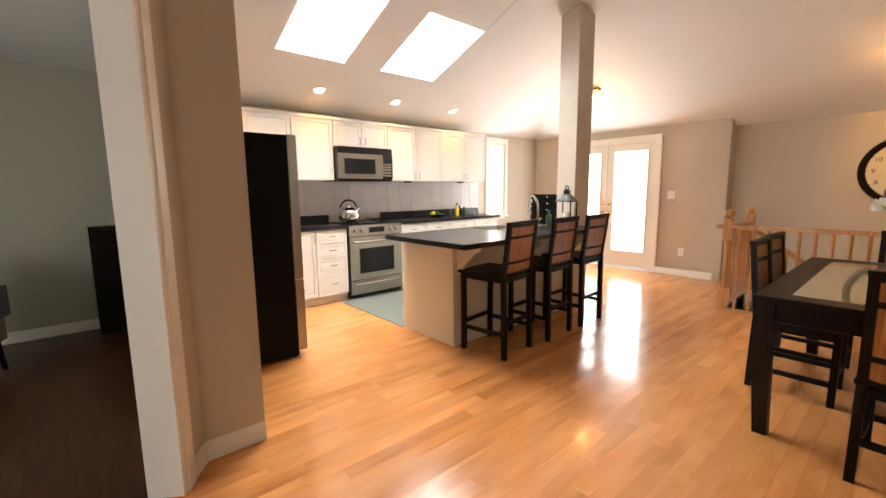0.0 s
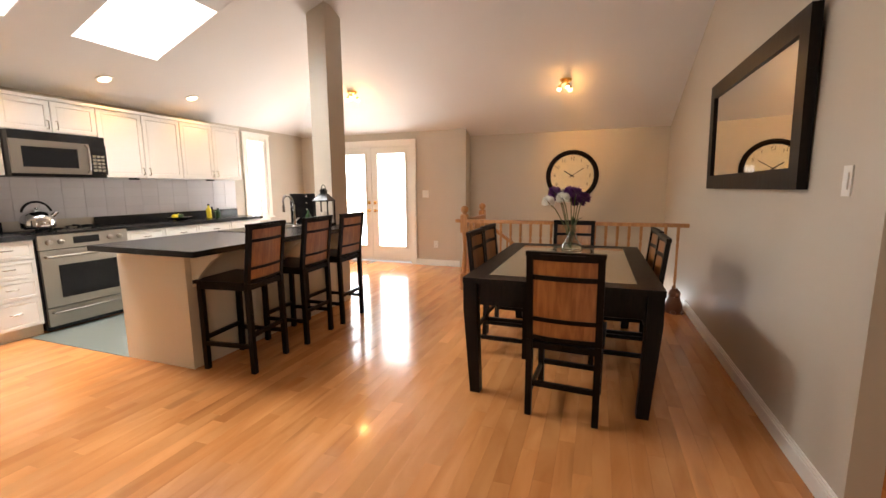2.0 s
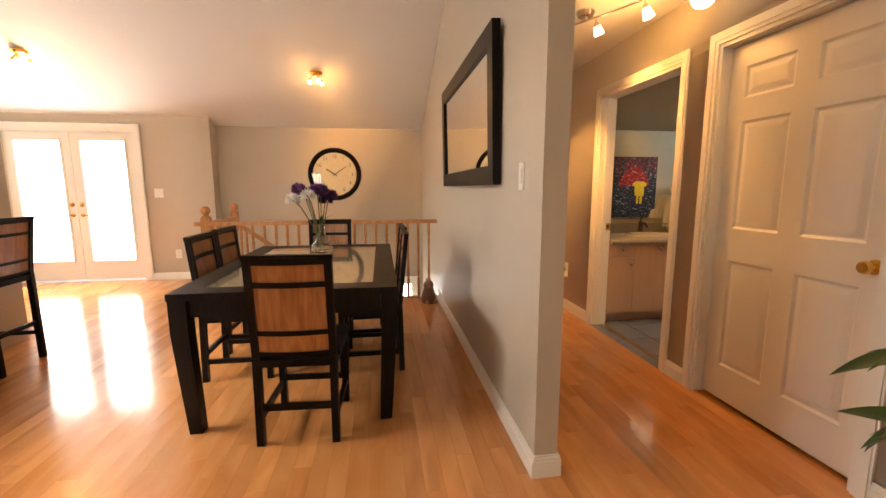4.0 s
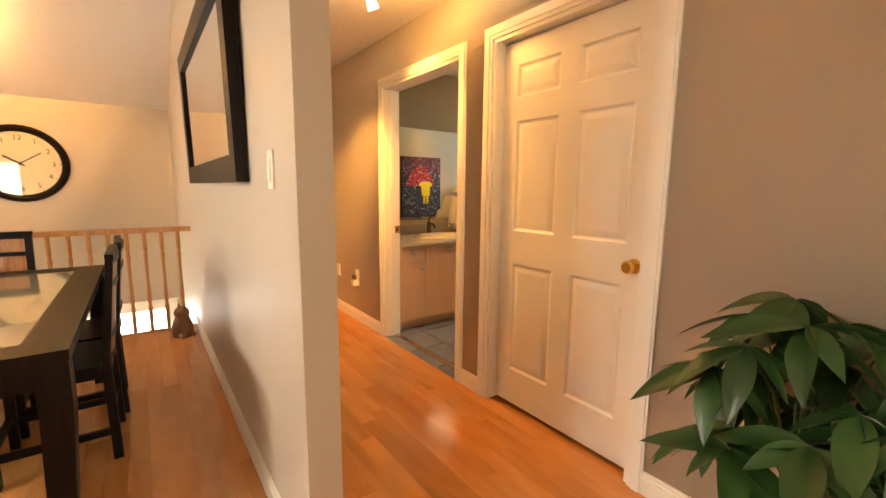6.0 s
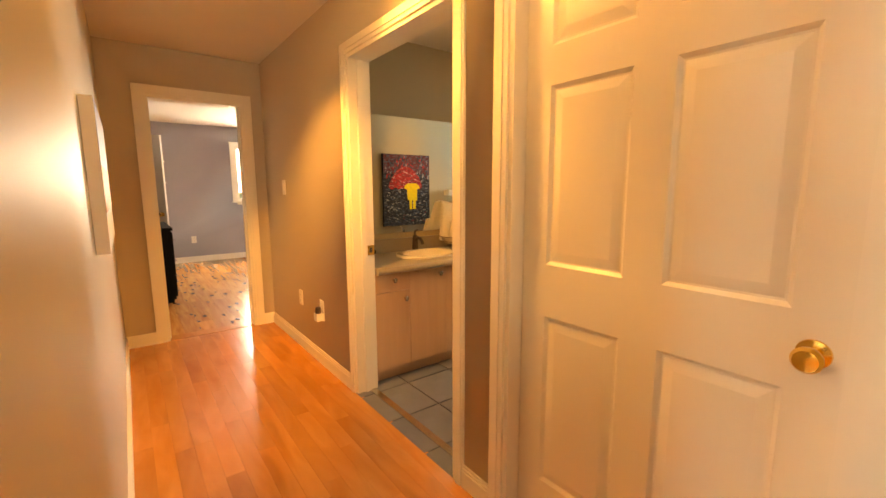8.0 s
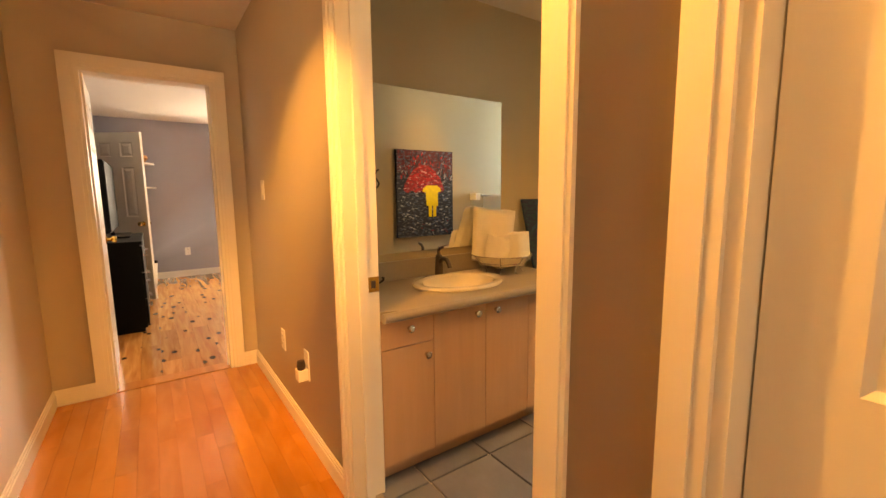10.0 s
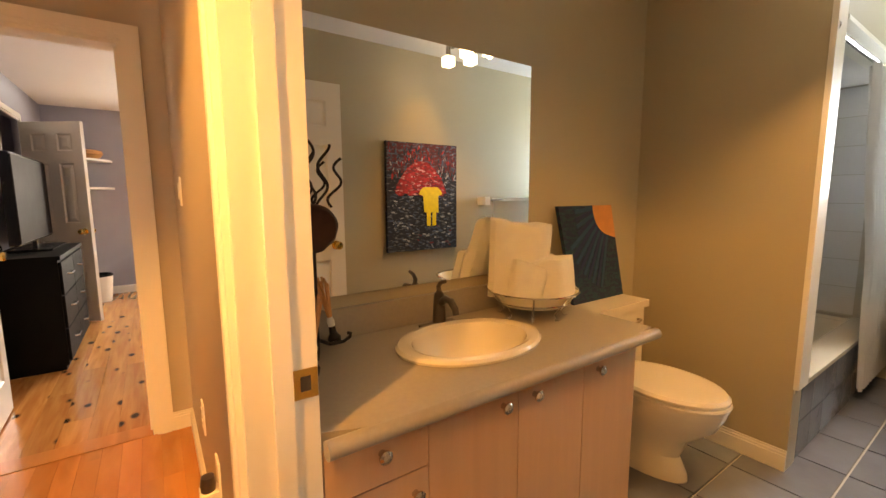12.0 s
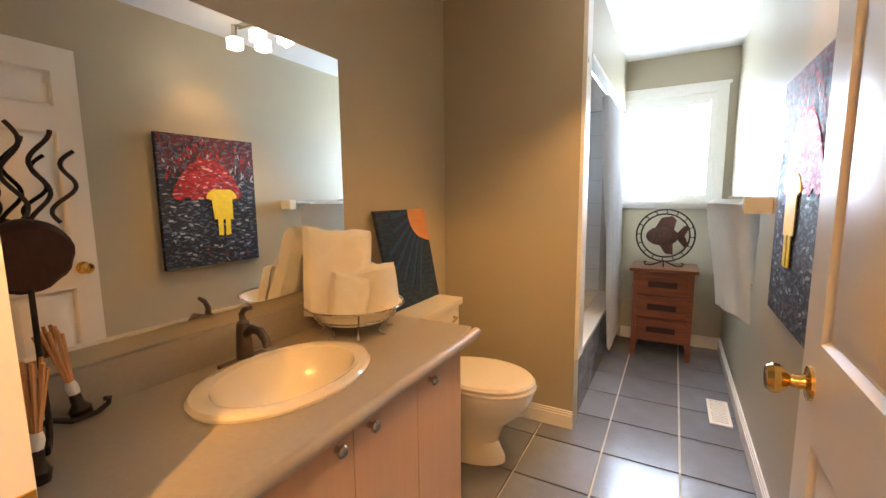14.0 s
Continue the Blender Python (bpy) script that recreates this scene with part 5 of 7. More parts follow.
for i in range(4):
    bm = bmesh.new()
    a = i * 1.7
    c, s = math.cos(a), math.sin(a)
    p = [bm.verts.new(v) for v in ((0, 0, 0.22), (0.05 * c - 0.015 * s, 0.05 * s + 0.015 * c, 0.28), (0.1 * c, 0.1 * s, 0.30), (0.05 * c + 0.015 * s, 0.05 * s - 0.015 * c, 0.28))]
    bm.faces.new(p)
    part("leaf", bm, LEAF, vs)

# wall clock
ck = thing("wall_clock", pose(7.916, 1.265, 1.465, 0, -90, 0), "large round wall clock with dark rim and cream face", "clock")
bm = bmesh.new()
lathe(bm, [(0.315, 0.0), (0.375, 0.0), (0.385, 0.015), (0.375, 0.035), (0.35, 0.045), (0.325, 0.035), (0.315, 0.012)], 64)
bmesh.ops.delete(bm, geom=[f for f in bm.faces if len(f.verts) > 4], context="FACES")
part("rim", bm, ESPRESSO, ck, "dark turned rim")
bm = bmesh.new()
lathe(bm, [(0, 0.0), (0.32, 0.0), (0.32, 0.01), (0, 0.011)], 64)
part("dial", bm, PAPER, ck, "aged cream dial")


def clock_text(s, rr, ang, size, name="numeral"):
    cu = bpy.data.curves.new(name, "FONT")
    cu.body, cu.size, cu.align_x, cu.align_y, cu.extrude = s, size, "CENTER", "CENTER", 0.0008
    ob = new(name, cu)
    dg = bpy.context.evaluated_depsgraph_get()
    me = bpy.data.meshes.new_from_object(ob.evaluated_get(dg))
    bpy.data.objects.remove(ob)
    me.materials.append(INK)
    ob = new(name, me)
    ob.parent = ck
    a = radians(ang)
    ob.matrix_basis = Matrix(((0, 1, 0, rr * math.cos(a)), (-1, 0, 0, -rr * math.sin(a)), (0, 0, 1, 0.0125), (0, 0, 0, 1)))
    return ob


for h in range(1, 13):
    clock_text(str(h), 0.255, h * 30, 0.07)
for h in range(60):
    if h % 5 == 0:
        bm = bmesh.new()
        a = radians(h * 6)
        bar(bm, (0.298 * math.cos(a), -0.298 * math.sin(a), 0.0125), (0.312 * math.cos(a), -0.312 * math.sin(a), 0.0125), 0.006, 0.002, (-math.sin(a), -math.cos(a), 0))
        part("tick", bm, INK, ck)
for nm, ang, ln, w in (("hour_hand", 302, 0.14, 0.016), ("minute_hand", 56, 0.20, 0.011)):
    bm = bmesh.new()
    a = radians(ang)
    bar(bm, (-0.04 * math.cos(a), 0.04 * math.sin(a), 0.018), (ln * math.cos(a), -ln * math.sin(a), 0.018), w, 0.003, (-math.sin(a), -math.cos(a), 0))
    part(nm, bm, INK, ck)
bm = bmesh.new()
lathe(bm, [(0, 0.011), (0.016, 0.011), (0.014, 0.024), (0, 0.026)], 16)
part("hub", bm, INK, ck)
bm = bmesh.new()
lathe(bm, [(0, 0.028), (0.32, 0.028), (0.32, 0.030), (0, 0.0302)], 48)
p = part("cover_glass", bm, CLEAR, ck, "clear cover glass")
p.visible_shadow = False

# wall mirror in the dining area
mr_ = thing("wall_mirror", pose(3.64, -0.028, 1.275, -1.2, 0, 0), "wide wall mirror in a broad espresso frame", "mirror")
MW_, MH_, FB = 1.745, 0.83, 0.105
for b in ((0, 0, 0, FB, 0.045, MH_), (MW_ - FB, 0, 0, MW_, 0.045, MH_), (FB, 0, 0, MW_ - FB, 0.045, FB), (FB, 0, MH_ - FB, MW_ - FB, 0.045, MH_)):
    part("frame_rail", bbox(*b, 0.006), ESPRESSO, mr_)
part("mirror_glass", bbox(FB - 0.004, 0.01, FB - 0.004, MW_ - FB + 0.004, 0.03, MH_ - FB + 0.004, 0.003), MIRROR, mr_, "silvered glass")


# ---- railing and stairs ----
rl = thing("stair_railing", pose(6.2, 0, 0), "honey oak railing with turned balusters round the stairwell", "railing")


def turned_post(x, y, h, r):
    bm = bmesh.new()
    box(bm, x - r, y - r, 0, x + r, y + r, 0.22)
    lathe(bm, [(r * 0.9, 0.22), (r * 0.65, 0.25), (r * 0.9, 0.30), (r * 0.55, h * 0.55), (r * 0.7, h * 0.75), (r * 0.95, h * 0.78)], 12, (x, y, 0))
    box(bm, x - r, y - r, h * 0.78, x + r, y + r, h)
    return bm


def newel(x, y, parent):
    bm = turned_post(x, y, 0.95, 0.042)
    n = part("newel_post", bm, OAK, parent)
    bm = bmesh.new()
    lathe(bm, [(0.05, 0.95), (0.05, 0.965), (0.025, 0.975), (0.03, 0.985), (0.047, 1.01), (0.05, 1.03), (0.042, 1.055), (0.02, 1.07), (0, 1.075)], 16, (x, y, 0))
    part("ball_finial", bm, OAK, n)


newel(0.0, 2.44, rl)
newel(0.98, 2.47, rl)
bm = bmesh.new()
fs = box(bm, -0.03, -0.028, 0.865, 0.03, 2.55, 0.905)
part("handrail", bevelled(bm, 0.012, 3), OAK, rl)
part("handrail", bbox(0.04, 2.41, 0.865, 0.94, 2.47, 0.905, 0.012, 3), OAK, rl)
part("floor_rail", bbox(-0.045, -0.028, 0.0, 0.0, 2.44, 0.018, 0.004), OAK, rl)
part("floor_rail", bbox(0.0, 2.44, 0.0, 1.0, 2.485, 0.018, 0.004), OAK, rl)
bal = bmesh.new()
lathe(bal, [(0.014, 0.0), (0.016, 0.20), (0.010, 0.24), (0.016, 0.27), (0.011, 0.45), (0.013, 0.62), (0.017, 0.66), (0.010, 0.685), (0.016, 0.71), (0.016, 0.85)], 8, (0, 0, 0.017))
bal_mesh = mesh_of("baluster", bal, OAK)
for i in range(20):
    ob = new("baluster", bal_mesh)
    ob.parent, ob.location = rl, (-0.02, 0.07 + i * 0.119, 0)
for i in range(8):
    ob = new("baluster", bal_mesh)
    ob.parent, ob.location = rl, (0.10 + i * 0.11, 2.455, 0)
# stair flight down to the landing
sf = thing("staircase", pose(7.2, 2.47, 0), "maple stair flight down to the landing", "stairs")
for i in range(7):
    part("tread", bbox(0.0, -0.25 * (i + 1), -0.18 * (i + 1) - 0.03, 0.715, -0.25 * i + 0.02, -0.18 * (i + 1), 0.006), OAK, sf)
    part("riser", bbox(0.0, -0.25 * i - 0.012, -0.18 * (i + 1), 0.715, -0.25 * i, -0.18 * i - 0.031 if i else -0.02, 0), TRIM, sf)
bm = bmesh.new()
bar(bm, (0.02, -0.02, 0.80), (0.02, -1.65, -0.38), 0.05, 0.045)
part("sloping_handrail", bm, OAK, sf)
for i in range(6):
    bm = bmesh.new()
    y = -0.12 - 0.25 * i
    rod(bm, (0.02, y, -0.18 * (i + 1)), (0.02, y, 0.80 + (y + 0.02) * 0.724), 0.014, n=8)
    part("baluster", bm, OAK, sf)
bm = bmesh.new()
box(bm, 6.2, -0.05, -1.4, 6.21, 2.47, -0.02)
box(bm, 6.2, 2.47, -1.4, 7.7, 2.48, -0.02)
fixed("wall_stair_lining", bm, PAINT, "greige stairwell lining under the floor edge")

# carved cat figure by the railing
bm = bmesh.new()
lathe(bm, [(0, 0), (0.085, 0), (0.09, 0.03), (0.085, 0.09), (0.065, 0.14), (0.055, 0.17), (0, 0.18)], 20, sx=1.0, sy=0.9)
ball(bm, (0.0, 0.0, 0.195), 0.058)
for s in (-1, 1):
    rod(bm, (s * 0.03, 0.0, 0.22), (s * 0.045, 0, 0.27), 0.022, 0.003, 8)
ball(bm, (-0.05, 0.0, 0.185), 0.026)
for s in (-1, 1):
    ball(bm, (-0.075, s * 0.045, 0.02), 0.03, 1.2, 0.8, 0.7, 10, 6)
solo("cat_statue", bm, TERRACOTTA, "brown carved sitting cat figure on the floor", "statue", pose(5.96, 0.10, 0, 0, 0, 20))


# ---- ceiling lamps and downlights ----
def downlight(px):
    tilt = Matrix.Translation((px, 5.61, kz(5.61) - 0.001)) @ Matrix.Rotation(-math.atan(K_RISE), 4, "X")
    ob = thing("downlight", tilt, "round recessed downlight with white rim", "light", "kitchen downlights")
    bm = bmesh.new()
    lathe(bm, [(0.055, 0.0), (0.08, 0.0), (0.078, -0.008), (0.058, -0.010), (0.055, -0.002)], 28)
    bmesh.ops.delete(bm, geom=[f for f in bm.faces if len(f.verts) > 4], context="FACES")
    part("rim", bm, TRIM, ob)
    bm = bmesh.new()
    lathe(bm, [(0, -0.004), (0.056, -0.004), (0.056, -0.001), (0, -0.001)], 28)
    part("lens", bm, POTGLOW, ob, "glowing warm lens")


for px in (2.15, 3.16, 4.17, 5.15):
    downlight(px)


def spot_cluster(x, y, z, heads, group, up=True):
    ob = thing("ceiling_spotlight", pose(x, y, z), "brass ceiling spotlight with small glass heads", "light", group)
    bm = bmesh.new()
    lathe(bm, [(0, 0.0), (0.07, 0.0), (0.075, -0.012), (0.06, -0.03), (0.02, -0.04), (0, -0.04)][::-1], 24)
    part("canopy", bm, BRASS, ob, "brass canopy")
    for a, r in heads:
        c, s = math.cos(radians(a)) * r, math.sin(radians(a)) * r
        bm = bmesh.new()
        tube(bm, [(c * 0.3, s * 0.3, -0.035), (c * 0.8, s * 0.8, -0.05), (c, s, -0.075)], 0.006)
        rod(bm, (c, s, -0.07), (c * 1.1, s * 1.1, -0.10), 0.016, 0.022)
        arm = part("arm", bm, BRASS, ob)
        bm = bmesh.new()
        ball(bm, (c * 1.12, s * 1.12, -0.115), 0.026, u=12, v=8)
        part("bulb", bm, BULB, arm, "glowing bulb")


spot_cluster(6.72, 1.31, ez(6.72), ((200, 0.07), (320, 0.07), (90, 0.07)), "dining spotlights")
spot_cluster(6.56, 4.22, ez(6.56), ((200, 0.07), (320, 0.07), (90, 0.07)), "dining spotlights")


def wall_plate(x, y, z, rz, kind, w=0.075, h=0.12):
    """A switch or outlet plate; it faces its local -y."""
    ob = thing("light_switch" if kind == "switch" else "power_outlet", pose(x, y, z, 0, 0, rz), "white plastic %s on the wall" % ("light switch plate" if kind == "switch" else "outlet plate"), "switch" if kind == "switch" else "outlet")
    part("plate", bbox(-w / 2, -0.006, -h / 2, w / 2, 0, h / 2, 0.003), WHITEPL, ob)
    if kind == "switch":
        part("rocker", bbox(-0.016, -0.011, -0.033, 0.016, -0.004, 0.033, 0.003), WHITEPL, ob)
    else:
        for s in (-1, 1):
            bm = bbox(-0.017, -0.009, s * 0.024 - 0.014, 0.017, -0.004, s * 0.024 + 0.014, 0.003)
            sk_ = part("socket", bm, WHITEPL, ob)
            # no holes cut: thin dark boxes give the shade inside the slots
            bm = bmesh.new()
            for q in (-0.007, 0.005):
                box(bm, q, -0.0096, s * 0.024 - 0.005, q + 0.002, -0.009, s * 0.024 + 0.006)
            part("slot", bm, INK, sk_)
    return ob


wall_plate(3.31, -0.03, 1.31, 180, "switch", 0.062, 0.12)
wall_plate(7.69, 3.58, 1.20, -90, "switch", 0.11, 0.12)
wall_plate(7.69, 3.40, 0.36, -90, "outlet")
wall_plate(6.25, -1.30, 1.30, 180, "switch")
wall_plate(5.96, -1.30, 0.42, 180, "outlet")
wall_plate(4.35, 6.04, 1.12, 0, "outlet")
wall_plate(5.62, 6.04, 1.12, 0, "outlet")

# backsplash tiles
bs = fixed("backsplash", bbox(2.30, 6.030, 1.01, 6.10, 6.042, 1.43, 0), WALLTILE, "lilac-grey tiled backsplash")
bm = bmesh.new()
fs = box(bm, 0.002, 0, 0.002, 0.198, 0.006, 0.098)
tile_b = mesh_of("tile", bevelled(bm, 0.0015, 1), WALLTILE)
for i in range(19):
    for j in range(4):
        ob = new("tile", tile_b)
        ob.parent, ob.location = bs, (2.30 + i * 0.2, 6.026, 1.015 + j * 0.103)


# ---- hall ----
tr = thing("track_light", pose(4.0, -0.93, 2.40), "chrome ceiling track with small frosted spot heads", "light")
bm = bmesh.new()
lathe(bm, [(0, -0.03), (0.05, -0.03), (0.06, -0.01), (0.06, 0.0), (0, 0.0)], 20, (0.22, 0.18, 0))
part("canopy", bm, NICKEL, tr)
bm = bmesh.new()
tube(bm, [(0.62, 0.32, -0.05), (0.35, 0.24, -0.05), (0.12, 0.10, -0.05), (-0.12, -0.02, -0.05), (-0.44, -0.19, -0.05)], 0.007)
tube(bm, [(0.22, 0.18, -0.02), (0.22, 0.165, -0.05)], 0.008)
part("rail", bm, NICKEL, tr)
for x, y, tx, ty in ((0.50, 0.29, 0.3, -0.4), (0.17, 0.13, 0.3, -0.6), (-0.12, -0.02, -0.2, -0.3), (-0.40, -0.17, -0.6, 0.5)):
    bm = bmesh.new()
    tube(bm, [(x, y, -0.05), (x, y, -0.085)], 0.005)
    d = Vector((tx, ty, -1)).normalized()
    p = Vector((x, y, -0.085))
    rod(bm, p, p + d * 0.02, 0.014, 0.018)
    hd = part("spot_head", bm, NICKEL, tr)
    bm = bmesh.new()
    # last shade is oversized: the glare round that lamp is put into its shape
    big = 1.7 if x < -0.3 else 1.0
    rod(bm, p + d * 0.02, p + d * 0.075 * big, 0.022 * big, 0.033 * big, 18)
    part("shade", bm, BULB, hd, "glowing frosted glass shade")

pc = thing("canvas_picture", pose(4.45, -0.137, 1.07), "unframed canvas with a blue and orange seascape", "picture")
part("canvas", bbox(0, -0.038, 0, 0.80, 0, 0.52, 0.004), CURTAIN, pc)
SEA = mat("seascape_paint", (0.20, 0.24, 0.42), 0.6, vary=0.5, scale=5.0, bump=0.2)
DUSK = mat("dusk_paint", (0.62, 0.30, 0.12), 0.6, vary=0.4, scale=5.0, bump=0.2)
part("painted_sky", bbox(0.005, -0.0395, 0.30, 0.795, -0.0375, 0.515, 0), SEA, pc)
part("painted_dusk", bbox(0.005, -0.0395, 0.14, 0.795, -0.0375, 0.30, 0), DUSK, pc)

nl = thing("night_light", pose(5.51, -1.30, 0.40), "white plug-in freshener on an outlet plate", "night light")
part("plate", bbox(-0.035, 0, -0.06, 0.035, 0.006, 0.09, 0.003), WHITEPL, nl)
part("body", bbox(-0.028, 0.006, -0.055, 0.028, 0.055, 0.0, 0.014, 3), WHITEPL, nl)
bm = bmesh.new()
lathe(bm, [(0, 0.0), (0.02, 0.0), (0.022, 0.02), (0.018, 0.045), (0, 0.05)], 14, (0, 0.032, 0.0))
part("cap", bm, BRONZE, nl, "dark bottle cap")

# potted plant by the closet
pl = thing("potted_plant", pose(2.17, -1.02, 0), "leafy green money tree in a dark pot", "plant")
bm = bmesh.new()
lathe(bm, [(0, 0), (0.11, 0), (0.13, 0.02), (0.15, 0.26), (0.16, 0.27), (0.145, 0.275), (0.14, 0.24), (0, 0.235)], 24)
part("pot", bm, POT, pl, "dark ceramic pot")
rnd = random.Random(11)
bm = bmesh.new()
for k in range(3):
    a = k * 2.1
    tube(bm, [(0.03 * math.cos(a + t * 4), 0.03 * math.sin(a + t * 4), 0.2 + t * 0.42) for t in (0, 0.2, 0.4, 0.6, 0.8, 1.0)], 0.012, 8)
part("trunk", bm, STEM, pl, "braided stems")


def leaf_mesh(length, width):
    bm = bmesh.new()
    n = 9
    rows = []
    for i in range(n + 1):
        t = i / n
        w = width * (math.sin(math.pi * t ** 0.8) ** 0.9) if 0 < t < 1 else 0.0005
        x, z = length * t, -0.28 * length * t * t
        rows.append([bm.verts.new((x, -w, z + 0.25 * w)), bm.verts.new((x, -w * 0.5, z + 0.06 * w)), bm.verts.new((x, 0, z - 0.02 * w)), bm.verts.new((x, w * 0.5, z + 0.06 * w)), bm.verts.new((x, w, z + 0.25 * w))])
    for a, b in zip(rows, rows[1:]):
        for j in range(4):
            bm.faces.new((a[j], a[j + 1], b[j + 1], b[j]))
    return mesh_of("leaf", bm, LEAF)


leaf_kinds = [leaf_mesh(0.22, 0.036), leaf_mesh(0.19, 0.032), leaf_mesh(0.14, 0.025)]
for k in range(26):
    a = k * 2.399
    rr = 0.05 + 0.21 * ((k * 7 % 26) / 26) ** 0.6
    fx, fy, fz = rr * math.cos(a), rr * math.sin(a), 1.0 - 0.42 * ((k * 11 % 26) / 26) - 0.3 * rr
    base = Vector((fx * 0.1, fy * 0.1, 0.40 + 0.14 * rnd.random()))
    tip = Vector((fx, fy, fz))
    bm = bmesh.new()
    tube(bm, [base, base.lerp(tip, 0.5) + Vector((0, 0, 0.05)), tip], 0.003, 6)
    fr_ = part("frond_stalk", bm, STEM, pl)
    for q in range(7):
        ob = new("leaf", leaf_kinds[(q + k) % 3])
        ob.parent = fr_
        yaw = a + (q - 3) * 0.86 + rnd.uniform(-0.2, 0.2)
        ob.matrix_basis = Matrix.Translation(tip) @ Matrix.Rotation(yaw, 4, "Z") @ Matrix.Rotation(rnd.uniform(-0.05, 0.75), 4, "Y") @ Matrix.Rotation(rnd.uniform(-0.5, 0.5), 4, "X")

# ---- bathroom ----
VY0, VY1, VX = -1.441, -2.60, 4.972
vn = thing("vanity_cabinet", pose(VX, VY0, 0), "pale maple laminate vanity with nickel knobs", "cabinet")
VL = VY0 - VY1
part("body", bbox(0.002, -VL + 0.018, 0.10, 0.535, 0, 0.64, 0), VANITYWOOD, vn)
part("toe_kick", bbox(0.06, -VL + 0.02, 0, 0.075, 0, 0.10, 0), VANITYWOOD, vn, "brown toe kick")
part("end_panel", bbox(0.0, -VL, 0.0, 0.535, -VL + 0.018, 0.749, 0.001), VANITYWOOD, vn)


def vknob(parent, y, z):
    bm = bmesh.new()
    lathe(bm, [(0, 0), (0.009, 0), (0.007, 0.008), (0.008, 0.014), (0.016, 0.018), (0.0165, 0.024), (0.010, 0.029), (0, 0.030)], 16)
    bmesh.ops.transform(bm, matrix=Matrix.Translation((-0.018, y, z)) @ Matrix.Rotation(radians(-90), 4, "Y"), verts=bm.verts[:])
    part("knob", bm, NICKEL, parent, "round nickel knob")


def vfront(nm, y0, y1, z0, z1, knobs):
    f = part(nm, bbox(-0.018, y1 + 0.0015, z0, 0.0, y0 - 0.0015, z1, 0.002), VANITYWOOD, vn)
    for ky, kz_ in knobs:
        vknob(f, ky - VY0, kz_)


vfront("drawer", 0, -1.70 - VY0, 0.625, 0.745, ((-1.575, 0.70),))
vfront("cabinet_door", 0, -1.70 - VY0, 0.105, 0.621, ((-1.66, 0.565),))
vfront("cabinet_door", -1.70 - VY0, -2.005 - VY0, 0.105, 0.745, ((-1.945, 0.70),))
vfront("cabinet_door", -2.005 - VY0, -2.30 - VY0, 0.105, 0.745, ((-2.068, 0.70),))
vfront("cabinet_door", -2.30 - VY0, -2.60 - VY0, 0.105, 0.745, ((-2.373, 0.70),))

vt = thing("vanity_countertop", pose(4.925, -1.44, 0.75), "grey speckled laminate vanity top with splash back", "countertop")
bm = bmesh.new()
CX, CY, AX, AY = 0.288, -0.598, 0.157, 0.214
n = 48
outer = []
for i in range(n):
    a = 2 * math.pi * i / n
    c, s = math.cos(a), math.sin(a)
    k = min(((0.585 - CX) if c > 0 else CX) / max(abs(c), 1e-6), ((0 - CY) if s > 0 else (1.24 + CY)) / max(abs(s), 1e-6))
    outer.append((CX + c * k, CY + s * k))
for z, flip in ((0.04, False), (0.0, True)):
    vi = [bm.verts.new((CX + AX * math.cos(2 * math.pi * i / n), CY + AY * math.sin(2 * math.pi * i / n), z)) for i in range(n)]
    vo = [bm.verts.new((x, y, z)) for x, y in outer]
    for i in range(n):
        q = (vi[i], vo[i], vo[(i + 1) % n], vi[(i + 1) % n])
        bm.faces.new(q[::-1] if flip else q)
    if not flip:
        t_i, t_o = vi, vo
    else:
        for i in range(n):
            bm.faces.new((vo[i], vo[(i + 1) % n], t_o[(i + 1) % n], t_o[i]))
            bm.faces.new((vi[(i + 1) % n], vi[i], t_i[i], t_i[(i + 1) % n]))
part("top", bm, LAMINATE, vt)
bm = bmesh.new()
rod(bm, (0.0, 0, 0.02), (0.0, -1.24, 0.02), 0.0205, n=16)
part("rolled_edge", bm, LAMINATE, vt)
bm = bbox(0.562, -1.24, 0.04, 0.585, 0, 0.145, 0.008, 3)
part("splash_back", bm, LAMINATE, vt)
bs_ = thing("wash_basin", pose(4.925 + CX, -1.44 + CY, 0.791), "oval almond porcelain drop-in basin", "sink")
bm = bmesh.new()
lathe(bm, [(1.24, 0.0), (1.25, 0.008), (1.21, 0.017), (1.10, 0.020), (0.99, 0.012), (0.93, -0.02), (0.80, -0.075), (0.55, -0.11), (0.16, -0.122), (0.0, -0.123)], 48, sx=AX, sy=AY)
bmesh.ops.delete(bm, geom=[f for f in bm.faces if len(f.verts) > 6], context="FACES")
part("bowl", bm, PORCELAIN, bs_)
bm = bmesh.new()
lathe(bm, [(0, -0.12), (0.022, -0.12), (0.02, -0.116), (0, -0.117)], 16)
part("drain", bm, NICKEL, bs_)
vf = thing("bathroom_faucet", pose(5.41, -2.045, 0.792), "dark pewter single-lever basin faucet", "faucet")
part("deck_plate", bbox(-0.026, -0.075, 0, 0.026, 0.075, 0.010, 0.005, 3), BRONZE, vf)
bm = bmesh.new()
lathe(bm, [(0.026, 0.008), (0.024, 0.05), (0.021, 0.105), (0.018, 0.125), (0.008, 0.135), (0, 0.136)], 20)
part("body", bm, BRONZE, vf)
bm = bmesh.new()
tube(bm, [(-0.005, 0, 0.085), (-0.04, 0, 0.11), (-0.075, 0, 0.108), (-0.10, 0, 0.085), (-0.105, 0, 0.065)], lambda t: 0.015 - 0.003 * t, 12)
part("spout", bm, BRONZE, vf)
bm = bmesh.new()
tube(bm, [(0.0, 0, 0.13), (0.004, 0, 0.15), (-0.012, 0, 0.168), (-0.04, 0, 0.175)], lambda t: 0.010 - 0.003 * t, 10)
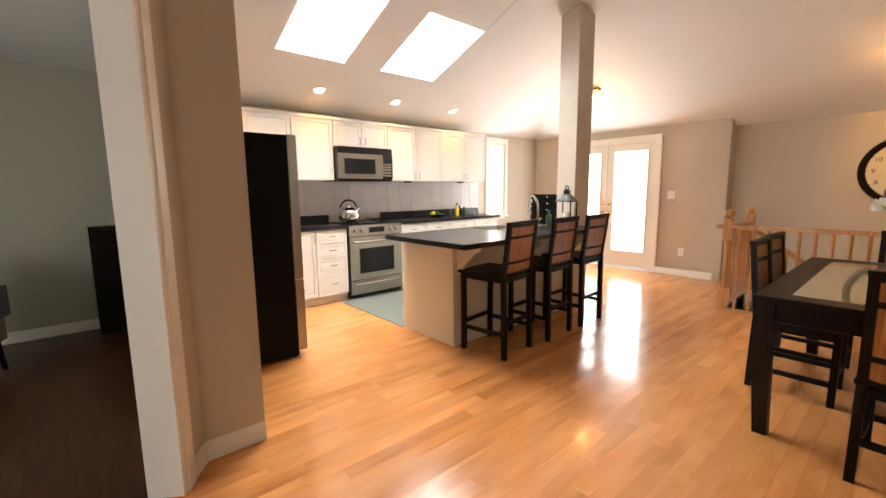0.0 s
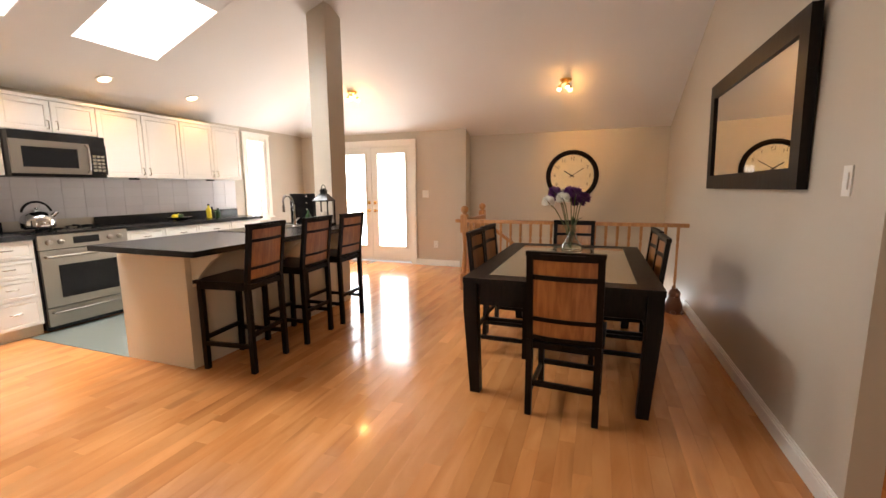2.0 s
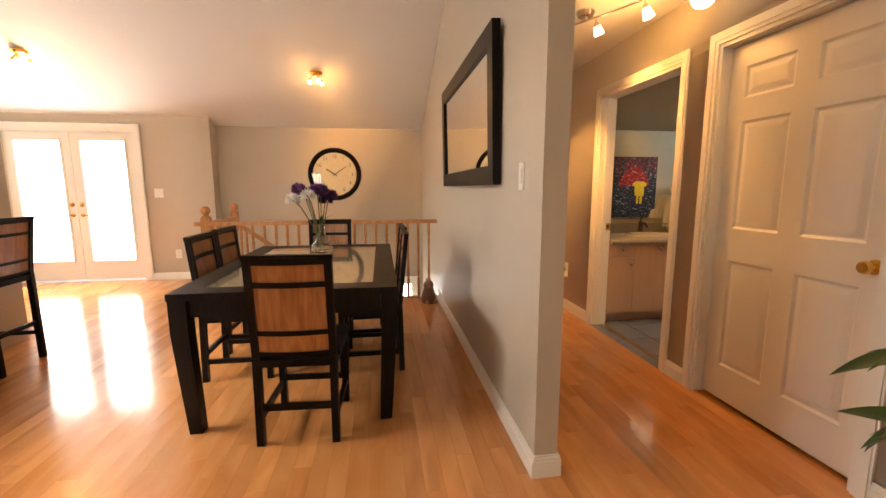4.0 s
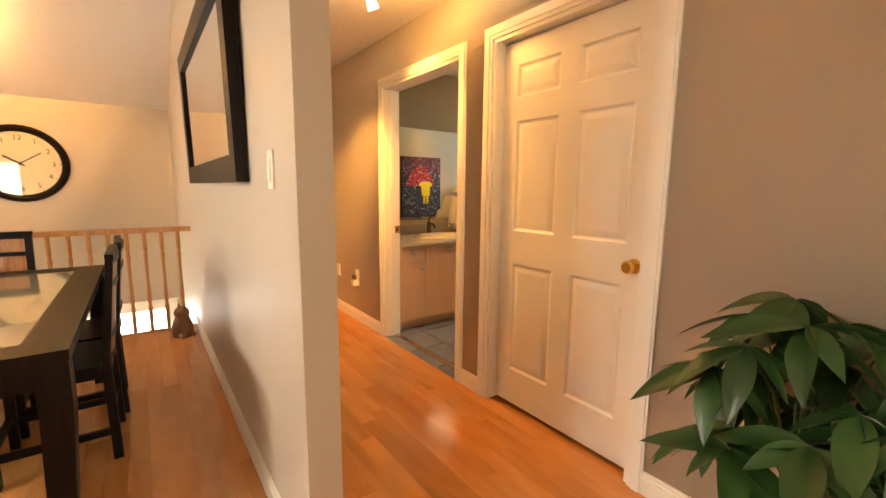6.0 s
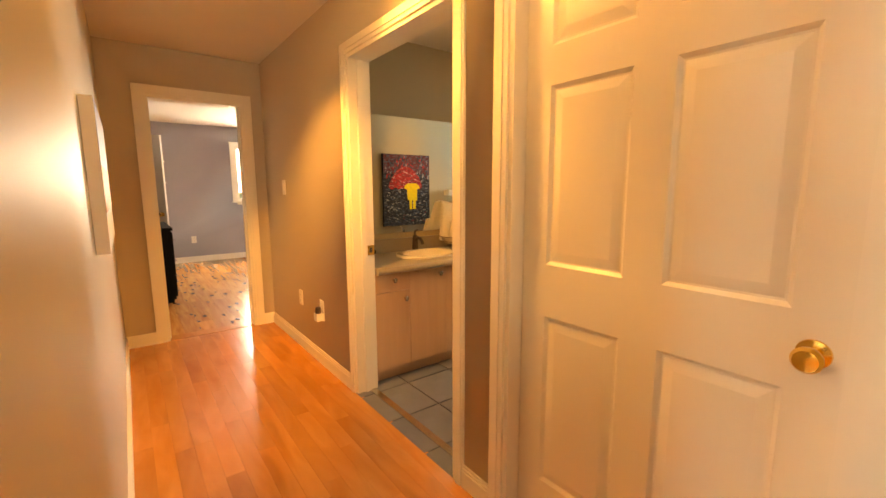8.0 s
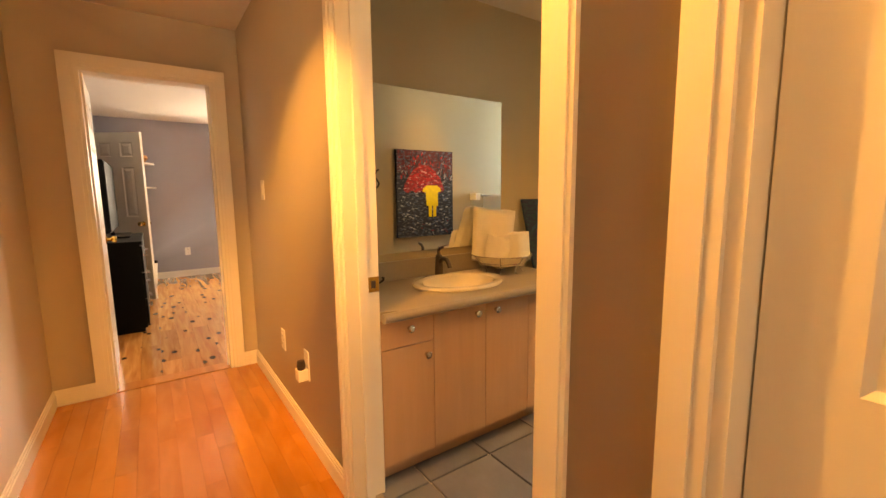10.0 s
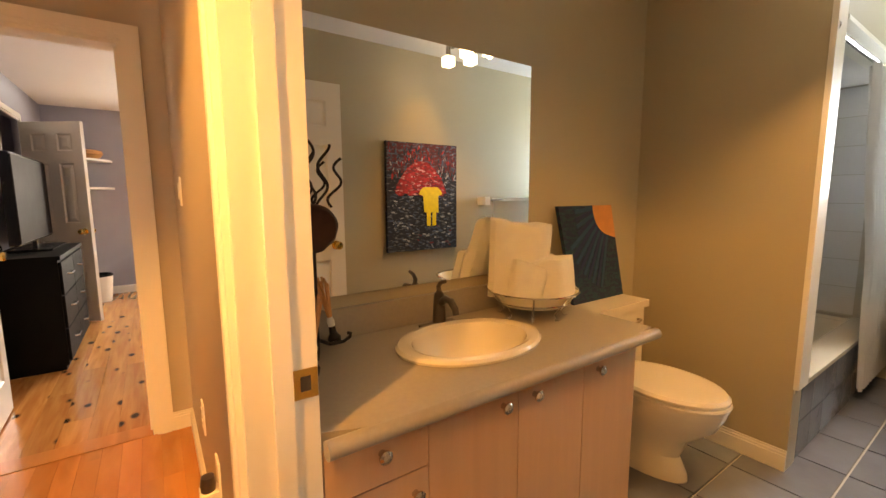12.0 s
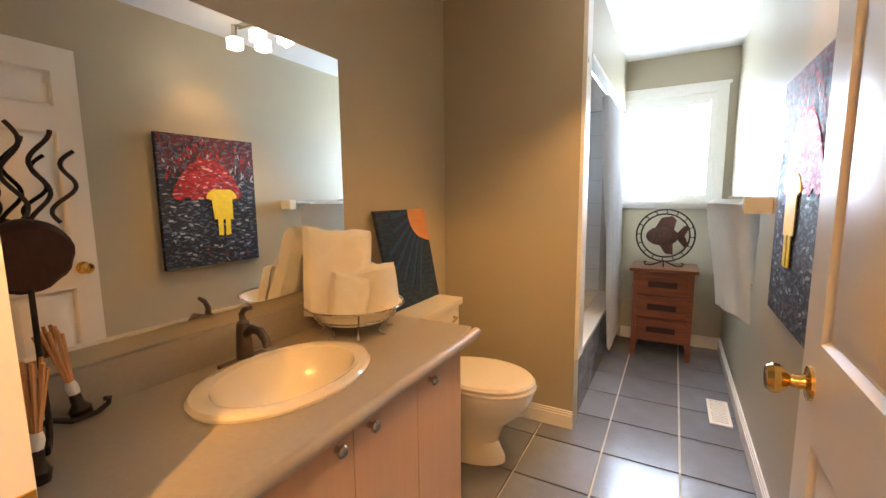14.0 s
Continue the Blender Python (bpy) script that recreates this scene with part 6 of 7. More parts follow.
part("lever", bm, BRONZE, vf)
bmr = thing("bathroom_mirror", pose(5.497, -2.60, 0.94), "large frameless wall mirror above the vanity", "mirror")
part("glass", bbox(0, 0, 0, 0.006, 1.115, 0.895, 0.002), MIRROR, bmr)

# bowl of rolled towels
tbw = thing("towel_bowl", pose(5.315, -2.44, 0.792), "white bowl in a chrome wire stand holding towels", "bowl")
bm = bmesh.new()
lathe(bm, [(0, 0.03), (0.07, 0.03), (0.13, 0.05), (0.172, 0.10), (0.178, 0.105), (0.169, 0.103), (0.122, 0.058), (0, 0.04)], 36)
part("dish", bm, PORCELAIN, tbw)
bm = bmesh.new()
for r, z in ((0.184, 0.108), (0.150, 0.065)):
    tube(bm, smooth_arc((0, 0, z), r, 0, 360, 40, "xy"), 0.0035, 6)
for k in range(8):
    a = k * math.pi / 4
    c, s = math.cos(a), math.sin(a)
    tube(bm, [(0.184 * c, 0.184 * s, 0.108), (0.152 * c, 0.152 * s, 0.065), (0.115 * c, 0.115 * s, 0.02), (0.125 * c, 0.125 * s, 0.003), (0.14 * c, 0.14 * s, 0.008)], 0.0035, 6)
part("wire_stand", bm, CHROME, tbw, "chrome wire stand")


def towel_slab(w, h, t, folds, seed, name, label, m, group="rolled towels"):
    """A soft folded towel standing up: rounded, with a wavy top and creases."""
    bm = bmesh.new()
    nx, nz = 22, 18
    rnd_ = random.Random(seed)
    ph = rnd_.random() * 6
    grid = {}
    for s in (-1, 1):
        for i in range(nx + 1):
            for j in range(nz + 1):
                u, v = i / nx, j / nz
                x = (u - 0.5) * w * (1 - 0.12 * (1 - v))
                edge = math.sin(math.pi * min(max(u, 0.0), 1.0)) ** 0.35 if 0 < u < 1 else 0
                top = math.sqrt(max(0.0, 1 - max(0, (v - 0.86) / 0.14) ** 2)) if v < 1 else 0.0
                y = s * t / 2 * edge * max(top, 0.02) * (1 + 0.28 * math.sin(folds * math.pi * u + ph))
                z = h * v * (1 + 0.02 * math.sin(2 * math.pi * u * folds / 2 + ph))
                q = noise.noise((x * 22 + seed, y * 22, z * 22)) * 0.006
                grid[s, i, j] = bm.verts.new((x, y + s * q, z + q))
    for s in (-1, 1):
        for i in range(nx):
            for j in range(nz):
                q = (grid[s, i, j], grid[s, i + 1, j], grid[s, i + 1, j + 1], grid[s, i, j + 1])
                bm.faces.new(q if s < 0 else q[::-1])
    bmesh.ops.remove_doubles(bm, verts=bm.verts[:], dist=0.0015)
    return solo(name, bm, WHITETOWEL, label, "towel", m, group)


TL = "white terry towel rolled upright in the wire-stand bowl"
towel_slab(0.27, 0.33, 0.15, 2, 1, "towel", TL, pose(5.37, -2.40, 0.85, 14, -8, 62))
towel_slab(0.25, 0.175, 0.17, 2, 2, "towel", TL, pose(5.28, -2.50, 0.85, 12, 6, 58))
towel_slab(0.15, 0.16, 0.11, 3, 3, "towel", TL, pose(5.34, -2.57, 0.85, 6, 14, 95))
towel_slab(0.15, 0.17, 0.10, 2, 4, "towel", TL, pose(5.30, -2.37, 0.85, 10, -14, 60))

# iron sculpture with candle figures on the vanity
sc = thing("iron_sculpture", pose(5.42, -1.59, 0.792), "wrought-iron flower candle holder with wavy stems", "sculpture")
for a in (0, 120, 240):
    c, s = math.cos(radians(a + 40)), math.sin(radians(a + 40))
    bm = bmesh.new()
    tube(bm, [(0, 0, 0.035), (0.04 * c, 0.04 * s, 0.012), (0.09 * c, 0.09 * s, 0.008), (0.115 * c, 0.115 * s, 0.018), (0.118 * c, 0.118 * s, 0.03), (0.108 * c, 0.108 * s, 0.032)], 0.006, 8)
    part("scroll_foot", bm, IRON, sc)
bm = bmesh.new()
tube(bm, [(0, 0, 0.02), (0.003, 0, 0.15), (0, 0, 0.33)], 0.0055, 8)
part("stem", bm, IRON, sc)
bm = bmesh.new()
lathe(bm, [(0, -0.022), (0.066, -0.022), (0.075, -0.012), (0.077, 0.0), (0.075, 0.012), (0.066, 0.022), (0, 0.024)], 28)
bmesh.ops.transform(bm, matrix=Matrix.Translation((0, 0, 0.385)) @ Matrix.Rotation(radians(78), 4, "Y"), verts=bm.verts[:])
for v in bm.verts:
    v.co += Vector((noise.noise(v.co * 30) * 0.006,) * 3)
part("disc", bm, RUST, sc, "hammered rusty metal disc")
for k, (y0, ph, h) in enumerate(((-0.075, 0.0, 0.15), (-0.035, 1.6, 0.19), (0.005, 3.1, 0.20), (0.045, 0.8, 0.16), (0.08, 2.4, 0.18))):
    bm = bmesh.new()
    tube(bm, [(0.0, y0 * (0.8 + 0.45 * t) + 0.017 * math.sin(t * 9.5 + ph), 0.45 + h * t) for t in [i / 22 for i in range(23)]], 0.0044, 8)
    part("wavy_stem", bm, IRON, sc)
for x, y, h, r in ((5.25, -1.515, 0.21, 6), (5.46, -1.66, 0.21, -9)):
    ob = thing("reed_candle", pose(x, y, 0.792, r, 4, 0), "slim orange incense figure with a bound waist", "ornament", "incense figures")
    bm = bmesh.new()
    lathe(bm, [(0, 0), (0.02, 0), (0.022, 0.02), (0.012, 0.035), (0.011, 0.06), (0, 0.06)], 14)
    part("foot", bm, IRON, ob)
    bm = bmesh.new()
    lathe(bm, [(0, 0.058), (0.011, 0.058), (0.013, 0.075), (0.009, 0.09), (0, 0.09)], 12)
    part("binding", bm, WHITEPL, ob)
    bm = bmesh.new()
    for k in range(7):
        a = k * 0.9
        tube(bm, [(0.004 * math.cos(a), 0.004 * math.sin(a), 0.085), (0.017 * math.cos(a), 0.017 * math.sin(a), h + 0.01 * math.sin(k * 2.3))], 0.004, 6)
    part("reeds", bm, DUSK, ob, "orange reeds")


# painting with an umbrella figure kept to plain shapes
def dabs(name, base, accent, amount, scale):
    m = mat(name, base, 0.6, vary=0.5, scale=scale, bump=0.6, bump_scale=60)
    nt = m.node_tree
    n, l = nt.nodes, nt.links
    b = n["Principled BSDF"]
    old = b.inputs["Base Color"].links[0].from_socket
    tc = n.new("ShaderNodeTexCoord")
    mp = n.new("ShaderNodeMapping")
    mp.inputs["Scale"].default_value = (30, 20, 62)
    v = n.new("ShaderNodeTexNoise")
    v.inputs["Scale"].default_value, v.inputs["Detail"].default_value = 1.0, 3
    l.new(tc.outputs["Object"], mp.inputs["Vector"])
    l.new(mp.outputs["Vector"], v.inputs["Vector"])
    r = n.new("ShaderNodeMapRange")
    r.inputs["From Min"].default_value, r.inputs["From Max"].default_value = 1 - amount - 0.04, 1 - amount + 0.04
    l.new(v.outputs["Fac"], r.inputs["Value"])
    mx = n.new("ShaderNodeMix")
    mx.data_type = "RGBA"
    mx.inputs["B"].default_value = (*accent, 1)
    l.new(r.outputs["Result"], mx.inputs["Factor"])
    l.new(old, mx.inputs["A"])
    l.new(mx.outputs["Result"], b.inputs["Base Color"])
    return m


NAVY = dabs("navy_rain_paint", (0.008, 0.012, 0.024), (0.14, 0.155, 0.19), 0.40, 6)
MAROON = dabs("maroon_rain_paint", (0.09, 0.012, 0.018), (0.10, 0.12, 0.18), 0.45, 8)
REDDAB = dabs("red_umbrella_paint", (0.30, 0.008, 0.010), (0.45, 0.20, 0.20), 0.40, 12)
PT_W, PT_H = 0.668, 0.862
pt = thing("umbrella_painting", pose(3.902, -2.69, 0.835), "painting of a red umbrella over a yellow coat in rain", "painting")
part("canvas", bbox(0, -PT_W, 0, 0.032, 0, PT_H, 0.003), NAVY, pt)
part("painted_top", bbox(0.032, -PT_W + 0.005, 0.64, 0.0335, -0.005, PT_H - 0.005, 0), MAROON, pt)
UMB = [(-0.07 - 0.485 * i / 20, 0.47 + 0.25 * math.sin(math.pi * i / 20) ** 0.7) for i in range(21)]
UMB += [(-0.555 + 0.485 * i / 20, 0.47 - 0.03 * abs(math.sin(math.pi * i / 4))) for i in range(1, 20)]
bm = bmesh.new()
lo = [bm.verts.new((0.0335, y, z)) for y, z in UMB]
hi = [bm.verts.new((0.036, y, z)) for y, z in UMB]
bm.faces.new(hi)
for i in range(len(UMB)):
    bm.faces.new((lo[i], lo[(i + 1) % len(UMB)], hi[(i + 1) % len(UMB)], hi[i]))
part("painted_umbrella", bm, REDDAB, pt)


def in_umbrella(y, z):
    u = (-y - 0.07) / 0.485
    return 0.02 < u < 0.98 and 0.45 < z < 0.46 + 0.25 * math.sin(math.pi * u) ** 0.7


def strokes(name, n, x, region, tall, colours, seed, label):
    """Short raised dabs of paint laid over the canvas; colours: (material, share)."""
    rnd = random.Random(seed)
    bm = bmesh.new()
    mats_, shares = [c for c, _ in colours], [w for _, w in colours]
    done = 0
    while done < n:
        y, z = -0.02 - rnd.random() * (PT_W - 0.04), 0.02 + rnd.random() * (PT_H - 0.04)
        if not region(y, z):
            continue
        a = rnd.gauss(math.pi / 2 if tall else 0.0, 0.35)
        ln, w = rnd.uniform(0.010, 0.026), rnd.uniform(0.003, 0.008)
        c, q = math.cos(a), math.sin(a)
        xx = x + rnd.random() * 0.0012
        pts = [(-ln, -w * 0.5), (-ln * 0.4, -w), (ln * 0.6, -w * 0.8), (ln, 0), (ln * 0.5, w), (-ln * 0.6, w * 0.7)]
        f = bm.faces.new([bm.verts.new((xx + (0.0006 if k in (1, 4) else 0), min(-0.003, max(-PT_W + 0.003, y + u * c - v * q)), min(PT_H - 0.003, max(0.003, z + u * q + v * c)))) for k, (u, v) in enumerate(pts)])
        f.material_index = rnd.choices(range(len(mats_)), shares)[0]
        done += 1
    return part(name, bm, mats_, pt, label)


INKBLUE = mat("ink_blue_paint", (0.010, 0.016, 0.035), 0.45, vary=0.3, scale=40)
STEELBLUE = mat("steel_blue_paint", (0.055, 0.085, 0.15), 0.45, vary=0.3, scale=40)
PALEGREY = mat("pale_grey_paint", (0.34, 0.36, 0.40), 0.45, vary=0.2, scale=40)
BLOOD = mat("dark_red_paint", (0.16, 0.008, 0.014), 0.45, vary=0.3, scale=40)
SCARLET = mat("scarlet_paint", (0.48, 0.014, 0.022), 0.45, vary=0.25, scale=40)
ROSE = mat("rose_paint", (0.66, 0.34, 0.34), 0.45, vary=0.2, scale=40)
strokes("rain_strokes", 420, 0.0325, lambda y, z: z < 0.63 and not in_umbrella(y, z), False, ((INKBLUE, 5), (STEELBLUE, 4), (PALEGREY, 1.3), (BLOOD, 0.25)), 3, "slate and pale grey dabs of rain")
strokes("sky_strokes", 260, 0.034, lambda y, z: z > 0.58 and not in_umbrella(y, z), True, ((INKBLUE, 4), (BLOOD, 4), (STEELBLUE, 2), (PALEGREY, 0.8), (SCARLET, 1)), 4, "dark red and navy dabs")
strokes("umbrella_strokes", 230, 0.0365, in_umbrella, False, ((SCARLET, 5), (BLOOD, 3.5), (ROSE, 1.2)), 5, "scarlet and rose dabs")
bm = bmesh.new()
COAT = [(-0.335, 0.515), (-0.30, 0.49), (-0.285, 0.455), (-0.325, 0.445), (-0.335, 0.31), (-0.475, 0.305), (-0.475, 0.445), (-0.515, 0.455), (-0.50, 0.49), (-0.465, 0.515)]
for poly in (COAT, [(-0.36, 0.31), (-0.36, 0.20), (-0.395, 0.195), (-0.397, 0.31)], [(-0.415, 0.31), (-0.413, 0.195), (-0.45, 0.20), (-0.452, 0.31)]):
    lo = [bm.verts.new((0.036, y, z)) for y, z in poly]
    hi = [bm.verts.new((0.0395, y, z)) for y, z in poly]
    bm.faces.new(hi)
    for i in range(len(poly)):
        bm.faces.new((lo[i], lo[(i + 1) % len(poly)], hi[(i + 1) % len(poly)], hi[i]))
part("painted_coat", bm, YELLOW, pt, "bright yellow coat shape")

# teal art panel standing on the toilet tank
TEAL = dabs("teal_feather_paint", (0.010, 0.050, 0.085), (0.012, 0.02, 0.07), 0.5, 7)
PEACH = mat("peach_paint", (0.62, 0.27, 0.11), 0.5, vary=0.2, scale=15)
ap = thing("art_panel", pose(5.435, -2.77, 0.735, 0, 4, 0), "teal sunburst art panel leaning on the wall", "picture")
bm = bmesh.new()
pts = [(0.0, 0.49), (-0.10, 0.0), (-0.52, 0.0), (-0.42, 0.49)]
lo = [bm.verts.new((0, y, z)) for y, z in pts]
hi = [bm.verts.new((0.02, y, z)) for y, z in pts]
bm.faces.new(lo[::-1])
bm.faces.new(hi)
for i in range(4):
    bm.faces.new((lo[i], lo[(i + 1) % 4], hi[(i + 1) % 4], hi[i]))
part("board", bm, TEAL, ap)
bm = bmesh.new()
c = Vector((0, -0.42, 0.49))
rim = [c + Vector((-0.0015, 0.16 * math.cos(radians(a)), 0.16 * math.sin(radians(a)))) for a in range(0, -79, -6)]
rim.append(c + Vector((-0.0015, -0.036, -0.175)))
bm.faces.new([bm.verts.new(v) for v in [c + Vector((-0.0015, 0, 0))] + rim])
part("painted_sun", bm, PEACH, ap, "peach quarter sun")
TEALB = mat("bright_teal_paint", (0.010, 0.065, 0.15), 0.5, vary=0.4, scale=25)
DEEP = mat("deep_blue_paint", (0.012, 0.02, 0.10), 0.5, vary=0.4, scale=25)
for k in range(13):
    a = radians(-5 - k * 5.9)
    bm = bmesh.new()
    ln = 0.38 if k > 3 else 0.30
    p0, p1 = c + Vector((-0.001, 0.165 * math.cos(a), 0.165 * math.sin(a))), c + Vector((-0.001, ln * math.cos(a), (ln + 0.06) * math.sin(a)))
    bar(bm, p0, p1, 0.020, 0.002, (0, -math.sin(a), math.cos(a)))
    part("painted_ray", bm, (TEALB, DEEP)[k % 2], ap)


# toilet
tl = thing("toilet", pose(5.505, -3.06, 0, 0, 0, 90), "almond two-piece toilet with closed lid", "toilet")


def loft(sections, n=32):
    """Ovals stacked upwards: (z, cy, ax, ay)."""
    bm = bmesh.new()
    rings = [[bm.verts.new((ax * math.cos(2 * math.pi * i / n), cy + ay * math.sin(2 * math.pi * i / n), z)) for i in range(n)] for z, cy, ax, ay in sections]
    for a, b in zip(rings, rings[1:]):
        for i in range(n):
            bm.faces.new((a[i], a[(i + 1) % n], b[(i + 1) % n], b[i]))
    bm.faces.new(rings[0][::-1])
    bm.faces.new(rings[-1])
    return bm


part("pedestal", loft([(0, 0.33, 0.105, 0.23), (0.03, 0.33, 0.10, 0.225), (0.10, 0.32, 0.085, 0.20), (0.19, 0.34, 0.10, 0.215), (0.28, 0.40, 0.155, 0.255), (0.35, 0.425, 0.18, 0.265), (0.385, 0.43, 0.182, 0.267)]), PORCELAIN, tl)
part("seat", loft([(0.386, 0.44, 0.183, 0.262), (0.40, 0.44, 0.187, 0.266), (0.408, 0.44, 0.184, 0.263)]), PORCELAIN, tl)
part("lid", loft([(0.410, 0.435, 0.185, 0.262), (0.424, 0.435, 0.187, 0.264), (0.436, 0.435, 0.176, 0.252), (0.440, 0.435, 0.14, 0.21)]), PORCELAIN, tl)
part("tank", bbox(-0.21, 0.012, 0.37, 0.21, 0.205, 0.70, 0.025, 4), PORCELAIN, tl)
part("tank_lid", bbox(-0.225, 0.006, 0.70, 0.225, 0.222, 0.735, 0.012, 3), PORCELAIN, tl)
bm = bmesh.new()
tube(bm, [(-0.15, 0.205, 0.64), (-0.15, 0.225, 0.64), (-0.09, 0.232, 0.632)], 0.007)
part("flush_lever", bm, CHROME, tl)
tp = thing("toilet_paper", pose(5.10, -2.604, 0.56), "toilet paper roll on the vanity's side", "toilet paper")
bm = bmesh.new()
rod(bm, (-0.05, -0.055, 0), (0.05, -0.055, 0), 0.052, n=24)
part("roll", bm, CURTAIN, tp)
bm = bmesh.new()
tube(bm, [(-0.065, 0.015, 0.0), (-0.065, -0.055, 0.0), (0.065, -0.055, 0.0), (0.065, 0.015, 0.0)], 0.006)
part("holder", bm, CHROME, tp)

# tub, its tiles, rod and curtain
tub = thing("bathtub", pose(4.73, -5.275, 0), "white bathtub behind a tiled apron", "bathtub")
part("apron", bbox(0.0, 0, 0, 0.10, 1.64, 0.375, 0), TUBTILE, tub)
bm = bmesh.new()
for b in ((-0.015, 0.0, 0.376, 0.13, 1.755, 0.40), (0.70, 0, 0.376, 0.776, 1.64, 0.40), (0.13, 0, 0.376, 0.70, 0.10, 0.40), (0.13, 1.54, 0.376, 0.70, 1.64, 0.40)):
    box(bm, *b)
part("rim", bm, PORCELAIN, tub, "white rim")
bm = bmesh.new()
for b in ((0.13, 0.10, 0.05, 0.14, 1.54, 0.376), (0.69, 0.10, 0.05, 0.70, 1.54, 0.376), (0.14, 0.10, 0.05, 0.69, 0.11, 0.376), (0.14, 1.53, 0.05, 0.69, 1.54, 0.376), (0.13, 0.10, 0.04, 0.70, 1.54, 0.05)):
    box(bm, *b)
part("well", bm, PORCELAIN, tub)
bm = bmesh.new()
box(bm, -0.004, 0.003, 0.002, 0.0, 0.197, 0.183)
ap_t = mesh_of("tile", bm, SLATE)
for i in range(8):
    for j in range(2):
        ob = new("tile", ap_t)
        ob.parent, ob.location = tub, (0.0, 0.01 + i * 0.2, j * 0.187)
for nm, b in (("tub_surround_back", (5.496, -5.28, 0.40, 5.508, -3.632, 2.02)), ("tub_surround_end", (4.83, -5.278, 0.40, 5.496, -5.266, 2.02)), ("tub_surround_front", (4.80, -3.644, 0.40, 5.496, -3.632, 2.02))):
    bm = bmesh.new()
    box(bm, *b)
    fixed(nm, bm, GROUT, "white tiled tub surround")
bm = bmesh.new()
box(bm, 0, 0.002, 0.002, 0.004, 0.198, 0.198)
t1 = mesh_of("tile", bm, TUBTILE)
bm = bmesh.new()
box(bm, 0.002, 0, 0.002, 0.198, 0.004, 0.198)
t2 = mesh_of("tile", bm, TUBTILE)
for j in range(8):
    for i in range(8):
        ob = new("tile", t1)
        ob.parent, ob.location = bpy.data.objects["tub_surround_back"], (5.492, -5.26 + i * 0.2, 0.41 + j * 0.2)
    for i in range(3):
        ob = new("tile", t2)
        ob.parent, ob.location = bpy.data.objects["tub_surround_end"], (4.86 + i * 0.2, -5.266, 0.41 + j * 0.2)
for nm, b in (("trim_tub_corner", (4.700, -3.632, 0.40, 4.721, -3.505, 2.40)), ("trim_tub_head", (4.697, -5.28, 2.0, 4.83, -3.64, 2.02))):
    bm = bmesh.new()
    box(bm, *b)
    fixed(nm, bm, TRIM, "white corner trim of the tub alcove")
sr = thing("shower_curtain", pose(4.74, -5.26, 0), "white fabric shower curtain drawn back on its rail", "curtain")
bm = bmesh.new()
nu, nv = 120, 16
g = []
for i in range(nu + 1):
    u = i / nu
    row = []
    for j in range(nv + 1):
        v = j / nv
        tie = 1 - 0.10 * math.exp(-((v - 0.42) / 0.16) ** 2)
        row.append(bm.verts.new((-0.015 + 0.030 * math.sin(u * 2 * math.pi * 12 + 0.6 * math.sin(v * 3)) * (0.55 + 0.45 * v) - 0.052 * (1 - v), 0.02 + (0.72 + 0.24 * v) * u * tie + 0.012 * math.sin(u * 19), 0.12 + 1.82 * v)))
    g.append(row)
for i in range(nu):
    for j in range(nv):
        bm.faces.new((g[i][j], g[i + 1][j], g[i + 1][j + 1], g[i][j + 1]))
ret = bmesh.ops.solidify(bm, geom=bm.faces[:], thickness=0.002)
part("cloth", bm, CURTAIN, sr)
bm = bmesh.new()
rod(bm, (-0.015, 0.0, 1.955), (-0.015, 1.74, 1.955), 0.013, n=14)
part("rail", bm, CHROME, sr)
for y in (0.006, 1.735):
    bm = bmesh.new()
    rod(bm, (-0.015, y - 0.006, 1.955), (-0.015, y + 0.006, 1.955), 0.03, n=18)
    part("rail_flange", bm, CHROME, sr)

# small cherry chest with an iron fish
cc = thing("small_chest", pose(4.335, -5.01, 0), "cherry-stained three-drawer chest under the window", "chest of drawers")
CW, CD, CH = 0.42, 0.34, 0.72
for sx in (-1, 1):
    for sy in (-1, 1):
        bm = bmesh.new()
        bar(bm, (sx * (CW / 2 - 0.018), sy * (CD / 2 - 0.018), 0), (sx * (CW / 2 - 0.018), sy * (CD / 2 - 0.018), 0.69), 0.034, 0.034)
        part("leg", bm, CHERRY, cc)
part("body", bbox(-CW / 2 + 0.012, -CD / 2 + 0.012, 0.13, CW / 2 - 0.012, CD / 2 - 0.012, 0.69, 0.002), CHERRY, cc)
part("top", bbox(-CW / 2 - 0.025, -CD / 2 - 0.02, 0.69, CW / 2 + 0.025, CD / 2 + 0.025, 0.715, 0.006), CHERRY, cc)
for k in range(3):
    z = 0.15 + k * 0.18
    bm = bbox(-CW / 2 + 0.04, CD / 2 - 0.014, z, CW / 2 - 0.04, CD / 2 + 0.004, z + 0.165, 0.004)
    dr = part("drawer", bm, CHERRY, cc)
    part("recess", bbox(-0.10, CD / 2 + 0.004, z + 0.06, 0.10, CD / 2 + 0.010, z + 0.105, 0.003), RUST, dr, "dark woven drawer pull")
fi = thing("iron_fish", pose(4.34, -4.99, 0.716), "iron fish in a ring on a scrolled stand", "ornament")
bm = bmesh.new()
R0 = 0.205
for r in (R0, R0 - 0.035):
    tube(bm, smooth_arc((0, 0, 0.245), r, 0, 360, 48), 0.006, 8)
for k in range(16):
    a = k * math.pi / 8
    c, s = math.cos(a), math.sin(a)
    tube(bm, [(c * (R0 - 0.035), 0, 0.245 + s * (R0 - 0.035)), (c * (R0 - 0.018) - s * 0.012, 0, 0.245 + s * (R0 - 0.018) + c * 0.012), (c * R0, 0, 0.245 + s * R0)], 0.004, 6)
part("ring", bm, IRON, fi)
bm = bmesh.new()
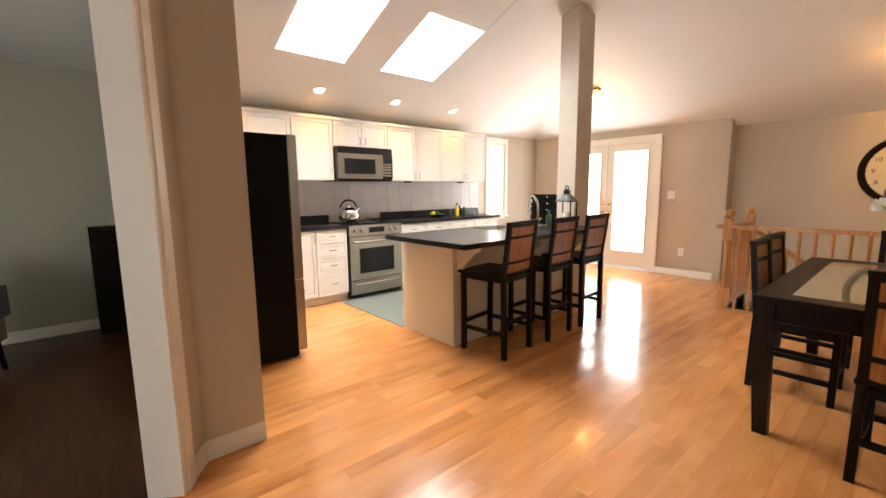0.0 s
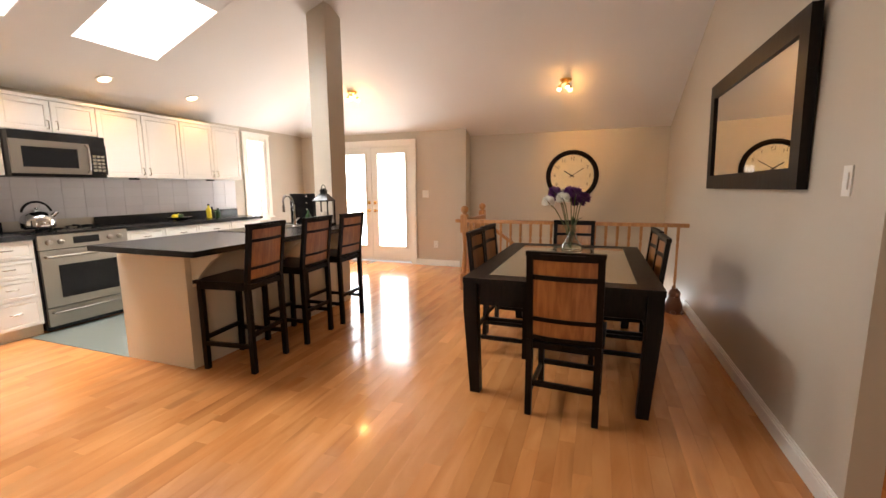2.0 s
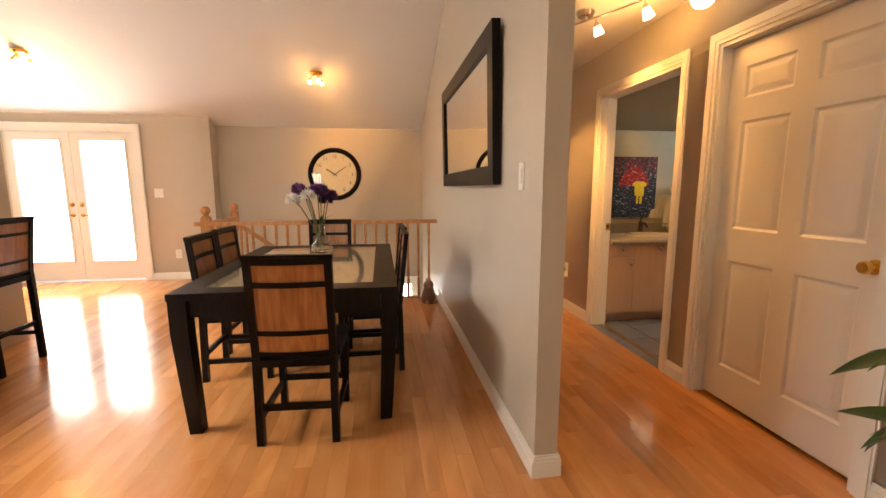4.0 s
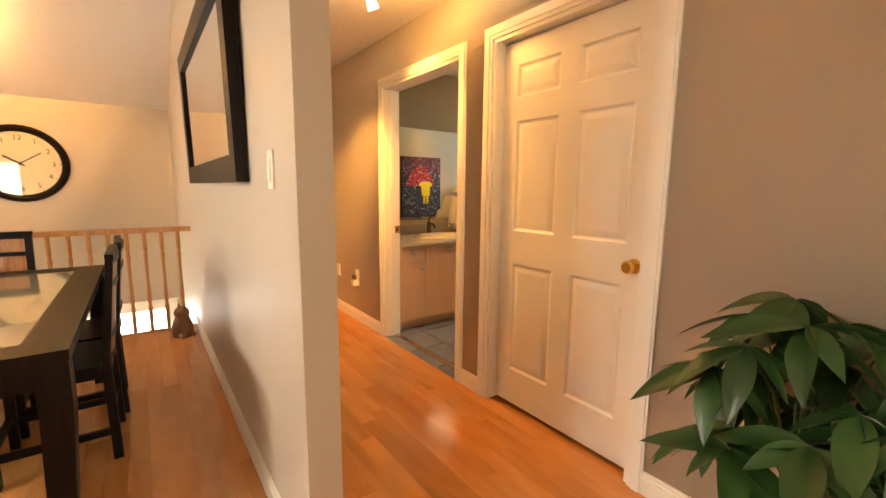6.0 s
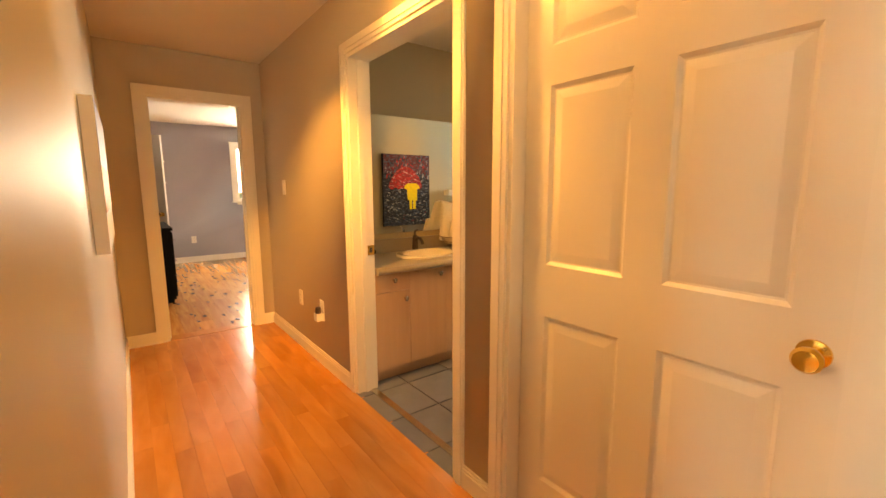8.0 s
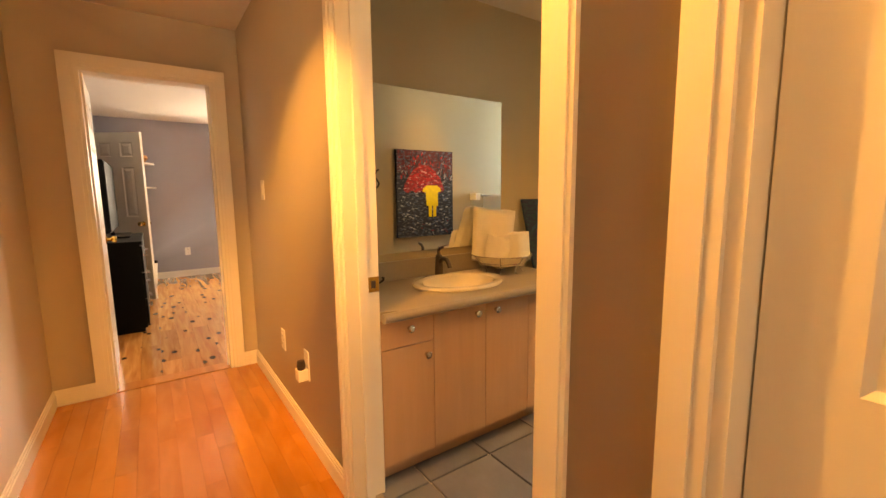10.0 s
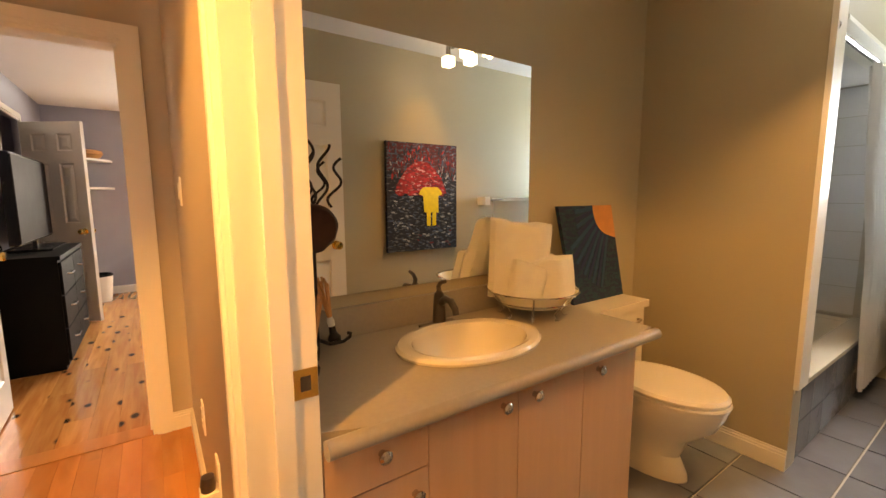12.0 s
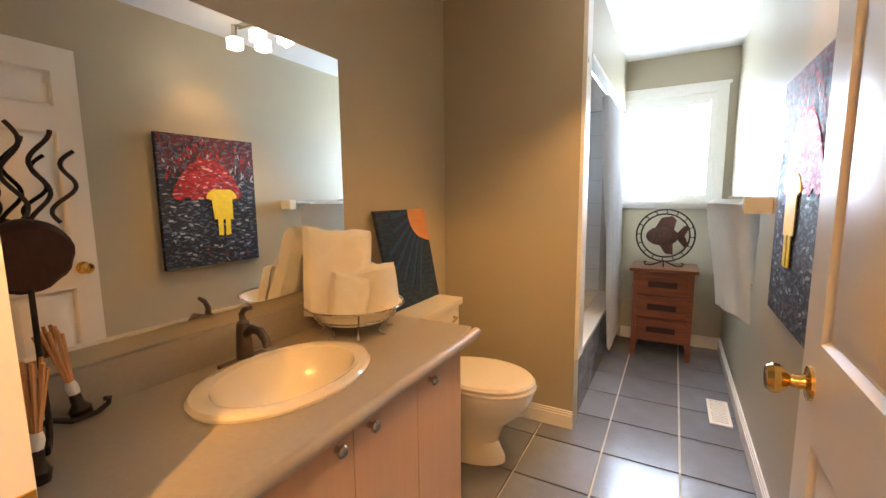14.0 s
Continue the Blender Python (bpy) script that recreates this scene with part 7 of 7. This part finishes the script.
ball(bm, (0.02, 0.0, 0.24), 0.115, 1.0, 0.14, 0.66, 24, 14)
for poly in ([(-0.065, 0.245), (-0.13, 0.325), (-0.165, 0.315), (-0.135, 0.245), (-0.165, 0.165), (-0.13, 0.16)],
             [(0.085, 0.28), (0.03, 0.385), (-0.045, 0.40), (-0.075, 0.37), (-0.06, 0.285)],
             [(0.05, 0.19), (-0.005, 0.105), (-0.06, 0.095), (-0.055, 0.20)], [(0.045, 0.225), (0.0, 0.255), (-0.03, 0.215), (0.005, 0.19)]):
    side = 0.02 if len(poly) == 4 and poly[0][1] > 0.2 else 0.006
    lo = [bm.verts.new((x, -side, z)) for x, z in poly]
    hi = [bm.verts.new((x, side, z)) for x, z in poly]
    bm.faces.new(lo)
    bm.faces.new(hi[::-1])
    for i in range(len(poly)):
        bm.faces.new((lo[i], hi[i], hi[(i + 1) % len(poly)], lo[(i + 1) % len(poly)]))
for k in range(5):
    tube(bm, smooth_arc((0.13 - k * 0.04, 0.017, 0.24), 0.05, 125, 235, 8), 0.003, 6)
part("fish_body", bm, FISHRUST, fi, "rusty brown fish with a broad tail")
bm = bmesh.new()
for s in (-1, 1):
    tube(bm, [(0, 0, 0.045), (s * 0.05, 0.0, 0.02), (s * 0.09, 0.02, 0.007), (s * 0.13, 0.03, 0.012), (s * 0.14, 0.03, 0.03), (s * 0.12, 0.03, 0.035)], 0.006, 8)
tube(bm, [(0, 0.05, 0.007), (0, 0.0, 0.045), (0, -0.05, 0.007)], 0.006, 8)
part("scroll_stand", bm, IRON, fi)

# towel bar with hanging towel
tw = thing("towel_bar", pose(3.902, -3.98, 1.24), "ceramic towel bar on the bathroom wall", "towel bar")
for y in (-0.33, 0.33):
    part("bracket", bbox(0, y - 0.03, -0.045, 0.105, y + 0.03, 0.03, 0.012, 3), PORCELAIN, tw, "almond ceramic bracket")
bm = bmesh.new()
rod(bm, (0.085, -0.32, 0), (0.085, 0.32, 0), 0.009, n=12)
part("bar", bm, CHROME, tw)
bm = bmesh.new()
n_u, prof = 20, []
for k in range(40):
    t = k / 39
    if t < 0.46:
        prof.append((0.140 - 0.05 * (1 - t / 0.46), -0.60 + 0.585 * t / 0.46))
    elif t < 0.54:
        a = math.pi * (t - 0.46) / 0.08
        prof.append((0.085 + 0.055 * math.cos(a), -0.01 + 0.030 * math.sin(a)))
    else:
        prof.append((0.030, -0.012 - 0.42 * (t - 0.54) / 0.46))
rows = []
for i in range(n_u + 1):
    u = i / n_u
    rows.append([bm.verts.new((x * (1.0 + 0.45 * (1 - u) * (x > 0.07)) + 0.008 * math.sin(u * 11 + z * 4) * min(1, -z * 4 + 0.02), -0.19 + 0.42 * u + 0.01 * math.sin(z * 9), z)) for x, z in prof])
for a, b in zip(rows, rows[1:]):
    for j in range(len(prof) - 1):
        bm.faces.new((a[j], b[j], b[j + 1], a[j + 1]))
bmesh.ops.solidify(bm, geom=bm.faces[:], thickness=0.010)
solo("bath_towel", bm, WHITETOWEL, "white towel hanging over the towel bar", "towel", pose(3.885, -4.0, 1.24, 0, 0, 12))
fv = thing("floor_vent", pose(3.995, -4.08, 0.0025), "white metal floor register between tiles", "vent")
bm = bmesh.new()
for b in ((-0.055, -0.16, 0, -0.04, 0.16, 0.006), (0.04, -0.16, 0, 0.055, 0.16, 0.006), (-0.04, -0.16, 0, 0.04, -0.145, 0.006), (-0.04, 0.145, 0, 0.04, 0.16, 0.006)):
    box(bm, *b)
part("frame", bm, TRIM, fv)
for k in range(14):
    part("slat", bbox(-0.04, -0.14 + k * 0.0205, 0, 0.04, -0.128 + k * 0.0205, 0.004, 0), TRIM, fv)
bl = thing("bathroom_light", pose(4.42, -3.1, 2.40), "nickel ceiling light with four square glass shades", "light")
part("canopy", bbox(-0.06, -0.06, -0.02, 0.06, 0.06, 0, 0.006), NICKEL, bl)
part("cross_bar", bbox(-0.20, -0.012, -0.045, 0.20, 0.012, -0.02, 0.004), NICKEL, bl)
for x, y in ((-0.17, 0.05), (-0.05, -0.06), (0.06, 0.06), (0.17, -0.05)):
    bm = bmesh.new()
    bar(bm, (x, 0, -0.033), (x, y, -0.045), 0.012, 0.012, (0, 0, 1))
    rod(bm, (x, y, -0.04), (x, y, -0.12), 0.016, 0.02, 12)
    arm = part("arm", bm, NICKEL, bl)
    part("shade", bbox(x - 0.034, y - 0.034, -0.185, x + 0.034, y + 0.034, -0.12, 0.006), BULB, arm, "glowing square glass shade")
sp = thing("strike_plate", pose(4.948, -1.410, 0.912), "brass strike plate on the bathroom door lining", "latch")
part("plate", bbox(-0.0025, -0.026, -0.03, 0.0, 0.026, 0.03, 0.001), BRASS, sp)
# dark patch on the plate, coloured like the shade in the latch hole
part("mortise", bbox(-0.003, -0.012, -0.015, -0.0024, 0.008, 0.015, 0), INK, sp)

# ---- bedroom ----
dk = thing("dresser", pose(8.60, -0.405, 0), "black three-drawer dresser with chrome handles in the bedroom", "dresser")
part("body", bbox(-0.40, -0.20, 0.04, 0.72, 0.205, 0.83, 0.004), BLACKMATT, dk)
part("top", bbox(-0.42, -0.22, 0.83, 0.74, 0.21, 0.86, 0.004), BLACKMATT, dk)
part("plinth", bbox(-0.38, -0.18, 0, 0.70, 0.19, 0.04, 0), BLACKMATT, dk)
for k in range(3):
    for j in range(2):
        z, x = 0.07 + k * 0.25, -0.385 + j * 0.55
        dr = part("drawer", bbox(x, -0.218, z, x + 0.54, -0.20, z + 0.24, 0.003), BLACKMATT, dk)
        bm = bmesh.new()
        tube(bm, [(x + 0.21, -0.218, z + 0.13), (x + 0.215, -0.245, z + 0.13), (x + 0.325, -0.245, z + 0.13), (x + 0.33, -0.218, z + 0.13)], 0.006)
        part("handle", bm, CHROME, dr, "chrome bar handle")
TVSCREEN = mat("dull_dark_screen", (0.018, 0.014, 0.013), 0.6, vary=0.1, spec=0.04)
tv = thing("television", pose(8.95, -0.385, 0.862, 0, 0, 0), "flat black television on the dresser", "television")
part("screen", bbox(-0.585, -0.02, 0.085, 0.585, 0.02, 0.73, 0.006), TVSCREEN, tv)
part("bezel", bbox(-0.60, -0.012, 0.07, 0.60, 0.045, 0.745, 0.008), BLACKPL, tv)
part("stand", bbox(-0.30, -0.14, 0, 0.30, 0.12, 0.015, 0.005), BLACKPL, tv)
part("neck", bbox(-0.04, -0.01, 0.015, 0.04, 0.02, 0.07, 0.003), BLACKPL, tv)
bm = bmesh.new()
for k in range(3):
    tube(bm, [(-0.05 + 0.05 * math.cos(a / 3 + k), 0.02 * k + 0.01 * math.sin(a), 0.07 + 0.055 * math.sin(a / 3 + k) + 0.01 * k) for a in range(0, 20)], 0.005, 6)
solo("cable", bm, BLACKPL, "coil of black cable behind the television", "cable", pose(8.36, -0.29, 0.875))
for z in (1.385, 1.73):
    ob = thing("corner_shelf", pose(11.19, -0.18, z), "white quarter-round corner shelf", "shelf", "bedroom corner shelves")
    bm = bmesh.new()
    prism(bm, [(0, 0)] + [(-0.60 * math.cos(radians(a)), -0.64 * math.sin(radians(a))) for a in range(0, 91, 9)], 0, 0.025)
    part("board", bm, TRIM, ob)
bm = bmesh.new()
lathe(bm, [(0, 0), (0.10, 0), (0.15, 0.06), (0.14, 0.10), (0.08, 0.115), (0, 0.12)], 20)
solo("orange_dish", bm, DUSK, "orange pottery dish on the corner shelf", "dish", pose(11.0, -0.60, 1.756))
wb = thing("waste_bin", pose(10.75, -0.60, 0), "white waste bin with a dark liner", "bin")
bm = bmesh.new()
lathe(bm, [(0, 0), (0.11, 0), (0.14, 0.33), (0.132, 0.33), (0.104, 0.01), (0, 0.01)], 20)
part("bucket", bm, WHITEPL, wb)
bm = bmesh.new()
lathe(bm, [(0.136, 0.31), (0.145, 0.335), (0.128, 0.345), (0.12, 0.2)], 20)
bmesh.ops.delete(bm, geom=[f for f in bm.faces if len(f.verts) > 4], context="FACES")
part("liner", bm, BLACKPL, wb, "dark liner")
wall_plate(11.2, -1.15, 0.40, -90, "outlet")

# ---- den ----
dch = thing("cd_tower", pose(1.17, 6.16, 0), "tall narrow dark wooden media tower against the wall", "shelf")
part("carcass", bbox(-0.09, -0.10, 0, 0.15, 0.13, 1.0, 0.004), ESPRESSO, dch)
for k in range(6):
    part("drawer", bbox(-0.078, -0.112, 0.06 + k * 0.155, 0.138, -0.10, 0.20 + k * 0.155, 0.003), ESPRESSO, dch)
ac = thing("armchair", pose(0.13, 5.38, 0, 0, 0, -20), "tan upholstered armchair with a grey throw", "chair")
TAN = mat("tan_upholstery", (0.22, 0.18, 0.12), 0.9, vary=0.15, scale=20, bump=0.5, bump_scale=300)
GREY = mat("grey_throw", (0.10, 0.11, 0.13), 0.95, vary=0.2, scale=20, bump=0.7, bump_scale=300)
part("seat", bbox(-0.30, -0.30, 0.22, 0.30, 0.30, 0.44, 0.05, 4), TAN, ac)
part("backrest", bbox(-0.36, -0.34, 0.30, -0.22, 0.34, 0.86, 0.05, 4), TAN, ac)
for s in (-1, 1):
    part("arm", bbox(-0.30, s * 0.30 - 0.05, 0.22, 0.30, s * 0.30 + 0.05, 0.60, 0.04, 4), TAN, ac)
part("throw", bbox(-0.05, 0.20, 0.40, 0.33, 0.37, 0.63, 0.04, 4), GREY, ac, "crumpled grey throw")
for sx in (-1, 1):
    for sy in (-1, 1):
        bm = bmesh.new()
        rod(bm, (sx * 0.27, sy * 0.27, 0.22), (sx * 0.29, sy * 0.29, 0), 0.025, 0.015)
        part("leg", bm, ESPRESSO, ac)

# ---- floor pieces, nearest the walk first ----
def strips(x0, x1, y0, y1, w, lmin, lmax, seed):
    """Staggered boards along x: (x, y, length)."""
    rnd = random.Random(seed)
    y = y0
    while y < y1 - 0.005:
        x = x0 - rnd.random() * lmax
        ww = min(w, y1 - y)
        while x < x1:
            ln = rnd.choice((lmin, (lmin + lmax) / 2, lmax))
            a, b = max(x, x0), min(x + ln, x1)
            if b - a > 0.02:
                yield a, y, b - a, ww
            x += ln
        y += w


FLOOR = bpy.data.objects["floor"]
plank_mesh = {}


def plank(parent, x, y, ln, w, material, name="plank"):
    key = (round(ln, 3), round(w, 3), material.name)
    if key not in plank_mesh:
        bm = bmesh.new()
        g = 0.0003
        fs = box(bm, g, g, -0.012, ln - g, w - g, 0.0)
        bmesh.ops.inset_region(bm, faces=[fs[1]], thickness=0.0008, depth=0.0)
        for v in fs[1].verts:
            v.co.z += 0.0003
        plank_mesh[key] = mesh_of(name, bm, material)
    ob = new(name, plank_mesh[key])
    ob.parent = parent
    ob.location = (x, y, 0)


def near_walk(x, y):
    return -0.6 < y < 2.6 and 2.2 < x < 5.4 or y < -0.6 and 2.9 < x < 6.9


rest = bmesh.new()
count = 0
for x, y, ln, w in itertools.chain(strips(-0.72, 6.79, -1.31, -0.04, 0.083, 0.45, 1.15, 1), strips(-0.72, 6.2, -0.05, 2.47, 0.083, 0.45, 1.15, 2), strips(-0.72, 7.72, 2.47, 6.04, 0.083, 0.45, 1.15, 3)):
    lim = max(1.25 + (0.03 - (yy - 3.13) * NRM.y) / NRM.x for yy in (y, y + w)) if y < 3.42 else 1.53
    if x < lim:
        x, ln = lim, ln - (lim - x)
        if ln < 0.03:
            continue
    if count < 300 and near_walk(x + ln / 2, y):
        plank(FLOOR, x, y, ln, w, MAPLE)
        count += 1
    else:
        box(rest, x + 0.0004, y + 0.0004, -0.012, x + ln - 0.0004, y + w - 0.0004, 0.0003)
ob = part("plank_rest", rest, MAPLE_REST, FLOOR)
tagged(ob, "narrow pale maple floor strips", "", "", "stuff")
for x, y, ln, w in strips(6.92, 11.2, -4.2, -0.16, 0.13, 0.9, 2.0, 4):
    plank(bpy.data.objects["floor_bed"], x, y, ln, w, PINE)

# bathroom floor tiles
tile_parent = bpy.data.objects["floor_bath"]
bm = bmesh.new()
T = 0.345
fs = box(bm, 0.0055, 0.0055, -0.012, T - 0.0055, T - 0.0055, 0.0)
bmesh.ops.inset_region(bm, faces=[fs[1]], thickness=0.003)
for v in fs[1].verts:
    v.co.z += 0.0015
tile_mesh = mesh_of("tile", bm, SLATE)
for i in range(-1, 6):
    for j in range(-6, 8):
        x, y = 3.855 + i * T, -3.70 + j * T
        if 3.7 < x < 5.45 and -5.45 < y < -1.6:
            ob = new("tile", tile_mesh)
            ob.parent = tile_parent
            ob.location = (x, y, 0)
